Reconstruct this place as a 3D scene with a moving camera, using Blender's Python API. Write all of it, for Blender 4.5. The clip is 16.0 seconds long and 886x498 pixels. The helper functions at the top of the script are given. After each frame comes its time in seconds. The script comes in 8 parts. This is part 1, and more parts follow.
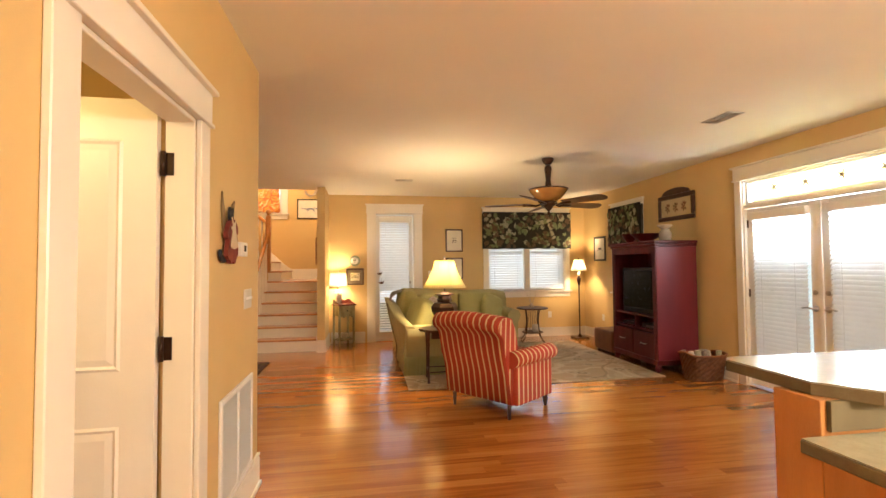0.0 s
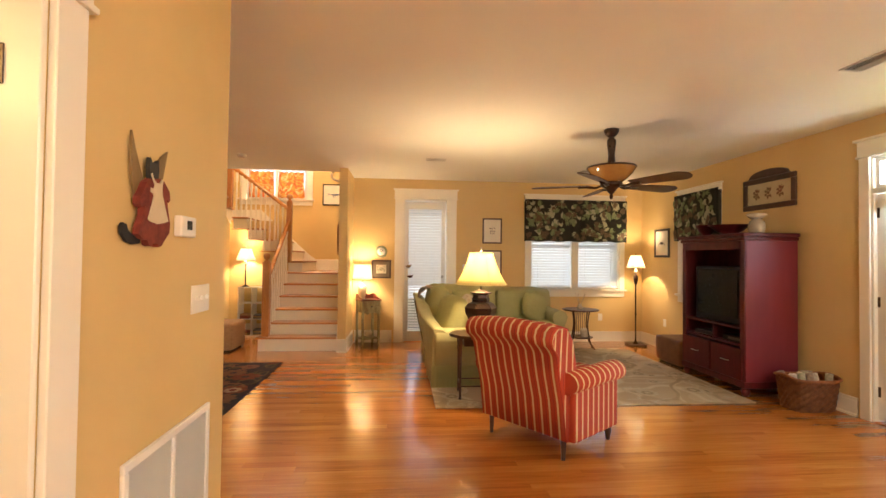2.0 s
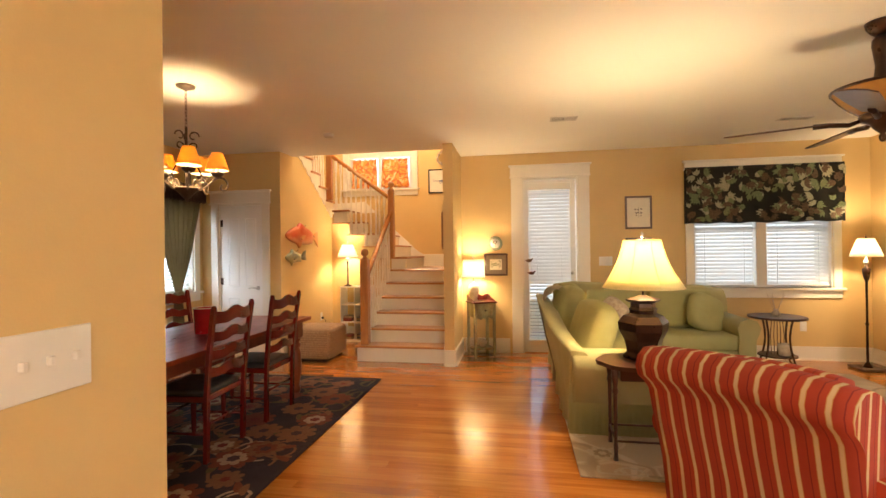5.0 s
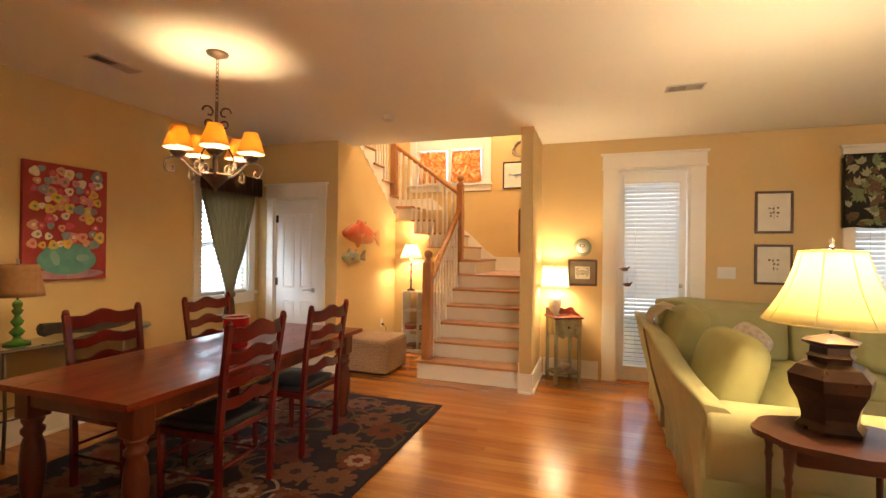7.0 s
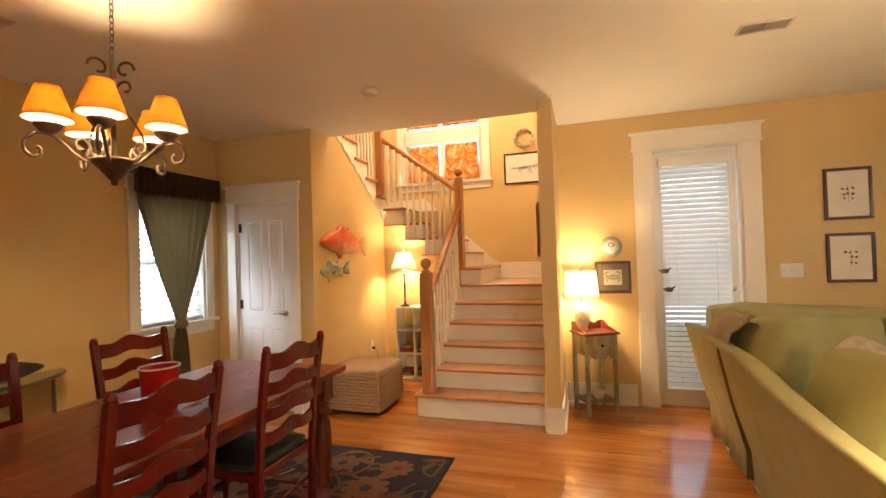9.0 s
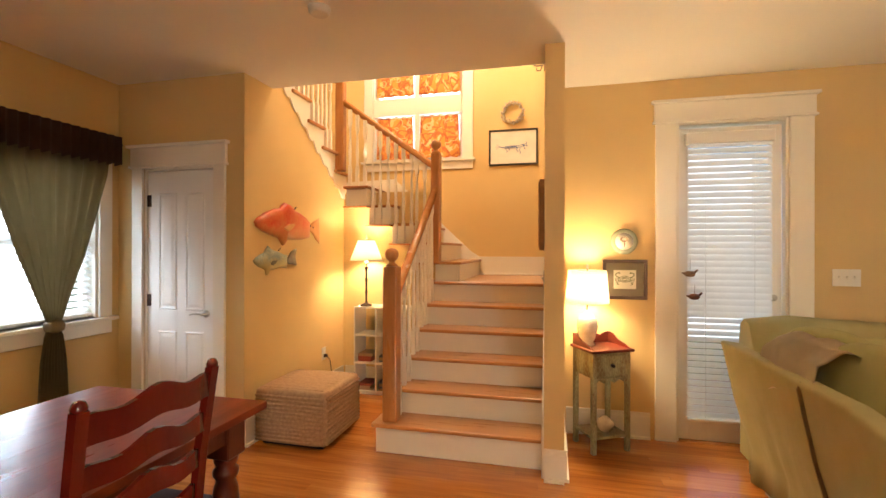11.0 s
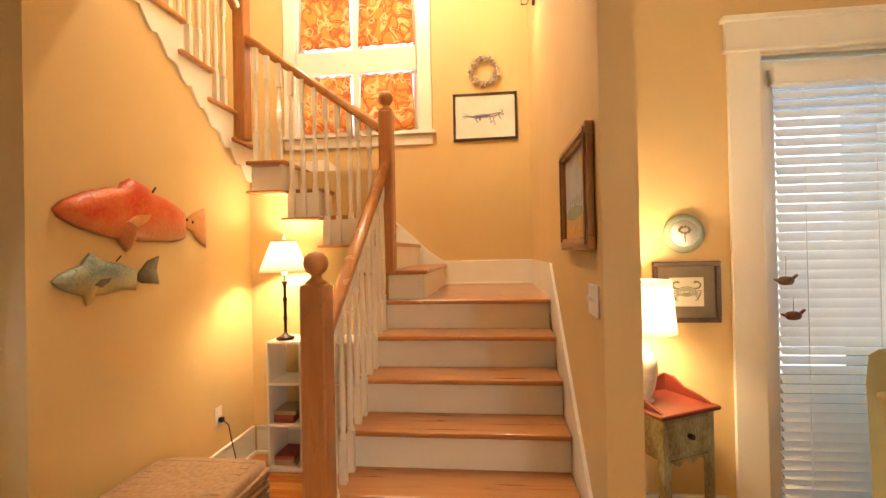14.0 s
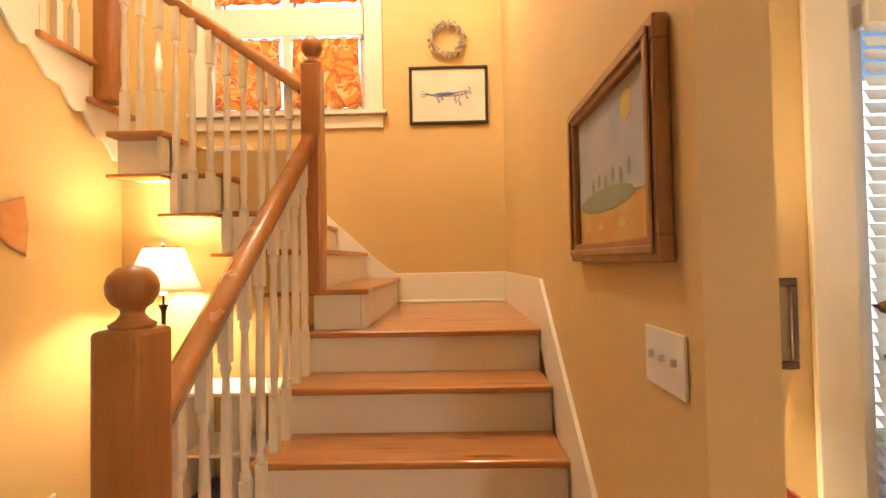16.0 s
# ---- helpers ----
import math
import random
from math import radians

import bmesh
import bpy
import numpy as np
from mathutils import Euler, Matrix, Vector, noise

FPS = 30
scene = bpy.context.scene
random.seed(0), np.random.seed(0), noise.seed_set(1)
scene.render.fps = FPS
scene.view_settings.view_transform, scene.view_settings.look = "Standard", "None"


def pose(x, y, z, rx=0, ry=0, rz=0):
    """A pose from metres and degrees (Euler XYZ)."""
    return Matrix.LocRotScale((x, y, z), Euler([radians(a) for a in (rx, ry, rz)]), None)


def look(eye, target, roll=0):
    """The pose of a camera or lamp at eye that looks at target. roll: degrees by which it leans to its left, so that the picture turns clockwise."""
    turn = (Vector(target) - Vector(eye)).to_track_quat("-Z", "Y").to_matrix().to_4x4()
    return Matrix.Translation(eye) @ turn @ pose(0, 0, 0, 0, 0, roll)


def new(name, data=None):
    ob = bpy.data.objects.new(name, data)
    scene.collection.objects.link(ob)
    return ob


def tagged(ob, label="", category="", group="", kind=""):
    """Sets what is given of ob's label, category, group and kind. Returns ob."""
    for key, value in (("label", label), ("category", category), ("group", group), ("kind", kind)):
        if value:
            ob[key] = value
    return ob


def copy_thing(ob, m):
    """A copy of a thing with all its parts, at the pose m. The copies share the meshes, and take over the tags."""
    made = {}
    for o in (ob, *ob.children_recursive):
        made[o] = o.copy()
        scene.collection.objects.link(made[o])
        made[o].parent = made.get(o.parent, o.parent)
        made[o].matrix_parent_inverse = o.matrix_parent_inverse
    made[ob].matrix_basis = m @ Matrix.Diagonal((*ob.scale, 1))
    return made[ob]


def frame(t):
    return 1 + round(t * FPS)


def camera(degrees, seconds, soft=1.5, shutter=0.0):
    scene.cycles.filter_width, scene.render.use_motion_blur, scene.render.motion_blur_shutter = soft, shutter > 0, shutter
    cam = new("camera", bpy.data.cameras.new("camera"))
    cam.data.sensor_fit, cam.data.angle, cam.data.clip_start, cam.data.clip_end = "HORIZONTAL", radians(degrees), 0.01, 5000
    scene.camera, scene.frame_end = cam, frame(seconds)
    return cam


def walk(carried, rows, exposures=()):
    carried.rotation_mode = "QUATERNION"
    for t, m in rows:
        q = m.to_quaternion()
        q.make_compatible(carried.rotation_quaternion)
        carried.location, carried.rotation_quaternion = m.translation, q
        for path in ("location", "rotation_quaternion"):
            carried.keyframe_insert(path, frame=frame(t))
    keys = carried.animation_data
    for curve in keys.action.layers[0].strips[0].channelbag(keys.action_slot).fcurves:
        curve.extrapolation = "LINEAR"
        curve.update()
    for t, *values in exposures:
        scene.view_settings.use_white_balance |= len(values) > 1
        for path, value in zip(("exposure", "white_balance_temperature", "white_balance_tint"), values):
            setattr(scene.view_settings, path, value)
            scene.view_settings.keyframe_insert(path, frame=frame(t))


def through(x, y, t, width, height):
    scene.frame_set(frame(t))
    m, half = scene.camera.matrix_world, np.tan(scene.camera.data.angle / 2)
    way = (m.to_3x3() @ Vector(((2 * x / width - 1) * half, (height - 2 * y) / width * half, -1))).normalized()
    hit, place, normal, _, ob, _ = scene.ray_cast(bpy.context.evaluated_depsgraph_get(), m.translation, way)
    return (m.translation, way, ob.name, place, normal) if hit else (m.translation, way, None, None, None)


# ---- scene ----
cam = camera(88.7, 16.0)
METRES, EYE, TILT, LEAN, TURN = 8.0, 1.5, 0.0, 0.0, -9.6
PATH = [
    (0, (0.036, -0.149, 1.428), (0.367, 1.822, 1.497), -0.5),
    (0.5, (0.085, 0.078, 1.401), (0.398, 2.052, 1.468), -0.6),
    (1, (0.138, 0.305, 1.403), (0.405, 2.286, 1.462), -0.3),
    (1.5, (0.164, 0.547, 1.422), (0.394, 2.533, 1.466), 0.4),
    (2, (0.174, 0.765, 1.416), (0.35, 2.756, 1.456), 0.7),
    (2.5, (0.202, 0.992, 1.413), (0.297, 2.989, 1.447), 0.3),
    (3, (0.216, 1.208, 1.416), (0.212, 3.207, 1.451), -0.1),
    (3.5, (0.182, 1.447, 1.418), (0.11, 3.445, 1.458), -0.2),
    (6, (0.108, 2.509, 1.431), (-0.409, 4.441, 1.415), -0.3),
    (6.5, (0.031, 2.713, 1.444), (-0.558, 4.625, 1.433), 0.4),
    (7, (-0.048, 2.919, 1.458), (-0.684, 4.816, 1.464), 0.7),
    (7.5, (-0.135, 3.134, 1.478), (-0.794, 5.023, 1.498), 0.6),
    (8, (-0.247, 3.345, 1.479), (-0.899, 5.235, 1.521), 0.0),
    (8.5, (-0.346, 3.54, 1.466), (-0.967, 5.441, 1.514), -1.0),
    (9, (-0.443, 3.782, 1.463), (-1.034, 5.692, 1.499), -1.8),
    (11.5, (-0.816, 4.9, 1.449), (-1.224, 6.858, 1.439), 0.5),
    (12, (-0.905, 5.12, 1.449), (-1.241, 7.091, 1.427), 0.1),
    (12.5, (-0.971, 5.34, 1.431), (-1.263, 7.318, 1.404), -0.8),
    (13, (-1.009, 5.566, 1.431), (-1.275, 7.548, 1.41), -1.6),
    (13.5, (-1.077, 5.79, 1.438), (-1.322, 7.775, 1.429), -1.7),
    (14, (-1.147, 6.022, 1.446), (-1.363, 8.01, 1.458), -1.2),
    (14.5, (-1.173, 6.249, 1.442), (-1.352, 8.241, 1.475), -0.9),
    (15, (-1.163, 6.481, 1.441), (-1.296, 8.476, 1.491), -1.0),
    (15.5, (-1.171, 6.685, 1.429), (-1.267, 8.682, 1.48), -1.3),
    (16, (-1.185, 6.852, 1.456), (-1.224, 8.851, 1.503), -1.1),
]
walk(cam, [(t, look(eye, target, roll)) for t, eye, target, roll in PATH])

# ---- light ----
world = bpy.data.worlds.new("sky")
scene.world = world
world.use_nodes = True
wn, wl = world.node_tree.nodes, world.node_tree.links
sky = wn.new("ShaderNodeTexSky")
sky.sky_type, sky.sun_disc, sky.sun_elevation, sky.sun_rotation = "NISHITA", False, radians(59), radians(180)
wn["Background"].inputs["Strength"].default_value = 0.10
wl.new(sky.outputs["Color"], wn["Background"].inputs["Color"])

LAMP = (1.0, 0.725, 0.425)
DAY = (0.80, 0.90, 1.0)
scene.view_settings.exposure = 1.0


def bulb(name, x, y, z, watts, colour=LAMP, size=0.035):
    d = bpy.data.lights.new(name, "POINT")
    d.energy, d.color, d.shadow_soft_size = watts, colour, size
    o = new(name, d)
    o.location = (x, y, z)
    return o


def daylight(name, m, w, h, watts, colour=DAY):
    d = bpy.data.lights.new(name, "AREA")
    d.shape, d.size, d.size_y, d.energy, d.color = "RECTANGLE", w, h, watts, colour
    o = new(name, d)
    o.matrix_world = m
    return o


sd = bpy.data.lights.new("sun", "SUN")
sd.energy, sd.angle, sd.color = 3.0, radians(0.5), (1, 0.93, 0.82)
so = new("sun", sd)
so.matrix_world = look((0, 0, 20), (1, 12, 0))

daylight("daylight_french_doors", look((4.75, 3.61, 1.2), (0, 3.61, 1.2)), 1.7, 2.0, 5)
daylight("daylight_transom", look((4.9, 3.61, 1.95), (3.7, 3.61, 2.74)), 1.7, 0.6, 85)
daylight("daylight_back_door", look((0.55, 8.85, 1.45), (0.55, 0, 1.45)), 0.6, 1.5, 3.5)
daylight("daylight_back_window", look((3.14, 8.75, 1.35), (3.14, 0, 1.35)), 1.6, 1.2, 8)
daylight("daylight_side_window", look((4.78, 6.9, 1.4), (0, 6.9, 1.4)), 0.8, 1.2, 5)
daylight("daylight_dining_window", look((-4.45, 7.03, 1.5), (0, 7.03, 1.5)), 0.7, 1.3, 24, (0.72, 0.86, 1.0))
daylight("daylight_stair_window", look((-2.4, 10.6, 3.4), (-2.4, 0, 3.4)), 1.3, 1.7, 26)
bulb("bulb_sofa_lamp", 1.0, 5.5, 1.42, 45, size=0.10)
bulb("bulb_shelf_lamp", -2.57, 9.0, 1.46, 27, size=0.06)
bulb("bulb_nightstand_lamp", -0.475, 8.21, 1.17, 28, size=0.06)
bulb("bulb_floor_lamp", 4.02, 7.99, 1.42, 26)
bulb("bulb_sconce", -0.97, 9.5, 3.52, 48, (1.0, 0.78, 0.52), 0.05)
bulb("bulb_upstairs", -2.1, 8.9, 4.7, 85, (1.0, 0.82, 0.60), 0.1)
# added fill with no fixture: unseen general light from the kitchen side
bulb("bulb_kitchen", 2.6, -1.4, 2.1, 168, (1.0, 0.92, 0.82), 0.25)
# second invented fill, out of view, to brighten the near hall wall
bulb("bulb_hall", -0.2, -1.6, 2.45, 8, (1.0, 0.84, 0.62), 0.12)
bulb("bulb_side_room", -1.6, 0.9, 2.2, 17, (1.0, 0.70, 0.28), 0.1)

# ---- materials ----


def mat(name, c1, c2=None, scale=6.0, rough=0.5, metal=0.0, bump=0.0, bscale=60.0, stretch=(1, 1, 1), fine=0.0, rvar=0.08, coat=0.0, spec=0.5):
    """A surface with two scales of colour variation, varied gloss and fine relief."""
    m = bpy.data.materials.new(name)
    m.use_nodes = True
    n, l = m.node_tree.nodes, m.node_tree.links
    b = n["Principled BSDF"]
    c2 = c2 or tuple(c * 0.86 for c in c1)
    tc = n.new("ShaderNodeTexCoord")
    mp = n.new("ShaderNodeMapping")
    mp.inputs["Scale"].default_value = stretch
    l.new(tc.outputs["Object"], mp.inputs["Vector"])
    n1 = n.new("ShaderNodeTexNoise")
    n1.inputs["Scale"].default_value, n1.inputs["Detail"].default_value = scale, 5
    n2 = n.new("ShaderNodeTexNoise")
    n2.inputs["Scale"].default_value, n2.inputs["Detail"].default_value = bscale, 4
    for k in (n1, n2):
        l.new(mp.outputs["Vector"], k.inputs["Vector"])
    mx = n.new("ShaderNodeMix")
    mx.data_type = "RGBA"
    mx.inputs["A"].default_value, mx.inputs["B"].default_value = (*c1, 1), (*c2, 1)
    add = n.new("ShaderNodeMath")
    add.operation = "MULTIPLY_ADD"
    l.new(n2.outputs["Fac"], add.inputs[0])
    add.inputs[1].default_value = fine
    l.new(n1.outputs["Fac"], add.inputs[2])
    mr = n.new("ShaderNodeMapRange")
    mr.inputs["From Min"].default_value, mr.inputs["From Max"].default_value = 0.3 + fine * 0.5, 0.7 + fine * 0.5
    l.new(add.outputs[0], mr.inputs["Value"])
    l.new(mr.outputs["Result"], mx.inputs["Factor"])
    l.new(mx.outputs["Result"], b.inputs["Base Color"])
    rr = n.new("ShaderNodeMapRange")
    rr.inputs["To Min"].default_value, rr.inputs["To Max"].default_value = max(rough - rvar, 0.02), min(rough + rvar, 1)
    l.new(n1.outputs["Fac"], rr.inputs["Value"])
    l.new(rr.outputs["Result"], b.inputs["Roughness"])
    b.inputs["Metallic"].default_value = metal
    b.inputs["Coat Weight"].default_value = coat
    b.inputs["Specular IOR Level"].default_value = spec
    if bump:
        bp = n.new("ShaderNodeBump")
        bp.inputs["Strength"].default_value, bp.inputs["Distance"].default_value = bump, 0.004
        l.new(n2.outputs["Fac"], bp.inputs["Height"])
        l.new(bp.outputs["Normal"], b.inputs["Normal"])
    return m


def translucent(name, c, amount, rough=0.6, c_in=None):
    """Cloth, paper or thin plastic that lets light through."""
    m = mat(name, c, tuple(v * 0.93 for v in c), 14, rough, bump=0.1, bscale=300)
    n, l = m.node_tree.nodes, m.node_tree.links
    t = n.new("ShaderNodeBsdfTranslucent")
    t.inputs["Color"].default_value = (*(c_in or c), 1)
    mx = n.new("ShaderNodeMixShader")
    mx.inputs[0].default_value = amount
    l.new(n["Principled BSDF"].outputs[0], mx.inputs[1])
    l.new(t.outputs[0], mx.inputs[2])
    l.new(mx.outputs[0], n["Material Output"].inputs["Surface"])
    return m


def stripes(name, axis):
    """Red upholstery with woven cream and dark red stripes along one axis."""
    m = mat(name, (0.42, 0.05, 0.02), (0.36, 0.035, 0.018), 20, 0.75, bump=0.3, bscale=400)
    n, l = m.node_tree.nodes, m.node_tree.links
    tc = n.new("ShaderNodeTexCoord")
    sp = n.new("ShaderNodeSeparateXYZ")
    l.new(tc.outputs["Object"], sp.inputs[0])
    mul = n.new("ShaderNodeMath")
    mul.operation = "MULTIPLY_ADD"
    mul.inputs[1].default_value, mul.inputs[2].default_value = 1 / 0.072, 0.2
    l.new(sp.outputs[axis], mul.inputs[0])
    fr = n.new("ShaderNodeMath")
    fr.operation = "FRACT"
    l.new(mul.outputs[0], fr.inputs[0])
    cr = n.new("ShaderNodeValToRGB")
    e = cr.color_ramp.elements
    cr.color_ramp.interpolation = "CONSTANT"
    e[0].position, e[0].color = 0.0, (0.40, 0.045, 0.02, 1)
    e[1].position, e[1].color = 0.30, (0.24, 0.02, 0.015, 1)
    for p, c in ((0.36, (0.42, 0.05, 0.02, 1)), (0.62, (0.55, 0.30, 0.10, 1)), (0.66, (0.66, 0.52, 0.30, 1)), (0.84, (0.55, 0.30, 0.10, 1)), (0.88, (0.40, 0.045, 0.02, 1))):
        k = e.new(p)
        k.color = c
    l.new(fr.outputs[0], cr.inputs[0])
    l.new(cr.outputs[0], n["Principled BSDF"].inputs["Base Color"])
    return m


def print_cloth(name, ground, inks, scale, emit=0.0, through=0.0, stretch=(1, 1, 1)):
    """A printed cloth or rug: leaves and scrolls in several inks on a ground colour."""
    m = mat(name, ground, None, 8, 0.85, bump=0.4, bscale=350)
    n, l = m.node_tree.nodes, m.node_tree.links
    tc = n.new("ShaderNodeTexCoord")
    mp = n.new("ShaderNodeMapping")
    mp.inputs["Scale"].default_value = stretch
    l.new(tc.outputs["Object"], mp.inputs["Vector"])
    wob = n.new("ShaderNodeTexNoise")
    wob.inputs["Scale"].default_value = scale * 0.45
    l.new(mp.outputs["Vector"], wob.inputs["Vector"])
    sc = n.new("ShaderNodeVectorMath")
    sc.operation = "MULTIPLY_ADD"
    sc.inputs[1].default_value = (0.5 / scale * 3,) * 3
    l.new(wob.outputs["Color"], sc.inputs[0])
    l.new(mp.outputs["Vector"], sc.inputs[2])
    last = None
    for i, (ink, s, lo, hi) in enumerate(inks):
        if i % 2 == 0:
            v = n.new("ShaderNodeTexVoronoi")
            v.inputs["Scale"].default_value = scale * s
            v.feature = "F1" if i % 4 == 0 else "DISTANCE_TO_EDGE"
            out = v.outputs["Distance"]
        else:
            v = n.new("ShaderNodeTexNoise")
            v.inputs["Scale"].default_value, v.inputs["Detail"].default_value = scale * s, 1.5
            out = v.outputs["Fac"]
        l.new(sc.outputs[0], v.inputs["Vector"])
        cr = n.new("ShaderNodeValToRGB")
        cr.color_ramp.interpolation = "LINEAR"
        e = cr.color_ramp.elements
        e[0].position, e[0].color, e[1].position, e[1].color = max(lo - 0.01, 0), (0, 0, 0, 1), lo, (1, 1, 1, 1)
        for p, c in ((hi, 1.0), (min(hi + 0.01, 1), 0.0)):
            k = e.new(p)
            k.color = (c, c, c, 1)
        l.new(out, cr.inputs[0])
        mx = n.new("ShaderNodeMix")
        mx.data_type = "RGBA"
        mx.inputs["A"].default_value, mx.inputs["B"].default_value = (*ground, 1), (*ink, 1)
        if last:
            l.new(last, mx.inputs["A"])
        l.new(cr.outputs[0], mx.inputs["Factor"])
        last = mx.outputs["Result"]
    b = n["Principled BSDF"]
    l.new(last, b.inputs["Base Color"])
    if through:
        t = n.new("ShaderNodeBsdfTranslucent")
        l.new(last, t.inputs["Color"])
        ms = n.new("ShaderNodeMixShader")
        ms.inputs[0].default_value = through
        l.new(b.outputs[0], ms.inputs[1])
        l.new(t.outputs[0], ms.inputs[2])
        l.new(ms.outputs[0], n["Material Output"].inputs["Surface"])
    return m


def wood_piece(name, dark, mid, light, rough=0.2, coat=0.5, grain=(2.2, 34, 34), vary=0.7):
    """Wood for boards: each board has its own tone and its own grain."""
    m = bpy.data.materials.new(name)
    m.use_nodes = True
    n, l = m.node_tree.nodes, m.node_tree.links
    b = n["Principled BSDF"]
    oi, ge, tc = n.new("ShaderNodeObjectInfo"), n.new("ShaderNodeNewGeometry"), n.new("ShaderNodeTexCoord")
    su = n.new("ShaderNodeMath")
    su.operation = "ADD"
    l.new(oi.outputs["Random"], su.inputs[0])
    l.new(ge.outputs["Random Per Island"], su.inputs[1])
    fr = n.new("ShaderNodeMath")
    fr.operation = "FRACT"
    l.new(su.outputs[0], fr.inputs[0])
    off = n.new("ShaderNodeVectorMath")
    off.operation = "SCALE"
    off.inputs[0].default_value = (37, 11, 23)
    l.new(fr.outputs[0], off.inputs["Scale"])
    ad = n.new("ShaderNodeVectorMath")
    l.new(tc.outputs["Object"], ad.inputs[0])
    l.new(off.outputs[0], ad.inputs[1])
    mp = n.new("ShaderNodeMapping")
    mp.inputs["Scale"].default_value = grain
    l.new(ad.outputs[0], mp.inputs["Vector"])
    n1 = n.new("ShaderNodeTexNoise")
    n1.inputs["Scale"].default_value, n1.inputs["Detail"].default_value, n1.inputs["Distortion"].default_value = 1.0, 6, 0.6
    l.new(mp.outputs["Vector"], n1.inputs["Vector"])
    ma = n.new("ShaderNodeMath")
    ma.operation = "MULTIPLY_ADD"
    l.new(fr.outputs[0], ma.inputs[0])
    ma.inputs[1].default_value = vary
    l.new(n1.outputs["Fac"], ma.inputs[2])
    mr = n.new("ShaderNodeMapRange")
    mr.inputs["From Min"].default_value, mr.inputs["From Max"].default_value = 0.3, 0.75 + vary
    l.new(ma.outputs[0], mr.inputs["Value"])
    cr = n.new("ShaderNodeValToRGB")
    e = cr.color_ramp.elements
    e[0].color, e[1].color = (*dark, 1), (*light, 1)
    k = e.new(0.45)
    k.color = (*mid, 1)
    l.new(mr.outputs["Result"], cr.inputs[0])
    l.new(cr.outputs[0], b.inputs["Base Color"])
    rr = n.new("ShaderNodeMapRange")
    rr.inputs["To Min"].default_value, rr.inputs["To Max"].default_value = rough - 0.05, rough + 0.08
    l.new(n1.outputs["Fac"], rr.inputs["Value"])
    l.new(rr.outputs["Result"], b.inputs["Roughness"])
    b.inputs["Coat Weight"].default_value, b.inputs["Coat Roughness"].default_value = coat, 0.12
    bp = n.new("ShaderNodeBump")
    bp.inputs["Strength"].default_value, bp.inputs["Distance"].default_value = 0.12, 0.001
    l.new(n1.outputs["Fac"], bp.inputs["Height"])
    l.new(bp.outputs["Normal"], b.inputs["Normal"])
    return m


M_WALL = mat("wall_paint", (0.65, 0.465, 0.208), (0.61, 0.43, 0.184), 1.5, 0.55, bump=0.12, bscale=180, fine=0.15)
M_CEIL = mat("ceiling_paint", (0.84, 0.82, 0.75), (0.81, 0.79, 0.72), 1.2, 0.85, bump=0.1, bscale=150)
M_TRIM = mat("trim_paint", (0.80, 0.76, 0.67), (0.77, 0.73, 0.64), 4, 0.32, bump=0.05, bscale=90)
M_DOOR = mat("door_paint", (0.82, 0.80, 0.76), (0.79, 0.77, 0.73), 4, 0.35, bump=0.05, bscale=90)
M_FLOOR = wood_piece("floor_oak", (0.27, 0.078, 0.013), (0.42, 0.145, 0.024), (0.55, 0.225, 0.045), 0.20, 0.55, vary=0.45)
M_TREAD = wood_piece("tread_oak", (0.30, 0.11, 0.03), (0.44, 0.19, 0.06), (0.52, 0.25, 0.09), 0.28, 0.4, vary=0.3)
M_OAK = mat("honey_oak", (0.47, 0.21, 0.07), (0.37, 0.145, 0.042), 3, 0.3, bump=0.1, bscale=60, stretch=(9, 9, 1.2), fine=0.5, coat=0.3)
M_OAKX = mat("honey_oak_rail", (0.47, 0.21, 0.07), (0.37, 0.145, 0.042), 3, 0.25, bump=0.1, bscale=60, stretch=(3, 3, 3), fine=0.5, coat=0.4)
M_SLAT = translucent("blind_slat", (0.80, 0.80, 0.78), 0.26, 0.45)
M_GLASS = bpy.data.materials.new("glass")
M_GLASS.use_nodes = True
_b = M_GLASS.node_tree.nodes["Principled BSDF"]
_b.inputs["Transmission Weight"].default_value, _b.inputs["Roughness"].default_value, _b.inputs["IOR"].default_value = 1.0, 0.0, 1.1
M_NICKEL = mat("brushed_nickel", (0.55, 0.52, 0.47), None, 30, 0.3, 1.0)
M_BRONZE = mat("dark_bronze", (0.060, 0.030, 0.016), (0.030, 0.015, 0.010), 12, 0.30, 0.6, bump=0.1, bscale=80)
M_IRON = mat("wrought_iron", (0.09, 0.065, 0.048), (0.17, 0.12, 0.085), 18, 0.45, 0.6, bump=0.2, bscale=120)
M_CHERRY = mat("cherry_wood", (0.13, 0.010, 0.007), (0.09, 0.006, 0.005), 2.5, 0.24, bump=0.04, bscale=40, stretch=(3, 3, 1), fine=0.2, coat=0.15)
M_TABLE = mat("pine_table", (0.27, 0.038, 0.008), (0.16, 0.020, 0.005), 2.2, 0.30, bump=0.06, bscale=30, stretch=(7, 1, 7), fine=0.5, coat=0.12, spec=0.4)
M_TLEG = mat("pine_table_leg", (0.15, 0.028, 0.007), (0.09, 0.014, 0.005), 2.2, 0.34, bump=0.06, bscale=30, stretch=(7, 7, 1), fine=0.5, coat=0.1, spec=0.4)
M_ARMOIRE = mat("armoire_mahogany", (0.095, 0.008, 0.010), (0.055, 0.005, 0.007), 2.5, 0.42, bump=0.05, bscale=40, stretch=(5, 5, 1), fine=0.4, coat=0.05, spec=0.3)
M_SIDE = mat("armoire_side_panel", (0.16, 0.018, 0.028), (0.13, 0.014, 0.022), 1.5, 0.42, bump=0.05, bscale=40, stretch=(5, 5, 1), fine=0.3)
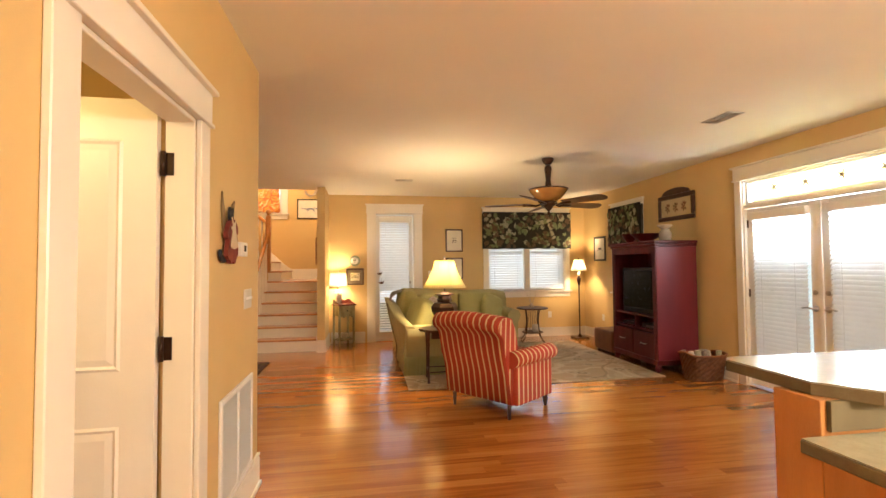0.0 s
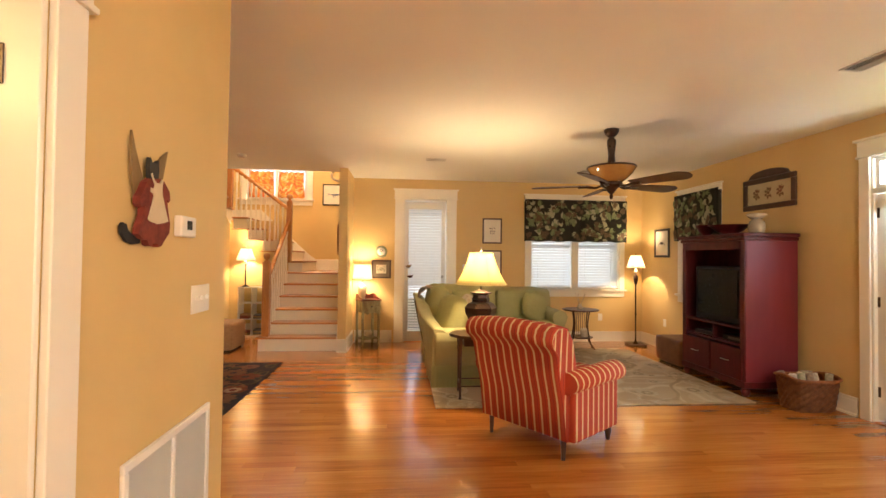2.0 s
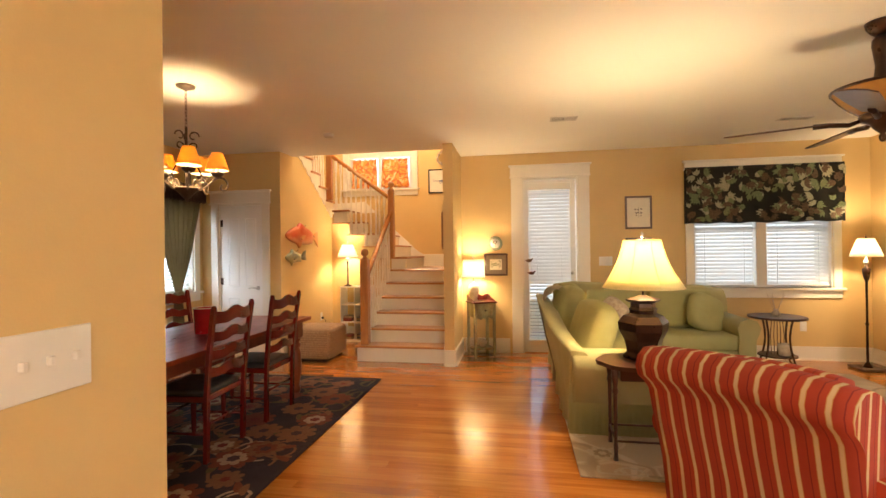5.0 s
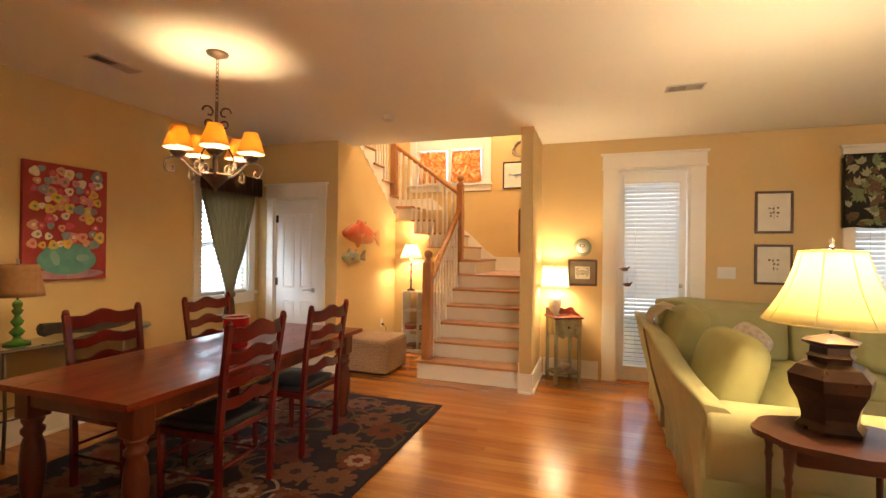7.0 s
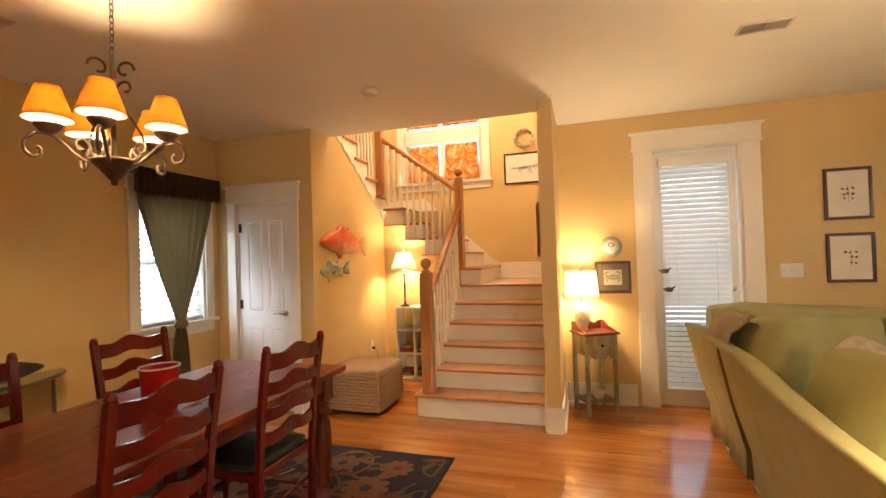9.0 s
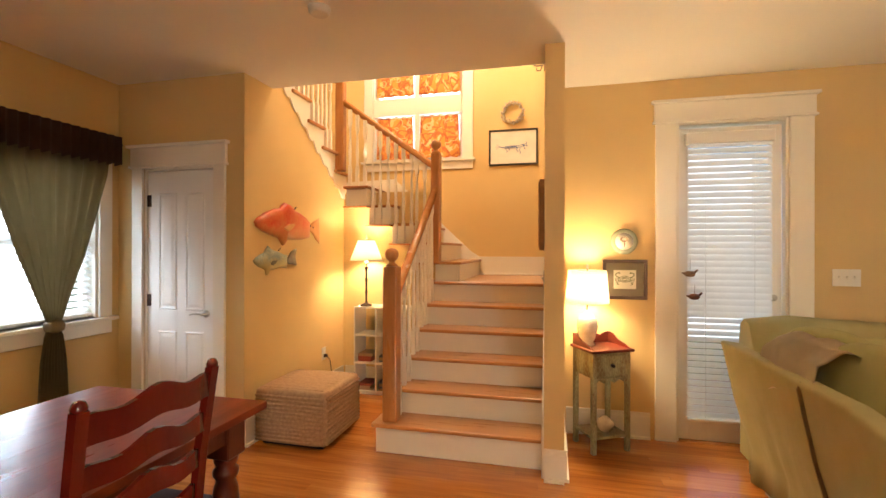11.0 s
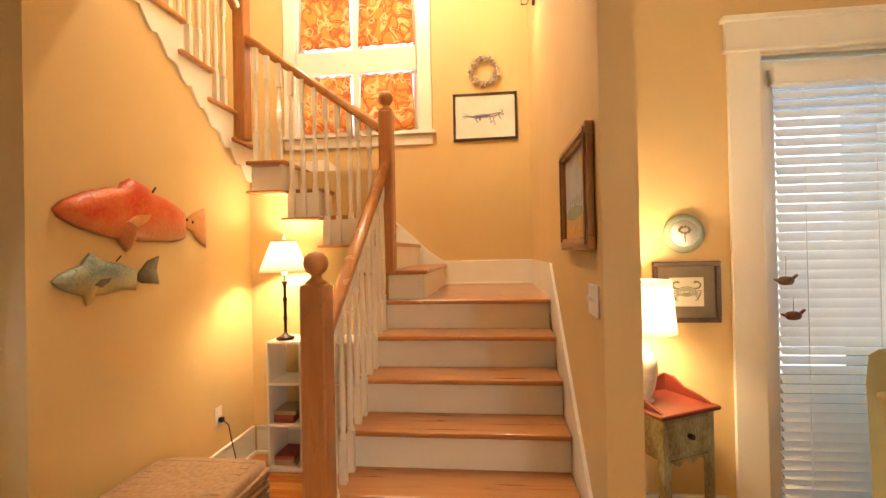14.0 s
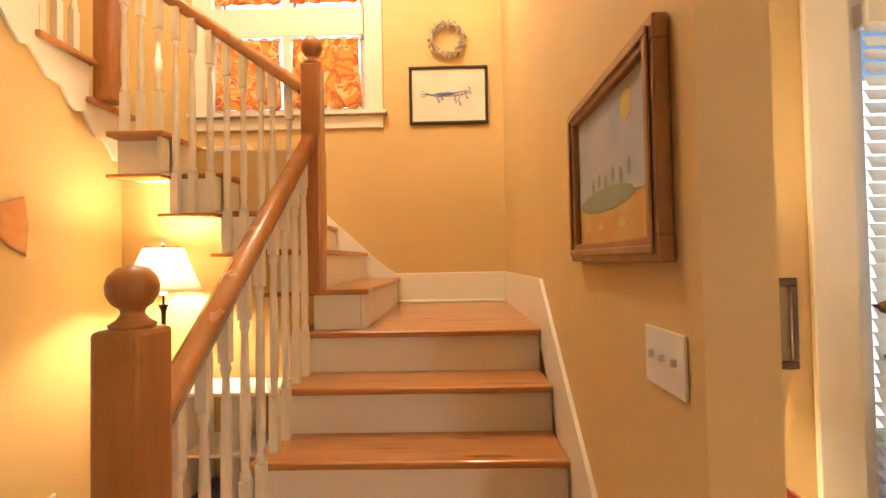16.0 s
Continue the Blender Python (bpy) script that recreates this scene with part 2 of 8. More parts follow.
M_BLACK = mat("black_plastic", (0.010, 0.010, 0.011), None, 20, 0.4, spec=0.3)
M_SCREEN = mat("tv_screen", (0.005, 0.005, 0.006), None, 20, 0.25, spec=0.25)
M_SAGE = mat("sage_slipcover", (0.42, 0.385, 0.185), (0.37, 0.34, 0.155), 5, 0.85, bump=1.0, bscale=9, fine=0.1)
M_SAGE2 = mat("sage_cushion", (0.41, 0.39, 0.17), (0.36, 0.345, 0.14), 5, 0.85, bump=0.8, bscale=14, fine=0.2)
M_TAN = mat("tan_woven", (0.40, 0.25, 0.14), (0.30, 0.18, 0.10), 40, 0.9, bump=0.8, bscale=120, fine=0.4)
M_BROWN = mat("brown_leather", (0.20, 0.082, 0.036), (0.15, 0.058, 0.026), 8, 0.45, bump=0.2, bscale=90)
M_SHADE = translucent("lampshade_cream", (0.86, 0.80, 0.56), 0.58, 0.8, (0.95, 0.86, 0.52))
M_SHADEW = translucent("lampshade_white", (0.90, 0.87, 0.78), 0.6, 0.8)
M_SHADEO = translucent("lampshade_orange", (0.85, 0.48, 0.13), 0.6, 0.7, (1.0, 0.62, 0.17))
M_WICKER = mat("wicker", (0.30, 0.115, 0.038), (0.17, 0.06, 0.02), 25, 0.7, bump=0.9, bscale=90, fine=0.4)
M_CURTAIN = translucent("olive_curtain", (0.21, 0.16, 0.075), 0.15, 0.6)
M_VALBR = mat("brown_valance", (0.12, 0.058, 0.035), (0.085, 0.04, 0.024), 5, 0.8, bump=0.2, bscale=260)
M_MATTE = mat("picture_mat", (0.78, 0.74, 0.64), None, 5, 0.7)
M_PFRAME = mat("dark_frame", (0.07, 0.03, 0.018), (0.045, 0.02, 0.012), 12, 0.35, coat=0.3)
M_BLKFR = mat("black_frame", (0.02, 0.017, 0.015), None, 12, 0.35, coat=0.2)
M_INK = mat("print_ink", (0.10, 0.08, 0.07), None, 12, 0.7)
M_BLUEINK = mat("blue_ink", (0.12, 0.17, 0.36), None, 12, 0.7)
M_GREENP = mat("worn_green_paint", (0.33, 0.34, 0.20), (0.17, 0.12, 0.055), 7, 0.55, bump=0.3, bscale=60, stretch=(2, 2, 0.7), fine=0.9)
M_CERAM = mat("pearl_ceramic", (0.70, 0.62, 0.50), (0.55, 0.46, 0.35), 20, 0.15, coat=0.6, bump=0.1, bscale=80)
M_GREENC = mat("green_glass_lamp", (0.08, 0.24, 0.04), (0.05, 0.17, 0.03), 10, 0.12, coat=0.7)
M_BURLAP = mat("burlap_shade", (0.36, 0.19, 0.08), (0.30, 0.15, 0.06), 30, 0.9, bump=0.5, bscale=250)
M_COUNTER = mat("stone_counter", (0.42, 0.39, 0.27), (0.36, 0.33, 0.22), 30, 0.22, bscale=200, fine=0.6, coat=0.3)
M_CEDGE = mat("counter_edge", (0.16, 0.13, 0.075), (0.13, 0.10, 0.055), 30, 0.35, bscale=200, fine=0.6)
M_CABWOOD = mat("maple_cabinet", (0.55, 0.25, 0.08), (0.47, 0.20, 0.06), 2.5, 0.32, bump=0.05, bscale=40, stretch=(6, 6, 1), fine=0.4, coat=0.3)
M_SPLASH = mat("olive_backsplash", (0.17, 0.14, 0.08), (0.145, 0.12, 0.07), 10, 0.7, spec=0.2)
M_PLATE = mat("switch_plate", (0.80, 0.78, 0.72), None, 5, 0.35)
M_VENT = mat("vent_metal", (0.68, 0.65, 0.60), None, 10, 0.45, 0.1)
M_DARK = mat("dark_gap", (0.02, 0.018, 0.015), None, 10, 0.8)
M_RED = mat("red_pail", (0.50, 0.015, 0.02), (0.42, 0.012, 0.018), 6, 0.25, coat=0.5)
M_LEATHER = mat("black_seat", (0.03, 0.028, 0.028), (0.02, 0.018, 0.018), 10, 0.35, bump=0.15, bscale=120)
M_STEEL = mat("dull_steel", (0.30, 0.28, 0.25), None, 20, 0.4, 0.9)
M_RUG = mat("floral_rug_ground", (0.024, 0.014, 0.024), (0.015, 0.009, 0.016), 6, 0.95, bump=0.8, bscale=300, fine=0.3)
M_RUG2 = print_cloth("sage_rug", (0.35, 0.265, 0.165), [((0.40, 0.31, 0.20), 0.7, 0.0, 0.24), ((0.46, 0.37, 0.25), 0.5, 0.48, 0.51), ((0.44, 0.35, 0.23), 0.8, 0.0, 0.02), ((0.28, 0.205, 0.12), 0.6, 0.42, 0.44)], 1.9)
M_LEAFY = mat("valance_ground", (0.022, 0.026, 0.018), (0.035, 0.03, 0.022), 9, 0.85, bump=0.3, bscale=260)
M_PAISLEY = print_cloth("paisley_shade", (0.74, 0.30, 0.05), [((0.78, 0.46, 0.14), 1.0, 0.0, 0.22), ((0.60, 0.17, 0.035), 0.9, 0.50, 0.56), ((0.52, 0.11, 0.03), 1.1, 0.02, 0.05), ((0.78, 0.50, 0.18), 1.6, 0.38, 0.43), ((0.58, 0.13, 0.035), 2.0, 0.0, 0.11)], 6.0, through=0.5)

# ---- building blocks ----


def box(bm, x0, x1, y0, y1, z0, z1, bevel=0.0, seg=1):
    vs = [bm.verts.new(p) for p in ((x0, y0, z0), (x1, y0, z0), (x1, y1, z0), (x0, y1, z0), (x0, y0, z1), (x1, y0, z1), (x1, y1, z1), (x0, y1, z1))]
    fs = [bm.faces.new([vs[i] for i in q]) for q in ((0, 3, 2, 1), (4, 5, 6, 7), (0, 1, 5, 4), (1, 2, 6, 5), (2, 3, 7, 6), (3, 0, 4, 7))]
    if bevel:
        es = list({e for f in fs for e in f.edges})
        bmesh.ops.bevel(bm, geom=es, offset=bevel, segments=seg, profile=0.5, affect="EDGES")
    return bm


def lathe(bm, profile, cx=0.0, cy=0.0, cz=0.0, n=20, flat=False):
    """A turned shape: profile of (radius, height), round the upright axis at cx, cy."""
    rings = []
    for r, z in profile:
        rings.append([bm.verts.new((cx + max(r, 1e-4) * math.cos(2 * math.pi * i / n), cy + max(r, 1e-4) * math.sin(2 * math.pi * i / n), cz + z)) for i in range(n)])
    for a, b in zip(rings, rings[1:]):
        for i in range(n):
            f = bm.faces.new((a[i], a[(i + 1) % n], b[(i + 1) % n], b[i]))
            f.smooth = not flat
    if profile[0][0] > 0.002:
        bm.faces.new(list(reversed(rings[0])))
    if profile[-1][0] > 0.002:
        bm.faces.new(rings[-1])
    return bm


def cone_shade(bm, r0, z0, r1, z1, cx, cy, n=24, wall=0.003, flare=0.0, flat=False):
    """An open lampshade with a thin wall; r0 at the bottom."""
    prof = []
    for k in range(7):
        u = k / 6
        prof.append((r0 + (r1 - r0) * (u + flare * math.sin(math.pi * u)), z0 + (z1 - z0) * u))
    inner = [(r - wall, z) for r, z in reversed(prof)]
    loop = prof + inner
    rings = [[bm.verts.new((cx + r * math.cos(2 * math.pi * i / n), cy + r * math.sin(2 * math.pi * i / n), z)) for i in range(n)] for r, z in loop]
    for a, b in zip(rings, rings[1:] + rings[:1]):
        for i in range(n):
            f = bm.faces.new((a[i], a[(i + 1) % n], b[(i + 1) % n], b[i]))
            f.smooth = not flat
    return bm


def prism(bm, pts, axis, a, b):
    """A flat outline pushed from a to b along an axis. Points are the two other coordinates in x, y, z order."""
    def at(p, d):
        q = list(p)
        q.insert(axis, d)
        return q
    lo = [bm.verts.new(at(p, a)) for p in pts]
    hi = [bm.verts.new(at(p, b)) for p in pts]
    bm.faces.new(list(reversed(lo)))
    bm.faces.new(hi)
    for i in range(len(pts)):
        j = (i + 1) % len(pts)
        bm.faces.new((lo[i], lo[j], hi[j], hi[i]))
    return bm


def tube(bm, pts, r, n=8, r2=None):
    """A round bar along a line of points."""
    pts = [Vector(p) for p in pts]
    rings = []
    ref = Vector((0.13, 0.27, 1)).normalized()
    for i, p in enumerate(pts):
        d = (pts[min(i + 1, len(pts) - 1)] - pts[max(i - 1, 0)]).normalized()
        s = d.cross(ref if abs(d.dot(ref)) < 0.95 else Vector((1, 0, 0))).normalized()
        u = s.cross(d)
        rr = r if r2 is None else r + (r2 - r) * i / (len(pts) - 1)
        rings.append([bm.verts.new(p + rr * (s * math.cos(2 * math.pi * k / n) + u * math.sin(2 * math.pi * k / n))) for k in range(n)])
    for a, b in zip(rings, rings[1:]):
        for k in range(n):
            f = bm.faces.new((a[k], a[(k + 1) % n], b[(k + 1) % n], b[k]))
            f.smooth = True
    bm.faces.new(list(reversed(rings[0])))
    bm.faces.new(rings[-1])
    return bm


def cushion(bm, w, d, h, m=None, puff=0.5, n=8, power=3.0):
    """A soft stuffed block centred on the origin, placed by m."""
    m = m or Matrix()
    grid = {}
    def put(i, j, k):
        key = (i, j, k)
        if key not in grid:
            v = Vector((2 * i / n - 1, 2 * j / n - 1, 2 * k / n - 1))
            s = (abs(v.x) ** power + abs(v.y) ** power + abs(v.z) ** power) ** (1 / power)
            r = max(abs(v.x), abs(v.y), abs(v.z)) / s
            v = v * (1 - puff + puff * r)
            grid[key] = bm.verts.new(m @ Vector((v.x * w / 2, v.y * d / 2, v.z * h / 2)))
        return grid[key]
    for i in range(n):
        for j in range(n):
            for side in (0, n):
                for q in ([(i, j), (i + 1, j), (i + 1, j + 1), (i, j + 1)],):
                    for ax in range(3):
                        vs = []
                        for a, b in q:
                            c = [a, b]
                            c.insert(ax, side)
                            vs.append(put(*c))
                        if (side == 0) != (ax == 1):
                            vs.reverse()
                        f = bm.faces.new(vs)
                        f.smooth = True
    return bm


def part(name, bm, material, parent=None, label="", smooth=False, kind=""):
    me = bpy.data.meshes.new(name)
    if smooth:
        for f in bm.faces:
            f.smooth = True
    bm.to_mesh(me)
    bm.free()
    for k in material if isinstance(material, (list, tuple)) else (material,):
        me.materials.append(k)
    o = new(name, me)
    if parent:
        o.parent = parent
    return tagged(o, label, kind=kind)


def thing(name, label, category, m=None, group=""):
    o = new(name)
    o.empty_display_size = 0.1
    if m is not None:
        o.matrix_world = m
    return tagged(o, label, category, group)


def solo(name, bm, material, label, category, m=None, group=""):
    o = part(name, bm, material)
    if m is not None:
        o.matrix_world = m
    return tagged(o, label, category, group)


def B():
    return bmesh.new()


def bx(*a, **k):
    return box(B(), *a, **k)


def structure(name, bm, material, label=""):
    return part(name, bm, material, None, label, kind="structure")

# ---- the large structure ----
XL, XH, XR, YB, YS, H = -4.06, -0.685, 4.38, 8.43, -2.6, 2.74
XF, YC, YL, XW = -2.92, 7.57, 10.23, -0.778
HS = 5.4


def wall_x(name, x0, x1, y0, y1, z0, z1, holes=()):
    """A wall that runs along y, with openings (y0, y1, z0, z1)."""
    bm = B()
    y = y0
    for a, b, c, d in sorted(holes):
        if a > y:
            box(bm, x0, x1, y, a, z0, z1)
        if c > z0:
            box(bm, x0, x1, a, b, z0, c)
        if d < z1:
            box(bm, x0, x1, a, b, d, z1)
        y = b
    if y1 > y:
        box(bm, x0, x1, y, y1, z0, z1)
    return structure(name, bm, M_WALL)


def wall_y(name, y0, y1, x0, x1, z0, z1, holes=()):
    bm = B()
    x = x0
    for a, b, c, d in sorted(holes):
        if a > x:
            box(bm, x, a, y0, y1, z0, z1)
        if c > z0:
            box(bm, a, b, y0, y1, z0, c)
        if d < z1:
            box(bm, a, b, y0, y1, d, z1)
        x = b
    if x1 > x:
        box(bm, x, x1, y0, y1, z0, z1)
    return structure(name, bm, M_WALL)


structure("subfloor", bx(XL - 2, XR + 0.15, YS - 0.15, YL + 0.15, -0.25, -0.012), mat("subfloor_wood", (0.16, 0.06, 0.02), None, 8, 0.6))
structure("ground", bx(-300, 300, -300, 300, -0.6, -0.5), mat("lawn", (0.07, 0.10, 0.035), (0.10, 0.12, 0.05), 0.5, 0.9, bump=0.5, bscale=20))

wall_x("wall_hall", XH - 0.13, XH, YS, 3.055, 0, H, [(1.095, 1.925, 0, 2.06)])
wall_y("wall_dining_south", 2.925, 3.055, XL, XH - 0.13, 0, H)
wall_x("wall_west", XL - 0.13, XL, 2.9, YC, 0, H, [(6.70, 7.40, 0.93, 2.13)])
wall_y("wall_closet", YC, YC + 0.12, XL, XF - 0.12, 0, H, [(-3.81, -3.17, 0, 2.07)])
wall_x("wall_wing", XW, -0.655, 7.60, YL, 0, H)
wall_x("wall_stair_east", XW, -0.655, 7.91, YL, H, HS)
wall_y("wall_stair_back", YL, YL + 0.13, XL, XW + 0.145, 0, HS, [(-3.0, -1.80, 2.58, 4.15)])
wall_x("wall_stair_west", XL - 0.13, XL, YC, YL + 0.13, 0, HS)
wall_y("wall_stair_front", 7.79, 7.91, XF, XW + 0.145, H + 0.3, HS)
wall_x("wall_upper_west", XL - 0.13, XL, 5.6, YC, H + 0.3, HS)
wall_x("wall_upper_east", XF, XF + 0.1, 5.6, 7.91, H + 0.3, HS)
wall_y("wall_upper_end", 5.5, 5.6, XL - 0.13, XF + 0.1, H + 0.3, HS)
structure("ceiling_upper", bx(XL - 0.13, XW + 0.145, 5.5, YL + 0.13, HS, HS + 0.15), M_CEIL)
wall_y("wall_back", YB, YB + 0.15, -0.655, XR, 0, H, [(0.185, 0.925, 0, 2.405), (2.36, 3.96, 0.90, 2.42)])
wall_x("wall_right", XR, XR + 0.15, YS, YB + 0.15, 0, H, [(2.72, 4.49, 0, 2.38), (6.50, 7.26, 0.92, 2.36)])
wall_y("wall_south", YS - 0.13, YS, XH - 0.13, XR + 0.15, 0, H)
wall_x("wall_side_room_west", -2.75, -2.62, YS, 2.9, 0, H)
wall_y("wall_side_room_south", YS - 0.13, YS, -2.75, XH - 0.13, 0, H)

cb = B()
box(cb, -2.75, XR + 0.15, YS - 0.13, 2.9, H, H + 0.3)
box(cb, XL - 0.13, XR + 0.15, 2.9, YC, H, H + 0.3)
box(cb, XF, XR + 0.15, YC, 7.91, H, H + 0.3)
box(cb, -0.655, XR + 0.15, 7.91, YB + 0.15, H, H + 0.3)
structure("ceiling", cb, M_CEIL, "smooth off-white painted ceiling")

# wall beside the upper flight: its top follows the flight
RISE, RUN3 = 0.187, 0.262
n3y, n3z = 9.26, 2.265
pts = [(YC, 0), (9.20, 0), (9.20, 2.04), (8.97, 2.20)]
for k in range(8):
    y_ = n3y - 0.04 - RUN3 * k
    if y_ > YC:
        if y_ < 9.0:
            pts += [(y_, n3z + RISE * (k - 1) - 0.03 + 0.001 * k)]
        if y_ < 9.1:
            pts += [(y_, n3z + RISE * k - 0.035)]
pts += [(YC, pts[-1][1])]
structure("wall_fish", prism(B(), pts, 0, XF - 0.12, XF), M_WALL)
structure("wall_under_landing", bx(XF, -1.86, 9.20, 9.30, 0, 2.05), M_WALL)
structure("wall_closet_inside", bx(XL, XF - 0.12, 9.2, 9.3, 0, 2.0), M_WALL)

# ---- trim ----


def casing(name, axis, a0, a1, ztop, face, out, zbot=0.0, w=0.10, head=0.155, depth=0.13, sill=False):
    """Flat casing with a capped head and jambs round an opening. axis: 0 in a wall along x, 1 in a wall along y. out: +1 or -1, the way into the room."""
    root = tagged(new(name), kind="structure")

    def put(pname, u0, u1, v0, v1, z0, z1, bevel=0.003):
        v0, v1 = sorted((v0, v1))
        bm = bx(u0, u1, v0, v1, z0, z1, bevel=bevel) if axis == 0 else bx(v0, v1, u0, u1, z0, z1, bevel=bevel)
        return part(pname, bm, M_TRIM, root)

    f = face + out * 0.001
    put("side_casing", a0 - w, a0, f, f + out * 0.022, zbot, ztop)
    put("side_casing", a1, a1 + w, f, f + out * 0.022, zbot, ztop)
    put("head_casing", a0 - w - 0.01, a1 + w + 0.01, f, f + out * 0.027, ztop, ztop + head)
    put("head_fillet", a0 - w - 0.02, a1 + w + 0.02, f, f + out * 0.036, ztop - 0.002, ztop + 0.016)
    put("head_cap", a0 - w - 0.03, a1 + w + 0.03, f, f + out * 0.05, ztop + head, ztop + head + 0.022)
    g = face - out * depth
    put("jamb", a0 - 0.001, a0 + 0.018, g, f, zbot, ztop - 0.001)
    put("jamb", a1 - 0.018, a1 + 0.001, g, f, zbot, ztop - 0.001)
    put("head_jamb", a0 + 0.018, a1 - 0.018, g, f, ztop - 0.019, ztop + 0.001)
    if sill:
        put("window_sill", a0 - w - 0.03, a1 + w + 0.03, g, f + out * 0.055, zbot - 0.028, zbot)
        put("apron", a0 - w, a1 + w, f, f + out * 0.02, zbot - 0.125, zbot - 0.03)
    return root


casing("door_trim_hall", 1, 1.095, 1.925, 2.06, XH, 1, w=0.108, head=0.15, depth=0.115)
casing("door_trim_closet", 0, -3.81, -3.17, 2.07, YC, -1, depth=0.12)
casing("door_trim_back", 0, 0.185, 0.925, 2.405, YB, -1, w=0.150, head=0.15, depth=0.15)
casing("door_trim_french", 1, 2.72, 4.49, 2.38, XR, -1, w=0.095, head=0.15, depth=0.15)
casing("window_trim_back", 0, 2.36, 3.96, 2.42, YB, -1, 0.90, w=0.09, head=0.10, depth=0.15, sill=True)
casing("window_trim_side", 1, 6.50, 7.26, 2.36, XR, -1, 0.92, w=0.09, head=0.10, depth=0.15, sill=True)
casing("window_trim_dining", 1, 6.70, 7.40, 2.13, XL, 1, 0.93, w=0.10, head=0.13, depth=0.13, sill=True)
casing("window_trim_stair", 0, -3.0, -1.80, 4.15, YL, -1, 2.58, w=0.12, head=0.14, depth=0.13, sill=True)


def baseboard(name, axis, a0, a1, face, out, z=0.0, h=0.15):
    """A tall board with a moulded top and a shoe at the floor."""
    f = face + out * 0.001
    bm = B()
    for d0, d1, z0, z1 in ((0, 0.016, z, z + h - 0.03), (0, 0.012, z + h - 0.03, z + h - 0.012), (0, 0.019, z + h - 0.012, z + h), (0.016, 0.03, z, z + 0.02)):
        v0, v1 = sorted((f + out * d0, f + out * d1))
        if axis == 0:
            box(bm, a0, a1, v0, v1, z0, z1)
        else:
            box(bm, v0, v1, a0, a1, z0, z1)
    return structure("baseboard", bm, M_TRIM)


baseboard("b", 1, 2.05, 3.055, XH, 1, h=0.2)
baseboard("b", 1, YS, 0.99, XH, 1, h=0.2)
baseboard("b", 1, 3.03, YC, XL, 1, h=0.2)
baseboard("b", 0, -4.04, -3.92, YC, -1, h=0.2)
baseboard("b", 0, -3.06, XF, YC, -1, h=0.2)
baseboard("b", 1, YC, 9.18, XF, 1, h=0.2)
baseboard("b", 0, XF + 0.03, -2.0, 9.20, -1, h=0.2)
baseboard("b", 0, XW, -0.655, 7.60, -1, h=0.2)
baseboard("b", 1, 7.60, YB, -0.655, 1, h=0.2)
baseboard("b", 0, -0.62, 0.0, YB, -1, h=0.2)
baseboard("b", 0, 1.085, XR, YB, -1, h=0.17)
baseboard("b", 1, 4.615, YB, XR, -1, h=0.17)
baseboard("b", 1, YS, 2.605, XR, -1, h=0.17)

# ---- windows and doors ----


def slats(bm, axis, u0, u1, face, out, z0, z1, pitch=0.047, width=0.05, tilt=58, tilt2=None, split=None):
    """Blind slats as thin curved strips."""
    z = z0
    while z < z1:
        tt = tilt if split is None or z > split else tilt2
        a = radians(tt)
        dy, dz = math.cos(a) * width / 2, math.sin(a) * width / 2
        prof = [(-dy, -dz), (-dy * 0.35 - dz * 0.03, -dz * 0.35 + 0.003), (dy * 0.35 - dz * 0.03, dz * 0.35 + 0.003), (dy, dz)]
        lo, hi = [], []
        for py, pz in prof:
            for w, u in ((lo, u0), (hi, u1)):
                p = (u, face - out * py, z + pz) if axis == 0 else (face - out * py, u, z + pz)
                w.append(bm.verts.new(p))
        for i in range(3):
            f = bm.faces.new((lo[i], hi[i], hi[i + 1], lo[i + 1]))
            f.smooth = True
        z += pitch
    return bm


def blind(name, axis, u0, u1, face, out, z0, z1, label, pitch=0.047, tilt=58, tilt2=None, split=None, cords=True):
    root = thing(name, label, "window blind")
    def hb(c, d, e, g, bevel=0.004):
        v0, v1 = sorted((face - 0.03 * 1, face + 0.03 * 1))
        return bx(c, d, v0, v1, e, g, bevel=bevel) if axis == 0 else bx(v0, v1, c, d, e, g, bevel=bevel)
    part("headrail", hb(u0 - 0.01, u1 + 0.01, z1 - 0.085, z1), M_DOOR, root)
    part("bottom_rail", hb(u0, u1, z0, z0 + 0.02), M_DOOR, root)
    z = z0 + 0.045
    while z < z1 - 0.07:
        part("slat", slats(B(), axis, u0, u1, face, out, z, z + 0.001, 1, 0.052, tilt if split is None or z > split else tilt2), M_SLAT, root)
        z += pitch
    if cords:
        bm = B()
        for u in (u0 + 0.12, u1 - 0.12):
            v = face + out * 0.027
            p, q = ((u, v, z0), (u, v, z1 - 0.05)) if axis == 0 else ((v, u, z0), (v, u, z1 - 0.05))
            tube(bm, [p, q], 0.0015, 5)
        part("cord", bm, M_DOOR, root)
    return root


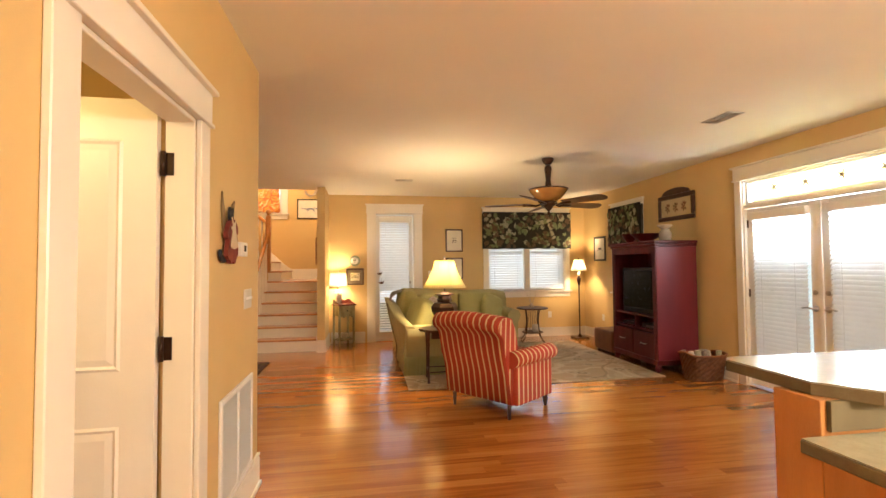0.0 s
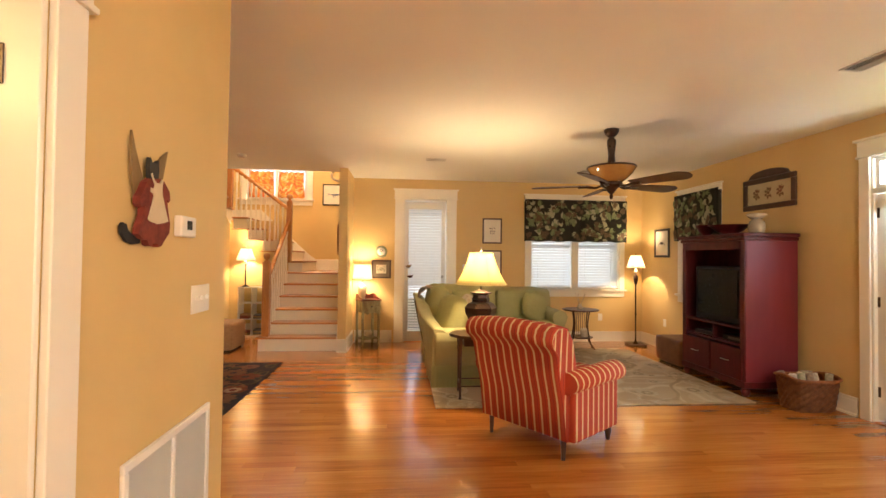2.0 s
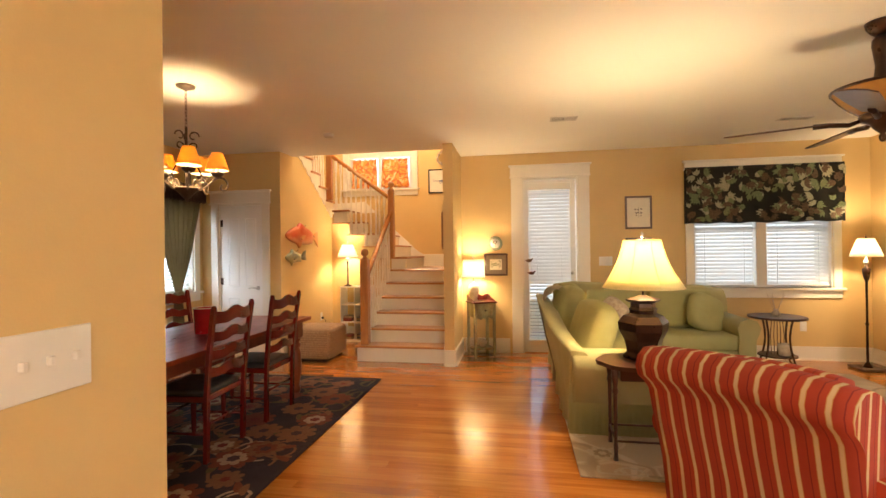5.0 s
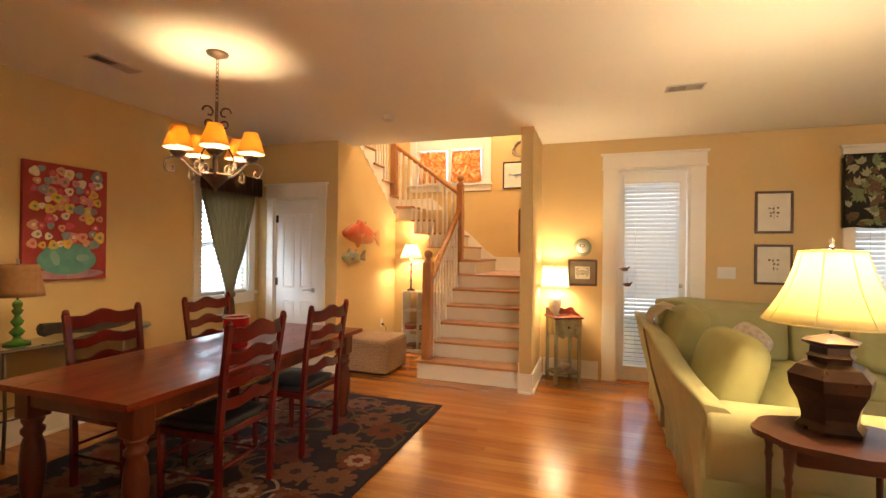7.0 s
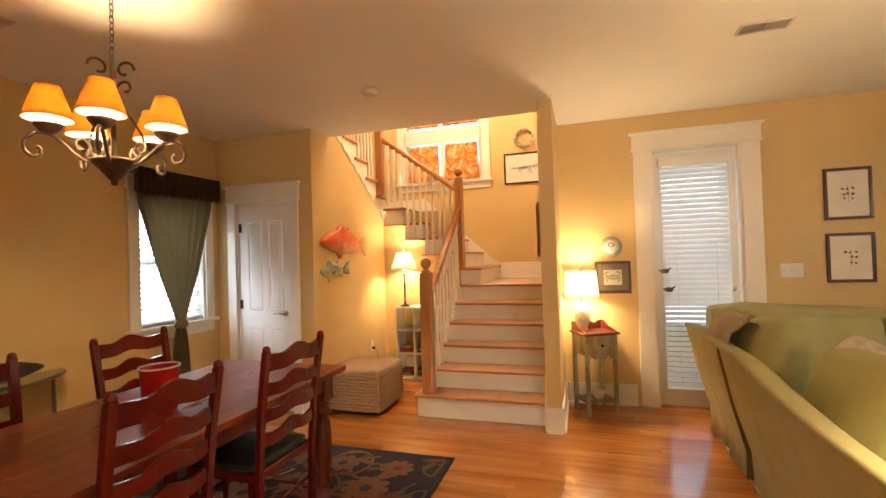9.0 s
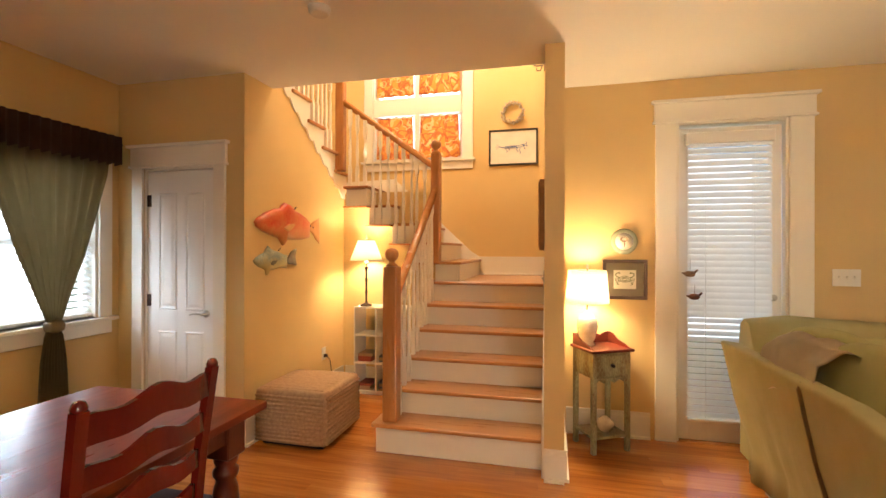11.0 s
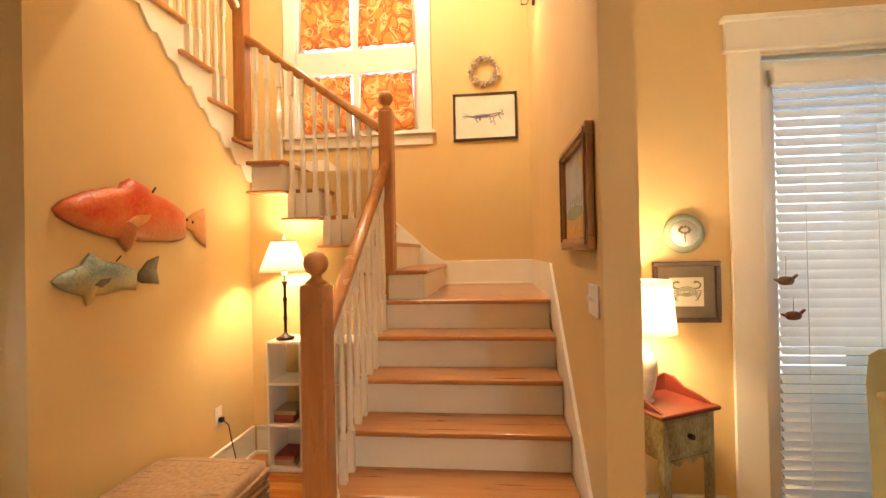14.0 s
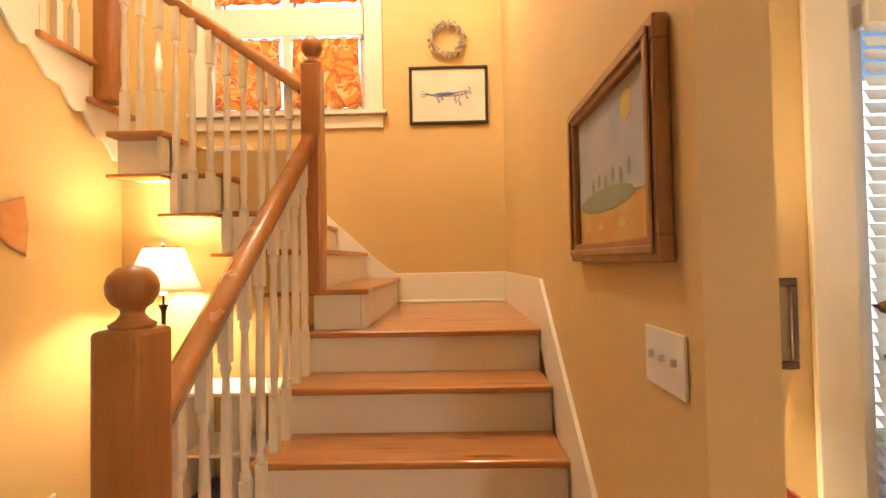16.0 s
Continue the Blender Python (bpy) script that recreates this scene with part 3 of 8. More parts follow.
def window(name, axis, u0, u1, z0, z1, plane, mull=(), bars=()):
    root = tagged(new(name), kind="structure")
    def put(pn, a, b, c, d, t=0.02, material=None):
        bm = bx(a, b, plane - t, plane + t, c, d, bevel=0.002) if axis == 0 else bx(plane - t, plane + t, a, b, c, d, bevel=0.002)
        return part(pn, bm, material or M_DOOR, root)
    put("window_frame", u0, u0 + 0.045, z0, z1)
    put("window_frame", u1 - 0.045, u1, z0, z1)
    put("window_frame", u0 + 0.045, u1 - 0.045, z0, z0 + 0.055)
    put("window_frame", u0 + 0.045, u1 - 0.045, z1 - 0.05, z1)
    for k in mull:
        put("mullion", k - 0.035, k + 0.035, z0 + 0.055, z1 - 0.05, 0.05)
    for k in bars:
        put("meeting_rail", u0 + 0.046, u1 - 0.046, k - 0.022, k + 0.022, 0.022)
    g = put("pane", u0 + 0.03, u1 - 0.03, z0 + 0.03, z1 - 0.03, 0.003, M_GLASS)
    g.visible_shadow = False
    return root


window("window_back", 0, 2.378, 3.942, 0.901, 2.40, YB + 0.11, (3.16,), (1.65,))
window("window_side", 1, 6.518, 7.242, 0.921, 2.34, XR + 0.11, (), (1.63,))
window("window_dining", 1, 6.718, 7.382, 0.931, 2.11, XL - 0.09, (), (1.5,))
window("window_stair", 0, -2.982, -1.818, 2.581, 4.13, YL + 0.08, (-2.40,), (3.27,))
structure("transom_bar", bx(-2.98, -1.82, YL - 0.02, YL + 0.1, 3.16, 3.385, bevel=0.004), M_TRIM)
structure("stair_window_mullion", bx(-2.435, -2.365, YL - 0.018, YL + 0.1, 2.585, 4.13, bevel=0.004), M_TRIM)
structure("back_window_mullion", bx(3.10, 3.22, YB - 0.004, YB + 0.09, 0.905, 2.40, bevel=0.004), M_TRIM)
blind("window_blind", 0, 2.385, 3.09, YB + 0.045, -1, 0.92, 2.39, "white slatted blind, closed, behind the leaf-print valance", tilt=54)
blind("window_blind", 0, 3.23, 3.935, YB + 0.045, -1, 0.92, 2.39, "white slatted blind, closed, behind the leaf-print valance", tilt=54)
blind("window_blind", 1, 6.525, 7.235, XR + 0.045, -1, 0.94, 2.33, "white slatted blind, closed, beside the armoire", tilt=54)
blind("window_blind", 1, 6.725, 7.375, XL - 0.045, 1, 0.95, 2.10, "white slatted blind behind the olive curtain", tilt=35)


def slab_door(name, w, h, panels, handle_side, m, material=M_DOOR, lever=True, t=0.04, both=False):
    """A moulded panel door in its own frame: x along its width from the hinge, y through it, z up."""
    root = tagged(new(name), kind="structure")
    root.matrix_world = m
    part("door_leaf", bx(0, w, -t / 2, t / 2, 0.008, h), material, root)
    for x0, x1, z0, z1 in panels:
        for s in (-1, 1) if both else (-1,):
            f = s * t / 2
            bm = B()
            o = 0.022
            y1, y2 = f, f + s * 0.007
            outer = [(x0, z0), (x1, z0), (x1, z1), (x0, z1)]
            mid = [(x0 + o * 0.5, z0 + o * 0.5), (x1 - o * 0.5, z0 + o * 0.5), (x1 - o * 0.5, z1 - o * 0.5), (x0 + o * 0.5, z1 - o * 0.5)]
            inn = [(x0 + o, z0 + o), (x1 - o, z0 + o), (x1 - o, z1 - o), (x0 + o, z1 - o)]
            in2 = [(x0 + o * 2.2, z0 + o * 2.2), (x1 - o * 2.2, z0 + o * 2.2), (x1 - o * 2.2, z1 - o * 2.2), (x0 + o * 2.2, z1 - o * 2.2)]
            R = [[bm.verts.new((x, yy, z)) for x, z in q] for q, yy in ((outer, y1), (mid, y2), (inn, f + s * 0.001), (in2, f + s * 0.006))]
            for a, b in zip(R, R[1:]):
                for i in range(4):
                    bm.faces.new((a[i], a[(i + 1) % 4], b[(i + 1) % 4], b[i]))
            bm.faces.new(R[-1])
            bmesh.ops.recalc_face_normals(bm, faces=bm.faces[:])
            part("panel", bm, material, root)
    hx = w - 0.065 if handle_side > 0 else 0.065
    for s in (-1, 1):
        bm = B()
        lathe(bm, [(0.028, 0), (0.028, 0.006), (0.012, 0.01), (0.010, 0.05), (0.0, 0.052)], n=16)
        bmesh.ops.transform(bm, matrix=Matrix.Translation((hx, s * t / 2, 0.96)) @ Matrix.Rotation(radians(90 if s < 0 else -90), 4, "X"), verts=bm.verts[:])
        if lever:
            d = -1 if handle_side > 0 else 1
            tube(bm, [(hx, s * (t / 2 + 0.045), 0.96), (hx + d * 0.03, s * (t / 2 + 0.05), 0.965), (hx + d * 0.07, s * (t / 2 + 0.048), 0.966), (hx + d * 0.11, s * (t / 2 + 0.045), 0.955)], 0.009, 8, 0.006)
        part("door_handle", bm, M_NICKEL, root)
    return root


def hinge(root, x, y, z, h=0.09):
    bm = B()
    tube(bm, [(x, y, z - h / 2), (x, y, z + h / 2)], 0.007, 8)
    box(bm, x - 0.03, x + 0.03, y - 0.002, y + 0.002, z - h / 2, z + h / 2)
    return part("hinge", bm, M_BRONZE, root)


# door into the side room, swung inward, hinged at the far jamb
PAN4 = [(0.11, 0.33, 0.85, 1.85), (0.44, 0.66, 0.85, 1.85), (0.11, 0.33, 0.22, 0.72), (0.44, 0.66, 0.22, 0.72)]
d = slab_door("door_hall", 0.80, 2.12, [(0.125, 0.36, 1.01, 1.95), (0.44, 0.68, 1.01, 1.95), (0.125, 0.36, 0.2, 0.79), (0.44, 0.68, 0.2, 0.79)], 1, pose(XH - 0.135, 1.90, 0, 0, 0, 181), both=True)
hl = tagged(new("door_hinges_hall"), kind="structure")
for z in (0.35, 1.09, 1.86):
    bm = B()
    box(bm, XH - 0.116, XH - 0.078, 1.902, 1.906, z - 0.048, z + 0.048, bevel=0.001)
    tube(bm, [(XH - 0.118, 1.897, z - 0.052), (XH - 0.118, 1.897, z + 0.052)], 0.010, 10)
    part("hinge", bm, M_BRONZE, hl)
P4C = [(0.10, 0.27, 0.98, 1.88), (0.345, 0.515, 0.98, 1.88), (0.10, 0.27, 0.22, 0.82), (0.345, 0.515, 0.22, 0.82)]
dc = slab_door("door_closet", 0.60, 2.045, P4C, 1, pose(-3.79, YC + 0.035, 0))
for z in (0.25, 1.05, 1.82):
    hinge(dc, 0.0, -0.022, z)


def glazed_door(name, w, h, m, knob=None, stile=0.10, bottom=0.2, lever=False):
    root = tagged(new(name), kind="structure")
    root.matrix_world = m
    t = 0.022
    for a, b, c, d in ((0, stile, 0.01, h), (w - stile, w, 0.01, h), (stile, w - stile, 0.01, bottom), (stile, w - stile, h - stile, h)):
        part("door_rail" if b - a > 0.3 else "door_stile", bx(a, b, -t, t, c, d, bevel=0.003), M_DOOR, root)
    g = part("pane", bx(stile - 0.01, w - stile + 0.01, -0.003, 0.003, bottom - 0.01, h - stile + 0.01), M_GLASS, root)
    g.visible_shadow = False
    if knob is not None:
        bm = B()
        lathe(bm, [(0.03, 0), (0.03, 0.006), (0.011, 0.012), (0.011, 0.035), (0.026, 0.045), (0.028, 0.055), (0.018, 0.066), (0, 0.068)] if not lever else [(0.03, 0), (0.03, 0.008), (0.012, 0.012), (0.010, 0.05), (0, 0.052)], n=16)
        bmesh.ops.transform(bm, matrix=Matrix.Translation((knob, -t, 0.94)) @ Matrix.Rotation(radians(90), 4, "X"), verts=bm.verts[:])
        if lever:
            s = -1 if knob > w / 2 else 1
            tube(bm, [(knob, -t - 0.045, 0.94), (knob + s * 0.05, -t - 0.05, 0.95), (knob + s * 0.11, -t - 0.045, 0.94)], 0.009, 8)
        part("door_handle", bm, M_NICKEL, root)
        bm = B()
        lathe(bm, [(0.025, 0), (0.025, 0.01), (0.02, 0.014), (0, 0.015)], n=16)
        bmesh.ops.transform(bm, matrix=Matrix.Translation((knob, -t, 1.10)) @ Matrix.Rotation(radians(90), 4, "X"), verts=bm.verts[:])
        part("deadbolt", bm, M_NICKEL, root)
    return root


bd = glazed_door("door_back", 0.692, 2.37, pose(0.204, YB + 0.06, 0), 0.64, stile=0.075, bottom=0.17)
blind("door_blind", 0, 0.262, 0.825, YB + 0.012, -1, 0.17, 2.325, "white slatted blind on the back door, half open at the foot", tilt=62, tilt2=38, split=0.95)
# French doors in the right wall, seen from inside: y runs along the pair
fdl = glazed_door("door_french_far", 0.86, 2.02, Matrix.Translation((XR + 0.06, 4.48, 0.02)) @ Matrix.Rotation(radians(-90), 4, "Z"), 0.80, lever=True)
fdr = glazed_door("door_french_near", 0.86, 2.02, Matrix.Translation((XR + 0.06, 3.61, 0.02)) @ Matrix.Rotation(radians(-90), 4, "Z"), 0.06, lever=True)
for z in (0.25, 1.05, 1.85):
    hinge(fdl, 0.0, -0.024, z)
structure("french_door_rail", bx(XR - 0.01, XR + 0.12, 2.74, 4.48, 2.045, 2.09, bevel=0.004), M_TRIM)
structure("french_astragal", bx(XR + 0.022, XR + 0.037, 3.59, 3.63, 0.02, 2.04, bevel=0.003), M_DOOR)
blind("door_blind", 1, 3.73, 4.37, XR + 0.015, -1, 0.2, 1.99, "white slatted blind closed over the French door glass", tilt=57)
blind("door_blind", 1, 2.86, 3.50, XR + 0.015, -1, 0.2, 1.99, "white slatted blind closed over the French door glass", tilt=57)
tw = tagged(new("window_transom"), kind="structure")
for a, b, c, e in ((2.74, 2.78, 2.09, 2.36), (4.44, 4.48, 2.09, 2.36), (2.78, 4.44, 2.09, 2.12), (2.78, 4.44, 2.33, 2.36)):
    part("window_frame", bx(XR + 0.03, XR + 0.07, a, b, c, e), M_DOOR, tw)
g = part("pane", bx(XR + 0.047, XR + 0.053, 2.78, 4.44, 2.12, 2.33), M_GLASS, tw)
g.visible_shadow = False
structure("threshold_back", bx(0.185, 0.925, YB, YB + 0.15, -0.02, 0.008), M_OAKX)
structure("threshold_french", bx(XR, XR + 0.15, 2.72, 4.50, -0.02, 0.008), M_OAKX)

# ---- the stairs ----
R1, G1, Y1 = 0.19, 0.236, 7.705
ZS = (0.0, 0.207, 0.394, 0.58, 0.767, 0.953, 1.14)
XS0, XS1 = -1.90, XW
st = tagged(new("staircase"), kind="structure")
for k in range(6):
    y = Y1 + G1 * k
    z = ZS[k + 1]
    x0 = -1.985 if k == 0 else XS0
    last = k == 5
    part("riser", bx(x0 + 0.03, XS1 - 0.02, y + 0.03, y + 0.05, ZS[k] + (0.0 if k == 0 else 0.001), z - 0.028), M_TRIM, st)
    if not last:
        part("tread", bx(x0, XS1 - 0.018, y, y + G1 + 0.05, z - 0.028, z, bevel=0.009, seg=2), M_TREAD, st)
land = B()
for i in range(17):
    box(land, XS0, XS1 - 0.015, Y1 + G1 * 5 + 0.08 * i, min(Y1 + G1 * 5 + 0.08 * (i + 1) - 0.001, YL - 0.01), R1 * 6 - 0.028, R1 * 6, bevel=0.001 if i else 0.006)
part("landing", land, M_TREAD, st)
# cheeks under the first flight
pts = [(Y1 + 0.05, 0)]
for k in range(6):
    pts += [(Y1 + G1 * k + 0.05, ZS[k + 1] - 0.03), (Y1 + G1 * (k + 1) + 0.05, ZS[k + 1] - 0.03)]
pts = pts[:-1] + [(9.25, R1 * 6 - 0.03), (9.25, 0)]
part("stringer", prism(B(), pts, 0, -1.88, -1.85), M_TRIM, st)
# wall skirt of the first flight
sk = [(7.62, 0.0), (7.62, 0.17)]
sk += [(Y1 + 0.02, 0.39), (Y1 + G1 * 5.1, R1 * 6 + 0.22), (YL - 0.01, R1 * 6 + 0.22), (YL - 0.01, R1 * 6), (Y1 + G1 * 5, R1 * 6 - 0.1), (Y1 + 0.2, 0)]
part("skirt_board", prism(B(), sk, 0, XW - 0.016, XW - 0.001), M_TRIM, st)
part("skirt_board", bx(-1.60, XW - 0.017, YL - 0.018, YL - 0.002, R1 * 6, R1 * 6 + 0.22, bevel=0.003), M_TRIM, st)
part("shoe_moulding", bx(-1.58, XW - 0.03, YL - 0.035, YL - 0.018, R1 * 6 + 0.0005, R1 * 6 + 0.02, bevel=0.004), M_TRIM, st)
# second flight climbs to the west
X2 = [-1.57, -1.81, -2.03, -2.275, -2.525, -4.05]
for k in range(5):
    z = R1 * (7 + k)
    xa, xb = X2[k], X2[k + 1]
    yf = 8.93
    part("riser", bx(xa - 0.04, xa - 0.02, yf + 0.02, YL - 0.01, z - R1 + 0.001, z - 0.028), M_TRIM, st)
    part("tread", bx(xb - 0.03 if k < 4 else -2.80, xa, 9.022 if k in (2, 3) else yf, YL - 0.005, z - 0.028, z, bevel=0.008, seg=2), M_TREAD, st)
    if k == 0:
        part("fascia", bx(xb - 0.02, xa - 0.042, yf + 0.02, yf + 0.04, R1 * 6 + 0.001, z - 0.029), M_TRIM, st)
        continue
    xe = max(xb, -2.80)
    zb = z - 0.215
    part("fascia", bx(xe - 0.02 if k < 4 else xe, xa - 0.02, 9.012, 9.03, zb + 0.014, z - 0.029), M_TRIM, st)
    part("soffit", bx(xe - 0.02 if k < 4 else xe, xa - 0.041, 9.031, 9.199, zb + 0.012, zb + 0.03), M_TRIM, st)
    part("nosing_strip", bx(xe - 0.03 if k < 4 else xe, xa - 0.018, yf, 9.03, zb - 0.006, zb + 0.011, bevel=0.004), M_OAKX, st)
sk2 = [(-1.60, R1 * 6 + 0.22), (-1.72, R1 * 6 + 0.30), (-2.70, R1 * 11 + 0.26), (-4.04, R1 * 11 + 0.22), (-4.04, R1 * 11), (-1.60, R1 * 6)]
part("skirt_board", prism(B(), sk2, 1, YL - 0.0175, YL - 0.0015), M_TRIM, st)
# third flight climbs towards the front over the fish wall
for k in range(11):
    z = n3z + RISE * k
    y = n3y - RUN3 * k
    part("riser", bx(XL + 0.001, XF - 0.005, y - 0.05, y - 0.03, z - RISE + 0.001, z - 0.028), M_TRIM, st)
    part("tread", bx(XL + 0.001, XF + 0.04, y - RUN3 - 0.05, y, z - 0.028, z, bevel=0.008, seg=2), M_TREAD, st)
# scalloped stringer board
top, bot = [(9.255, 2.10)], []
for k in range(9):
    y = n3y - 0.03 - RUN3 * k
    top += [(y, n3z + RISE * k - 0.03), (y - RUN3 + 0.0005, n3z + RISE * k - 0.029)]
for i in range(61):
    y = 9.25 - i * 0.0393
    ph = ((9.20 - y) / (RUN3 / 2)) % 1.0
    bot.append((y, 1.985 + (9.22 - y) * RISE / RUN3 - 0.05 * math.sin(math.pi * ph) ** 1.5))
part("scalloped_stringer", prism(B(), bot + list(reversed(top)), 0, XF + 0.001, XF + 0.014), M_TRIM, st)


def newel(name, x, y, z0, z1, w=0.1, ball=True, label=""):
    root = thing(name, label, "stair post")
    part("post", bx(x - w / 2, x + w / 2, y - w / 2, y + w / 2, z0, z1, bevel=0.012, seg=2), M_OAK, root)
    if ball:
        bm = lathe(B(), [(0.04, -0.002), (0.045, 0.008), (0.03, 0.018), (0.022, 0.03), (0.024, 0.04), (0.038, 0.05), (0.048, 0.07), (0.05, 0.088), (0.045, 0.108), (0.03, 0.126), (0.0, 0.134)], x, y, z1, 20)
        part("ball_finial", bm, M_OAK, root)
    return root


newel("newel_post", -1.862, 7.80, ZS[1], 1.325, 0.108, True, "honey oak newel post with a ball on the bottom step")
newel("newel_post", -1.825, 8.95, R1 * 6.9, 2.38, 0.092, True, "honey oak newel post with a ball at the lower landing")
newel("newel_post", -2.885, 9.06, 2.266, 3.75, 0.092, True, "tall honey oak newel post at the upper landing corner")


def rail(name, p, q, label):
    p, q = Vector(p), Vector(q)
    bm = B()
    pts = [(-0.022, -0.03), (0.022, -0.03), (0.026, -0.012), (0.032, 0.004), (0.028, 0.022), (0.012, 0.03), (-0.012, 0.03), (-0.028, 0.022), (-0.032, 0.004), (-0.026, -0.012)]
    d = (q - p).normalized()
    s = d.cross(Vector((0, 0, 1))).normalized()
    u = s.cross(d)
    a = [bm.verts.new(p + s * x + u * y) for x, y in pts]
    b = [bm.verts.new(q + s * x + u * y) for x, y in pts]
    for i in range(len(pts)):
        f = bm.faces.new((a[i], a[(i + 1) % len(pts)], b[(i + 1) % len(pts)], b[i]))
        f.smooth = True
    bm.faces.new(a)
    bm.faces.new(b[::-1])
    return solo(name, bm, M_OAKX, label, "handrail")


rail("handrail", (-1.852, 7.85, 1.10), (-1.822, 8.905, 2.02), "polished honey oak handrail of the lower flight")
rail("handrail", (-1.868, 8.95, 2.27), (-2.842, 9.05, 2.98), "honey oak handrail of the middle flight")
rail("handrail", (-2.90, 9.015, 3.19), (-2.90, 7.2, 3.19 + 1.815 * RISE / RUN3), "honey oak handrail of the upper flight")


def baluster_mesh(h):
    bm = B()
    s = 0.016
    box(bm, -s, s, -s, s, 0, 0.2)
    box(bm, -s, s, -s, s, h - 0.16, h)
    lathe(bm, [(0.015, 0.2), (0.019, 0.215), (0.012, 0.235), (0.015, 0.27), (0.0175, 0.36), (0.014, h - 0.32), (0.0105, h - 0.2), (0.017, h - 0.18), (0.013, h - 0.16)], n=10)
    return bm


def balusters(places, label):
    first = {}
    for x, y, z0, z1 in places:
        h = round(z1 - z0, 2)
        if h not in first:
            o = part("baluster", baluster_mesh(h), M_TRIM)
            first[h] = o.data
        else:
            o = new("baluster", first[h])
        o.location = (x, y, z0)
        tagged(o, label, "baluster", "stair balusters")


pl = []
for k in range(5):
    for u in (0.10, 0.215):
        y = Y1 + G1 * k + u
        if y < 7.88:
            continue
        pl.append((-1.845, y, ZS[k + 1] - 0.003, 1.10 + (y - 7.85) * 0.872 - 0.036))
balusters(pl, "white turned baluster between tread and oak handrail")
pl = []
for k in range(1, 5):
    xa, xb = X2[k], X2[k + 1]
    for u in (0.055, 0.14, 0.22):
        x = xa - u
        if x < -2.83:
            continue
        foot = R1 * (7 + k) - 0.205 if k in (2, 3) else R1 * (7 + k) - 0.003
        pl.append((x, 8.985, foot, 2.27 + (-1.868 - x) * 0.729 - 0.036))
balusters(pl, "white turned baluster of the middle flight, under the oak handrail")
pl = []
for k in range(7):
    for u in (0.06, 0.15, 0.235):
        y = n3y - 0.03 - RUN3 * k - u
        if y > 8.98:
            continue
        pl.append((-2.93, y, n3z + RISE * k - 0.003, 3.19 + (9.015 - y) * RISE / RUN3 - 0.034))
balusters(pl, "white turned baluster of the upper flight")

# ---- furniture: living room ----
STX, STY = stripes("striped_upholstery", 0), stripes("striped_upholstery_arms", 1)


def soft_box(w, d, h, m=None, r=0.03, seg=2):
    bm = bx(-w / 2, w / 2, -d / 2, d / 2, -h / 2, h / 2, bevel=r, seg=seg)
    if m:
        bmesh.ops.transform(bm, matrix=m, verts=bm.verts[:])
    for f in bm.faces:
        f.smooth = True
    return bm


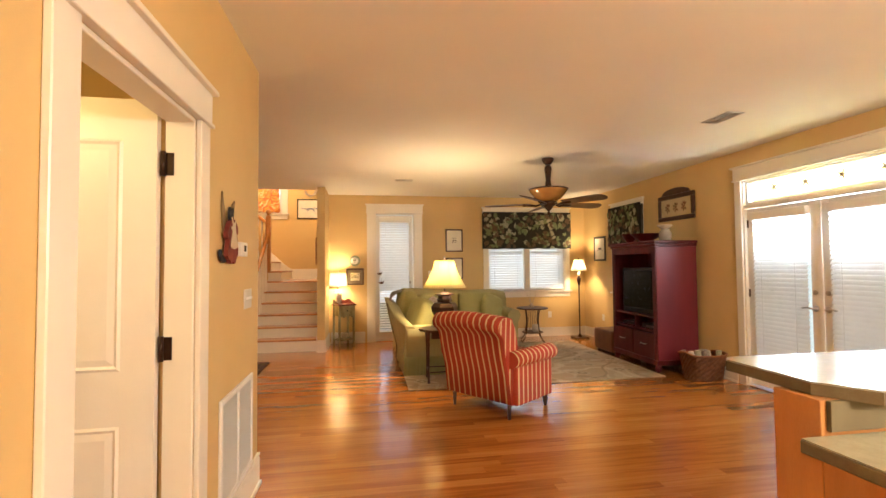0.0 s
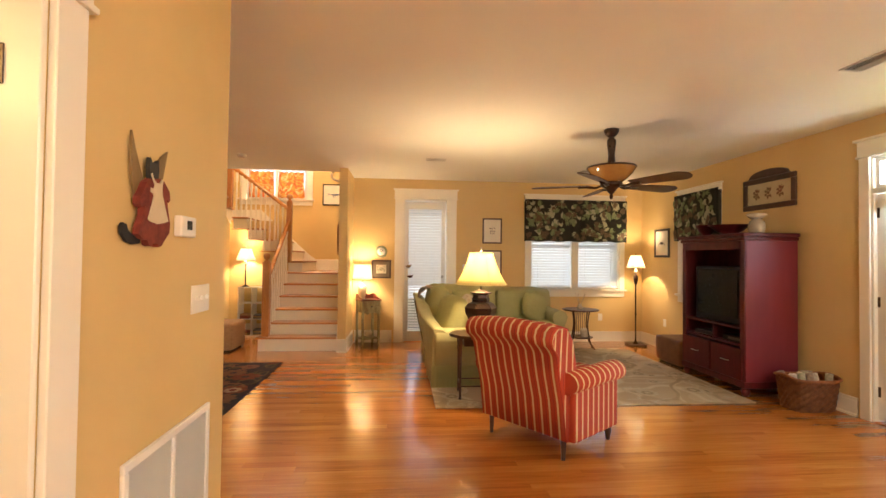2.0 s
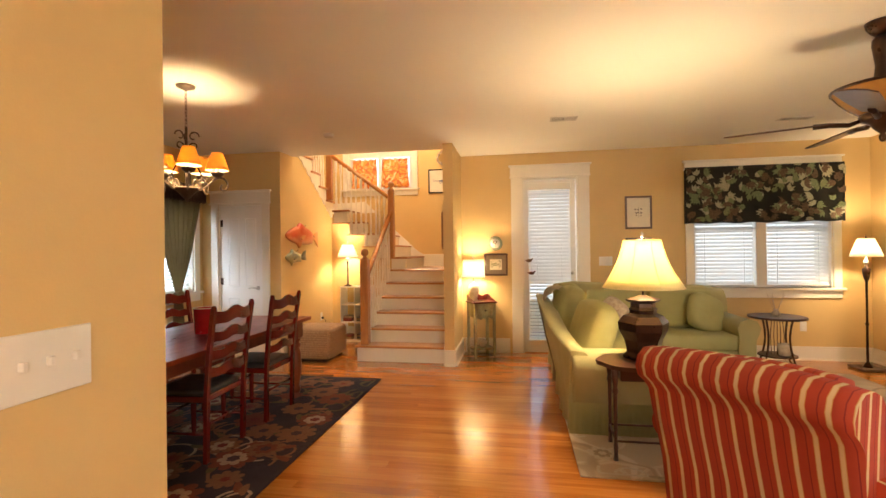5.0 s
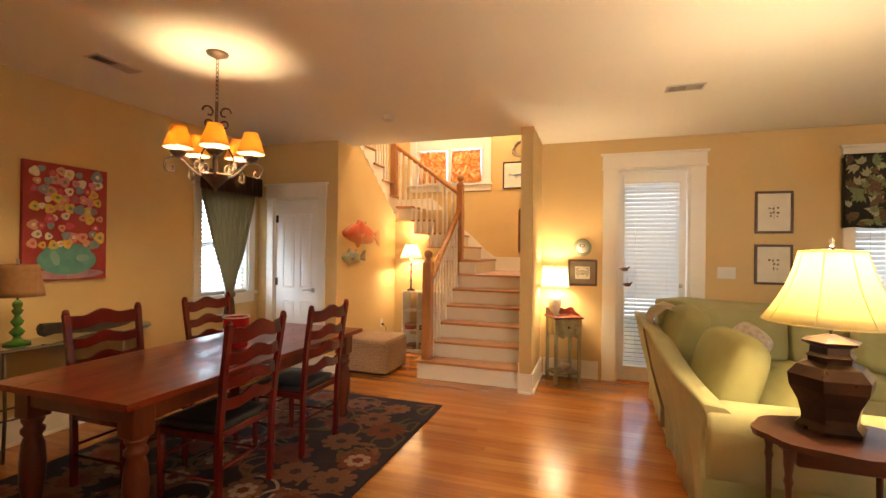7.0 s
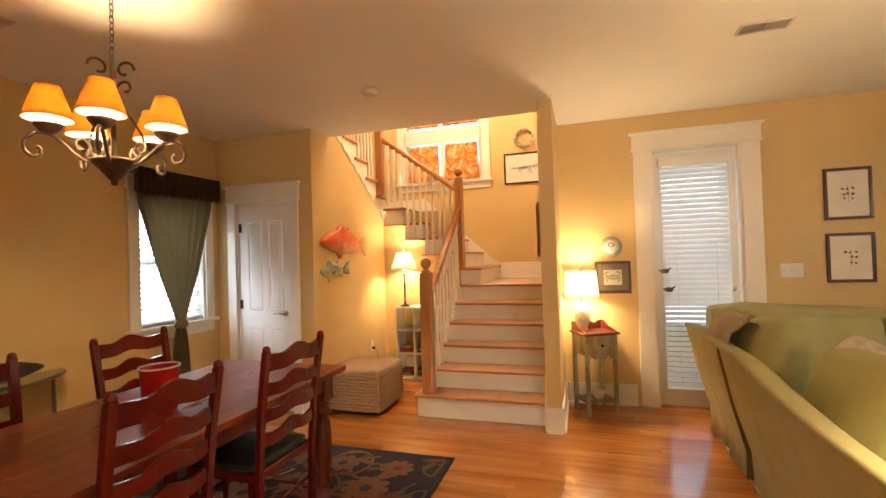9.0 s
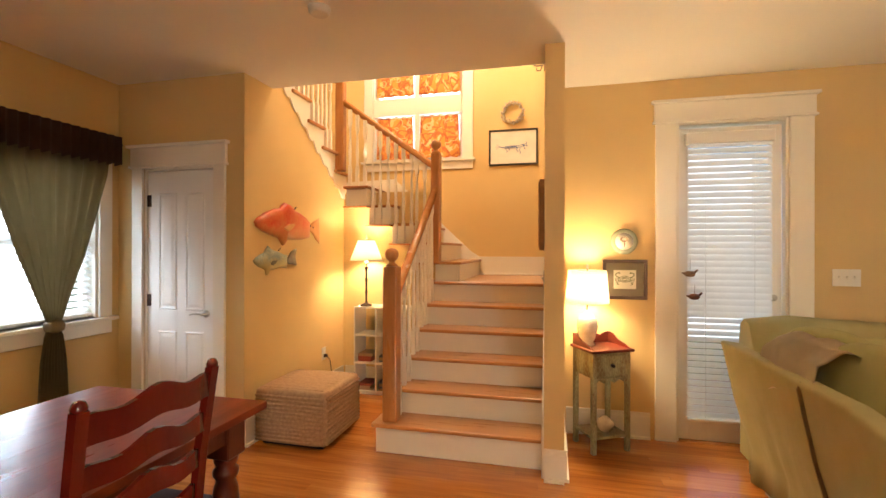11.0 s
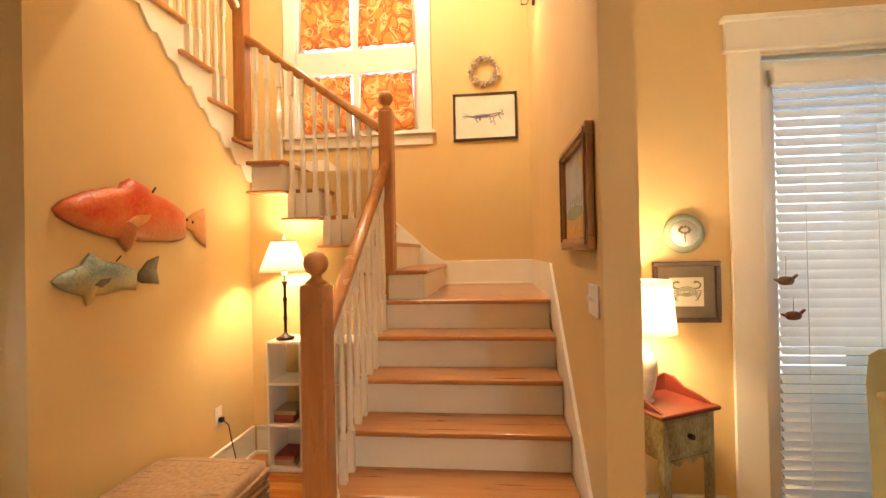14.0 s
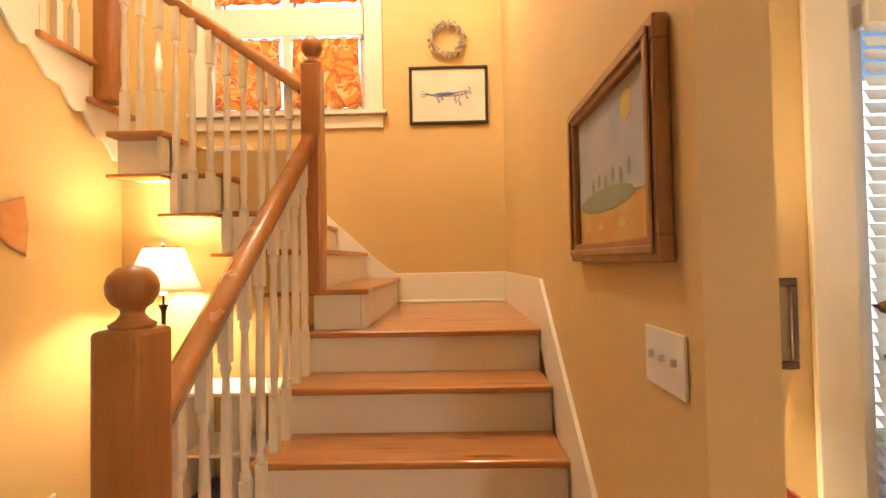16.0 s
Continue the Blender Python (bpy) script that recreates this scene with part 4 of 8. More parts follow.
def armchair():
    root = thing("armchair", "red and cream striped roll-arm armchair on the oak floor", "armchair", pose(1.345, 4.345, 0, 0, 0, -53.6))
    # body under the seat
    part("base", bx(-0.335, 0.335, -0.30, 0.36, 0.13, 0.40, bevel=0.03, seg=2), STX, root)
    part("seat_cushion", cushion(B(), 0.50, 0.60, 0.17, Matrix.Translation((0, 0.10, 0.46)), 0.35, 10, 4), STX, root)
    # outer back, leaning away, with a roll along its top
    bm = B()
    prof = [(-0.25, 0.13), (-0.30, 0.14), (-0.335, 0.40), (-0.39, 0.60), (-0.425, 0.76), (-0.455, 0.80), (-0.50, 0.84), (-0.515, 0.89), (-0.50, 0.94), (-0.455, 0.975), (-0.39, 0.975), (-0.33, 0.945), (-0.27, 0.87), (-0.21, 0.70), (-0.16, 0.50), (-0.14, 0.30)]
    n = 14
    rows = []
    for i in range(n + 1):
        u = i / n
        x = -0.445 + 0.845 * u
        sag = 0.035 * (2 * u - 1) ** 2
        pull = 0.05 * abs(2 * u - 1) ** 3
        row = []
        for y, z in prof:
            k = max(z - 0.55, 0) / 0.42
            row.append(bm.verts.new((x * (0.95 + 0.05 * k), y + sag * 0.3 * k + pull * 0.3 * k, z - sag * k)))
        rows.append(row)
    m = len(prof)
    for a, b in zip(rows, rows[1:]):
        for k in range(m):
            f = bm.faces.new((a[k], b[k], b[(k + 1) % m], a[(k + 1) % m]))
            f.smooth = True
    for e in (rows[0], rows[-1][::-1]):
        bm.faces.new(e).material_index = 1
    bmesh.ops.recalc_face_normals(bm, faces=bm.faces[:])
    part("backrest", bm, [STX, STY], root)
    part("back_cushion", cushion(B(), 0.50, 0.18, 0.46, pose(0, -0.17, 0.70, -14), 0.4, 10, 3.5), STX, root)
    for s in (-1, 1):
        bm = bx(s * 0.375 - 0.055, s * 0.375 + 0.055, -0.27, 0.33, 0.13, 0.52, bevel=0.02, seg=2)
        part("arm_panel", bm, STY, root)
        bm = B()
        pts = []
        for k in range(16):
            a = 2 * math.pi * k / 16
            pts.append((s * 0.392 + 0.092 * math.cos(a), 0.555 + 0.078 * math.sin(a)))
        lo = [bm.verts.new((x, -0.33, z)) for x, z in pts]
        mid = [bm.verts.new((x, 0.35, z)) for x, z in pts]
        hi = [bm.verts.new((s * 0.392 + (x - s * 0.392) * 0.72, 0.385, 0.555 + (z - 0.555) * 0.72)) for x, z in pts]
        for a, b in ((lo, mid), (mid, hi)):
            for k in range(16):
                f = bm.faces.new((a[k], a[(k + 1) % 16], b[(k + 1) % 16], b[k]))
                f.smooth = True
        bm.faces.new(lo)
        bm.faces.new(hi)
        bmesh.ops.recalc_face_normals(bm, faces=bm.faces[:])
        part("arm_roll", bm, STY, root)
    for x, y, fr in ((-0.34, -0.28, 0), (0.34, -0.28, 0), (-0.35, 0.32, 1), (0.35, 0.32, 1)):
        if fr:
            bm = lathe(B(), [(0.014, 0), (0.018, 0.02), (0.024, 0.05), (0.030, 0.08), (0.022, 0.10), (0.034, 0.115), (0.034, 0.135)], x, y, 0, 16)
        else:
            bm = lathe(B(), [(0.017, 0), (0.026, 0.135)], x, y, 0, 4, True)
        part("leg", bm, M_PFRAME, root)
    return root


armchair()


def sectional():
    root = thing("sectional_sofa", "sage green slipcovered sectional sofa with loose cushions on the patterned rug", "sofa")
    # long side: back to the walkway
    bm = B()
    n = 56
    ys = [5.70 + (7.98 - 5.70) * i / n for i in range(n + 1)]
    rows = []
    for y in ys:
        u = (y - 5.70) / 2.28
        top = 0.64 + 0.22 * min(u / 0.46, 1) ** 0.72
        xt = 0.345 + 0.18 * math.exp(-(y - 5.70) / 0.36)
        wob = 0.012 * math.sin(y * 11) + 0.008 * math.sin(y * 27)
        fold = 0.016 * math.sin(y * 37) * math.sin(y * 5.3)
        prof = [(0.50 + wob + fold, 0.012), (0.498 + (wob + fold) * 0.5, 0.2), (0.50 + (xt - 0.50) * 0.55, 0.5), (xt + 0.004, top - 0.04), (xt - 0.006, top - 0.02), (xt, top - 0.004), (xt + 0.014, top), (xt + 0.10, top - 0.012), (xt + 0.17, top - 0.07), (xt + 0.26, 0.5), (0.76, 0.2), (0.76, 0.012)]
        rows.append([bm.verts.new((x, y, z)) for x, z in prof])
    m = len(rows[0])
    for a, b in zip(rows, rows[1:]):
        for k in range(m):
            f = bm.faces.new((a[k], a[(k + 1) % m], b[(k + 1) % m], b[k]))
            f.smooth = True
    bm.faces.new(rows[0])
    bm.faces.new(rows[-1][::-1])
    bmesh.ops.recalc_face_normals(bm, faces=bm.faces[:])
    part("backrest", bm, M_SAGE, root)
    part("seam_flap", prism(B(), [(0.474, 0.03), (0.478, 0.2), (0.402, 0.5), (0.338, 0.82), (0.352, 0.858), (0.44, 0.85), (0.53, 0.03)], 1, 7.03, 7.041), M_CURTAIN, root)
    # near arm, rolled
    bm = B()
    prof = [(5.70, 0.012), (5.695, 0.40), (5.67, 0.50), (5.675, 0.58), (5.73, 0.635), (5.82, 0.64), (5.90, 0.61), (5.93, 0.52), (5.93, 0.2), (5.93, 0.012)]
    xs = [0.53, 0.56, 0.8, 1.1, 1.38, 1.43]
    rows = []
    for i, x in enumerate(xs):
        k = 0.97 if i in (0, len(xs) - 1) else 1.0
        rows.append([bm.verts.new((x, 5.81 + (y - 5.81) * k, z * (0.985 if k < 1 and z > 0.1 else 1))) for y, z in prof])
    for a, b in zip(rows, rows[1:]):
        for k in range(len(prof)):
            f = bm.faces.new((a[k], a[(k + 1) % len(prof)], b[(k + 1) % len(prof)], b[k]))
            f.smooth = True
    bm.faces.new(rows[0])
    bm.faces.new(rows[-1])
    bmesh.ops.recalc_face_normals(bm, faces=bm.faces[:])
    part("arm", bm, M_SAGE, root)
    part("skirt", skirt_strip([(0.50, 5.688), (1.44, 5.688)], 0.012, 0.25), M_SAGE2, root)
    part("seat_base", bx(0.70, 1.42, 5.90, 8.20, 0.02, 0.30, bevel=0.02, seg=2), M_SAGE, root)
    part("seat_base", bx(1.40, 2.46, 7.42, 8.20, 0.02, 0.30, bevel=0.02, seg=2), M_SAGE, root)
    part("seat_cushion", soft_box(0.74, 0.74, 0.17, pose(1.07, 6.30, 0.385)), M_SAGE2, root)
    part("seat_cushion", soft_box(0.74, 0.74, 0.17, pose(1.07, 7.05, 0.385)), M_SAGE2, root)
    part("seat_cushion", soft_box(0.74, 0.74, 0.17, pose(1.07, 7.80, 0.385)), M_SAGE2, root)
    part("seat_cushion", soft_box(1.0, 0.74, 0.17, pose(1.95, 7.78, 0.385)), M_SAGE2, root)
    # back along the window wall
    bm = B()
    rows = []
    for i in range(9):
        x = 0.58 + (2.62 - 0.58) * i / 8
        e = 1.0 if 0 < i < 8 else 0.96
        g = 0.055 * max(1 - i / 5, 0)
        prof = [(8.33, 0.012), (8.33, 0.4), (8.35, 0.80), (8.33, 0.90 * e + 0.01 + g), (8.27, 0.94 * e + 0.012 + g), (8.18, 0.92 * e + g), (8.12, 0.80), (8.08, 0.5), (8.10, 0.012)]
        rows.append([bm.verts.new((x, y, z + 0.004 * math.sin(9 * x))) for y, z in prof])
    for a, b in zip(rows, rows[1:]):
        for k in range(9):
            f = bm.faces.new((a[k], a[(k + 1) % 9], b[(k + 1) % 9], b[k]))
            f.smooth = True
    bm.faces.new(rows[0])
    bm.faces.new(rows[-1][::-1])
    bmesh.ops.recalc_face_normals(bm, faces=bm.faces[:])
    part("backrest", bm, M_SAGE, root)
    # far arm
    bm = B()
    pts = [(2.44, 0.012), (2.44, 0.48), (2.42, 0.55), (2.45, 0.62), (2.53, 0.655), (2.61, 0.63), (2.65, 0.56), (2.63, 0.49), (2.60, 0.42), (2.60, 0.012)]
    rows = [[bm.verts.new((x, y, z)) for x, z in pts] for y in (7.38, 7.41, 8.15)]
    for a, b in zip(rows, rows[1:]):
        for k in range(len(pts)):
            f = bm.faces.new((a[k], a[(k + 1) % len(pts)], b[(k + 1) % len(pts)], b[k]))
            f.smooth = True
    bm.faces.new(rows[0])
    bm.faces.new(rows[-1][::-1])
    bmesh.ops.recalc_face_normals(bm, faces=bm.faces[:])
    part("arm", bm, M_SAGE, root)
    part("back_cushion", cushion(B(), 0.70, 0.22, 0.46, pose(1.32, 8.02, 0.68, -8), 0.3, 10, 4), M_SAGE2, root)
    part("back_cushion", cushion(B(), 0.72, 0.22, 0.46, pose(2.04, 8.02, 0.68, -8), 0.3, 10, 4), M_SAGE2, root)
    return root


def skirt_strip(line, z0, z1, waves=9, depth=0.006):
    (xa, ya), (xb, yb) = line
    bm = B()
    n = 40
    lo, hi = [], []
    nx, ny = -(yb - ya), xb - xa
    l = math.hypot(nx, ny)
    nx, ny = nx / l, ny / l
    for i in range(n + 1):
        u = i / n
        w = depth * math.sin(u * waves * 6.28)
        lo.append(bm.verts.new((xa + (xb - xa) * u + nx * w * -1, ya + (yb - ya) * u - ny * abs(w) - ny * 0.004, z0)))
        hi.append(bm.verts.new((xa + (xb - xa) * u, ya + (yb - ya) * u, z1)))
    for i in range(n):
        bm.faces.new((lo[i], lo[i + 1], hi[i + 1], hi[i]))
    bmesh.ops.solidify(bm, geom=bm.faces[:], thickness=0.004)
    return bm


sectional()


def pillow(x, y, z, rx, ry, rz, w, label, material=None, d=0.17, h=None):
    return solo("pillow", cushion(B(), w, d, h or w, None, 0.85, 14, 3.0), material or M_SAGE2, label, "pillow", pose(x, y, z, rx, ry, rz))


pillow(0.78, 6.36, 0.685, -16, 4, -76, 0.55, "large sage green square pillow, creased, leaning on the sofa back", d=0.27)
pillow(0.63, 7.02, 0.79, -18, -4, -80, 0.50, "sage green square pillow leaning on the sofa back", d=0.25)
pillow(0.66, 7.46, 0.83, -12, 0, -64, 0.42, "sage green square pillow in the sofa corner")
pillow(1.13, 6.28, 0.56, -34, 10, -66, 0.42, "bright sage green small pillow near the sofa arm")
pillow(1.08, 7.02, 0.76, -26, 28, -52, 0.30, "pale linen pillow with a faint print on the sofa", mat("linen_print", (0.66, 0.58, 0.47), (0.44, 0.34, 0.26), 26, 0.85, bump=0.3, bscale=250), d=0.11)
pillow(2.26, 7.80, 0.66, -18, 20, 18, 0.44, "sage green pillow leaning on the far sofa arm")
th = B()
nu, nv = 26, 18
vs = [[None] * (nv + 1) for _ in range(nu + 1)]
for i in range(nu + 1):
    for j in range(nv + 1):
        u, v = i / nu, j / nv
        x = 0.375 + 0.40 * u + 0.012 * math.sin(9 * v)
        z = 0.905 + 0.105 * math.sin(math.pi * min(u * 1.15, 1)) - 0.16 * max(0.12 - u, 0) / 0.12 + 0.010 * math.sin(21 * u + 7 * v) + 0.012 * math.sin(16 * v + 3 * u)
        vs[i][j] = th.verts.new((x, 7.02 + 0.56 * v + 0.02 * math.sin(8 * u), z - 0.03 * (2 * v - 1) ** 2))
for i in range(nu):
    for j in range(nv):
        f = th.faces.new((vs[i][j], vs[i + 1][j], vs[i + 1][j + 1], vs[i][j + 1]))
        f.smooth = True
bmesh.ops.solidify(th, geom=th.faces[:], thickness=0.014)
solo("folded_throw", th, mat("beige_throw", (0.66, 0.56, 0.40), (0.58, 0.48, 0.33), 12, 0.9, bump=0.5, bscale=200), "beige knitted throw draped over the sofa back and pillow", "throw blanket")


def table_lamp(name, label, x, y, z, base, material, shade, sm, neck, nm=M_BRONZE, group=""):
    root = thing(name, label, "lamp", pose(x, y, z), group)
    part("lamp_base", base, material, root)
    part("shade", shade, sm, root)
    bm = tube(B(), [(0, 0, neck[0]), (0, 0, neck[1])], 0.006, 8)
    for a in range(3):
        t = a * 2.094
        tube(bm, [(0, 0, neck[1] - 0.02), (neck[2] * math.cos(t), neck[2] * math.sin(t), neck[1] - 0.02)], 0.002, 5)
    part("harp", bm, nm, root)
    part("finial", lathe(B(), [(0.004, 0), (0.012, 0.008), (0.006, 0.016), (0.012, 0.028), (0.0, 0.045)], 0, 0, neck[1] - 0.01, 12), M_NICKEL, root)
    g = lathe(B(), [(0.012, 0), (0.03, 0.03), (0.033, 0.055), (0.02, 0.085), (0, 0.095)], 0, 0, neck[0] + 0.05, 14)
    b = part("light_bulb", g, M_BULB, root)
    b.visible_shadow = False
    return root


M_BULB = bpy.data.materials.new("bulb_glow")
M_BULB.use_nodes = True
_p = M_BULB.node_tree.nodes["Principled BSDF"]
_p.inputs["Emission Color"].default_value, _p.inputs["Emission Strength"].default_value = (1.0, 0.75, 0.42, 1), 6.0

# hexagonal bronze lamp by the sofa
base = lathe(B(), [(0.135, 0), (0.14, 0.02), (0.115, 0.045), (0.115, 0.07), (0.13, 0.13), (0.165, 0.20), (0.172, 0.255), (0.135, 0.30), (0.09, 0.318), (0.092, 0.34), (0.10, 0.345), (0.085, 0.36), (0.083, 0.39), (0.115, 0.405), (0.118, 0.415), (0.05, 0.435), (0.02, 0.445), (0.0, 0.446)], n=6, flat=True)
sh = cone_shade(B(), 0.27, 0.50, 0.125, 0.83, 0, 0, 32, flare=0.15)
sofa_lamp = table_lamp("table_lamp", "dark bronze hexagonal table lamp with a lit cream shade", 1.0, 5.5, 0.645, base, M_BRONZE, sh, M_SHADE, (0.44, 0.86, 0.12))
for k_ in range(8):
    a_ = k_ * math.pi / 4 + 0.2
    line = []
    for u in (0, 0.17, 0.33, 0.5, 0.67, 0.83, 1):
        r_ = 0.271 - 0.145 * (u + 0.15 * math.sin(math.pi * u))
        line.append((r_ * math.cos(a_), r_ * math.sin(a_), 0.50 + 0.33 * u))
    part("shade_seam", tube(B(), line, 0.003, 5), M_SHADE, sofa_lamp)
for r_, z_ in ((0.27, 0.50), (0.125, 0.83)):
    part("shade_rim", tube(B(), [(r_ * math.cos(a * 0.19635), r_ * math.sin(a * 0.19635), z_) for a in range(33)], 0.004, 5), M_SHADE, sofa_lamp)

M_WALNUT = mat("carved_walnut", (0.085, 0.030, 0.014), (0.045, 0.016, 0.008), 5, 0.34, bump=0.1, bscale=60, coat=0.2, spec=0.4)


def end_table():
    root = thing("end_table", "carved dark wood side table with scalloped top at the sofa arm", "side table")
    bm = B()
    n = 48
    for z0, z1, k in ((0.615, 0.632, 0.985), (0.632, 0.645, 1.0)):
        lo, hi = [], []
        for i in range(n):
            a = 2 * math.pi * i / n
            r = 1 + 0.03 * math.cos(8 * a)
            p = (1.0 + 0.33 * k * r * math.cos(a), 5.42 + 0.25 * k * r * math.sin(a))
            lo.append(bm.verts.new((*p, z0)))
            hi.append(bm.verts.new((*p, z1)))
        bm.faces.new(lo[::-1])
        bm.faces.new(hi)
        for i in range(n):
            bm.faces.new((lo[i], lo[(i + 1) % n], hi[(i + 1) % n], hi[i]))
    part("tabletop", bm, M_WALNUT, root)
    part("apron", bx(0.80, 1.20, 5.29, 5.55, 0.53, 0.614, bevel=0.006), M_WALNUT, root)
    for x, y in ((0.76, 5.27), (1.22, 5.27), (0.78, 5.57), (1.22, 5.57)):
        part("leg", lathe(B(), [(0.016, 0.012), (0.012, 0.06), (0.015, 0.10), (0.011, 0.16), (0.014, 0.45), (0.02, 0.47), (0.014, 0.50), (0.02, 0.54), (0.022, 0.614)], x, y, 0, 12), M_WALNUT, root)
    bm = B()
    for p, q in (((0.76, 5.27), (1.22, 5.27)), ((0.78, 5.57), (1.22, 5.57)), ((0.76, 5.27), (0.78, 5.57)), ((1.22, 5.27), (1.22, 5.57))):
        tube(bm, [(*p, 0.14), (*q, 0.14)], 0.008, 6)
    part("stretcher", bm, M_WALNUT, root)


end_table()
solo("living_rug", bx(0.50, 3.72, 5.03, 7.75, 0.001, 0.013, bevel=0.004), M_RUG2, "pale sage wool rug with cream scrolls on the oak floor", "rug")


def armoire():
    root = thing("armoire", "dark red mahogany armoire with an open television bay against the wall", "armoire")
    X0, X1, Y0, Y1_ = 3.72, 4.32, 5.19, 6.24
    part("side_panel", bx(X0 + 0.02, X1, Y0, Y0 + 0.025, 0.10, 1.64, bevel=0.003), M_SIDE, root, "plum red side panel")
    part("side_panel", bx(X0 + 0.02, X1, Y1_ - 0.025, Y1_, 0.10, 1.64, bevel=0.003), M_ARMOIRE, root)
    part("back_panel", bx(X1 - 0.015, X1 - 0.001, Y0 + 0.026, Y1_ - 0.026, 0.10, 1.64), M_ARMOIRE, root)
    part("face_stile", bx(X0, X0 + 0.02, Y0, Y0 + 0.07, 0.10, 1.64, bevel=0.003), M_ARMOIRE, root)
    part("face_stile", bx(X0, X0 + 0.02, Y1_ - 0.07, Y1_, 0.10, 1.64, bevel=0.003), M_ARMOIRE, root)
    part("top_rail", bx(X0, X0 + 0.02, Y0 + 0.071, Y1_ - 0.071, 1.55, 1.64), M_ARMOIRE, root)
    part("crown", box(box(B(), X0 - 0.02, X1, Y0 - 0.02, Y1_ + 0.02, 1.641, 1.68, bevel=0.008), X0 - 0.045, X1, Y0 - 0.04, Y1_ + 0.04, 1.681, 1.72, bevel=0.01), M_ARMOIRE, root)
    for z in (0.52, 0.70):
        part("shelf", bx(X0 + 0.02, X1 - 0.016, Y0 + 0.026, Y1_ - 0.026, z, z + 0.022, bevel=0.002), M_ARMOIRE, root)
    part("shelf_divider", bx(X0 + 0.03, X1 - 0.016, 5.705, 5.725, 0.523, 0.699), M_ARMOIRE, root)
    for a, b in ((Y0 + 0.03, 5.705), (5.725, Y1_ - 0.03)):
        dr = part("drawer", bx(X0 - 0.012, X0 + 0.4, a, b, 0.17, 0.50, bevel=0.006), M_ARMOIRE, root)
        part("drawer_pull", tube(B(), [(X0 - 0.013, (a + b) / 2 - 0.06, 0.35), (X0 - 0.035, (a + b) / 2 - 0.045, 0.35), (X0 - 0.035, (a + b) / 2 + 0.045, 0.35), (X0 - 0.013, (a + b) / 2 + 0.06, 0.35)], 0.006, 8), M_NICKEL, dr)
    part("plinth", bx(X0 - 0.01, X1, Y0 - 0.01, Y1_ + 0.01, 0.10, 0.165, bevel=0.006), M_ARMOIRE, root)
    for y in (Y0 + 0.04, Y1_ - 0.04):
        for x in (X0 + 0.04, X1 - 0.05):
            part("foot", lathe(B(), [(0.028, 0.0135), (0.045, 0.05), (0.035, 0.10)], x, y, 0, 14), M_ARMOIRE, root)


armoire()
tv = thing("television", "black tube television in the armoire bay", "television")
part("cabinet_shell", bx(3.80, 4.25, 5.33, 6.10, 0.723, 1.36, bevel=0.02, seg=2), M_BLACK, tv)
part("screen", bx(3.786, 3.799, 5.38, 6.05, 0.80, 1.32, bevel=0.004), M_SCREEN, tv)
mp = thing("media_player", "slim silver media player on the armoire shelf", "media player")
part("case", bx(3.80, 4.05, 5.79, 6.11, 0.543, 0.59, bevel=0.004), M_STEEL, mp)
part("front_panel", bx(3.794, 3.799, 5.80, 6.10, 0.548, 0.585), M_BLACK, mp)
mp2 = thing("media_player", "low black box with silver front on the armoire shelf", "media player")
part("case", bx(3.80, 4.05, 5.33, 5.63, 0.543, 0.60, bevel=0.004), M_BLACK, mp2)
part("front_panel", bx(3.794, 3.799, 5.35, 5.53, 0.56, 0.585), M_STEEL, mp2)
jr = thing("apothecary_jar", "clear and brass lidded jar on top of the armoire", "jar", pose(3.98, 5.34, 1.721))
part("glass_body", lathe(B(), [(0.06, 0), (0.075, 0.02), (0.085, 0.08), (0.07, 0.13), (0.05, 0.15), (0.05, 0.16)], n=20), mat("smoky_glass", (0.35, 0.30, 0.24), None, 20, 0.1, coat=0.8), jr)
part("lid", lathe(B(), [(0.055, 0.161), (0.075, 0.18), (0.10, 0.20), (0.09, 0.215), (0.0, 0.22)], n=20), M_CERAM, jr)

for nm_, lab_, q_, y_, r0_, h_ in (("wide_bowl", "wide dark wooden bowl standing on top of the armoire", 3.98, 5.76, 0.20, 0.12), ("small_bowl", "small deep dark bowl beside the wide one on the armoire", 3.93, 6.08, 0.12, 0.14)):
    solo(nm_, lathe(B(), [(r0_ * 0.45, 0), (r0_ * 0.48, 0.008), (r0_ * 0.40, 0.02), (r0_ * 0.72, h_ * 0.45), (r0_ * 0.96, h_ * 0.85), (r0_ * 1.06, h_ * 0.93), (r0_ * 1.07, h_), (r0_ * 0.98, h_ * 0.97), (r0_ * 0.6, h_ * 0.4), (0.0, h_ * 0.3)], n=32), M_ARMOIRE, lab_, "bowl", pose(q_, y_, 1.721))

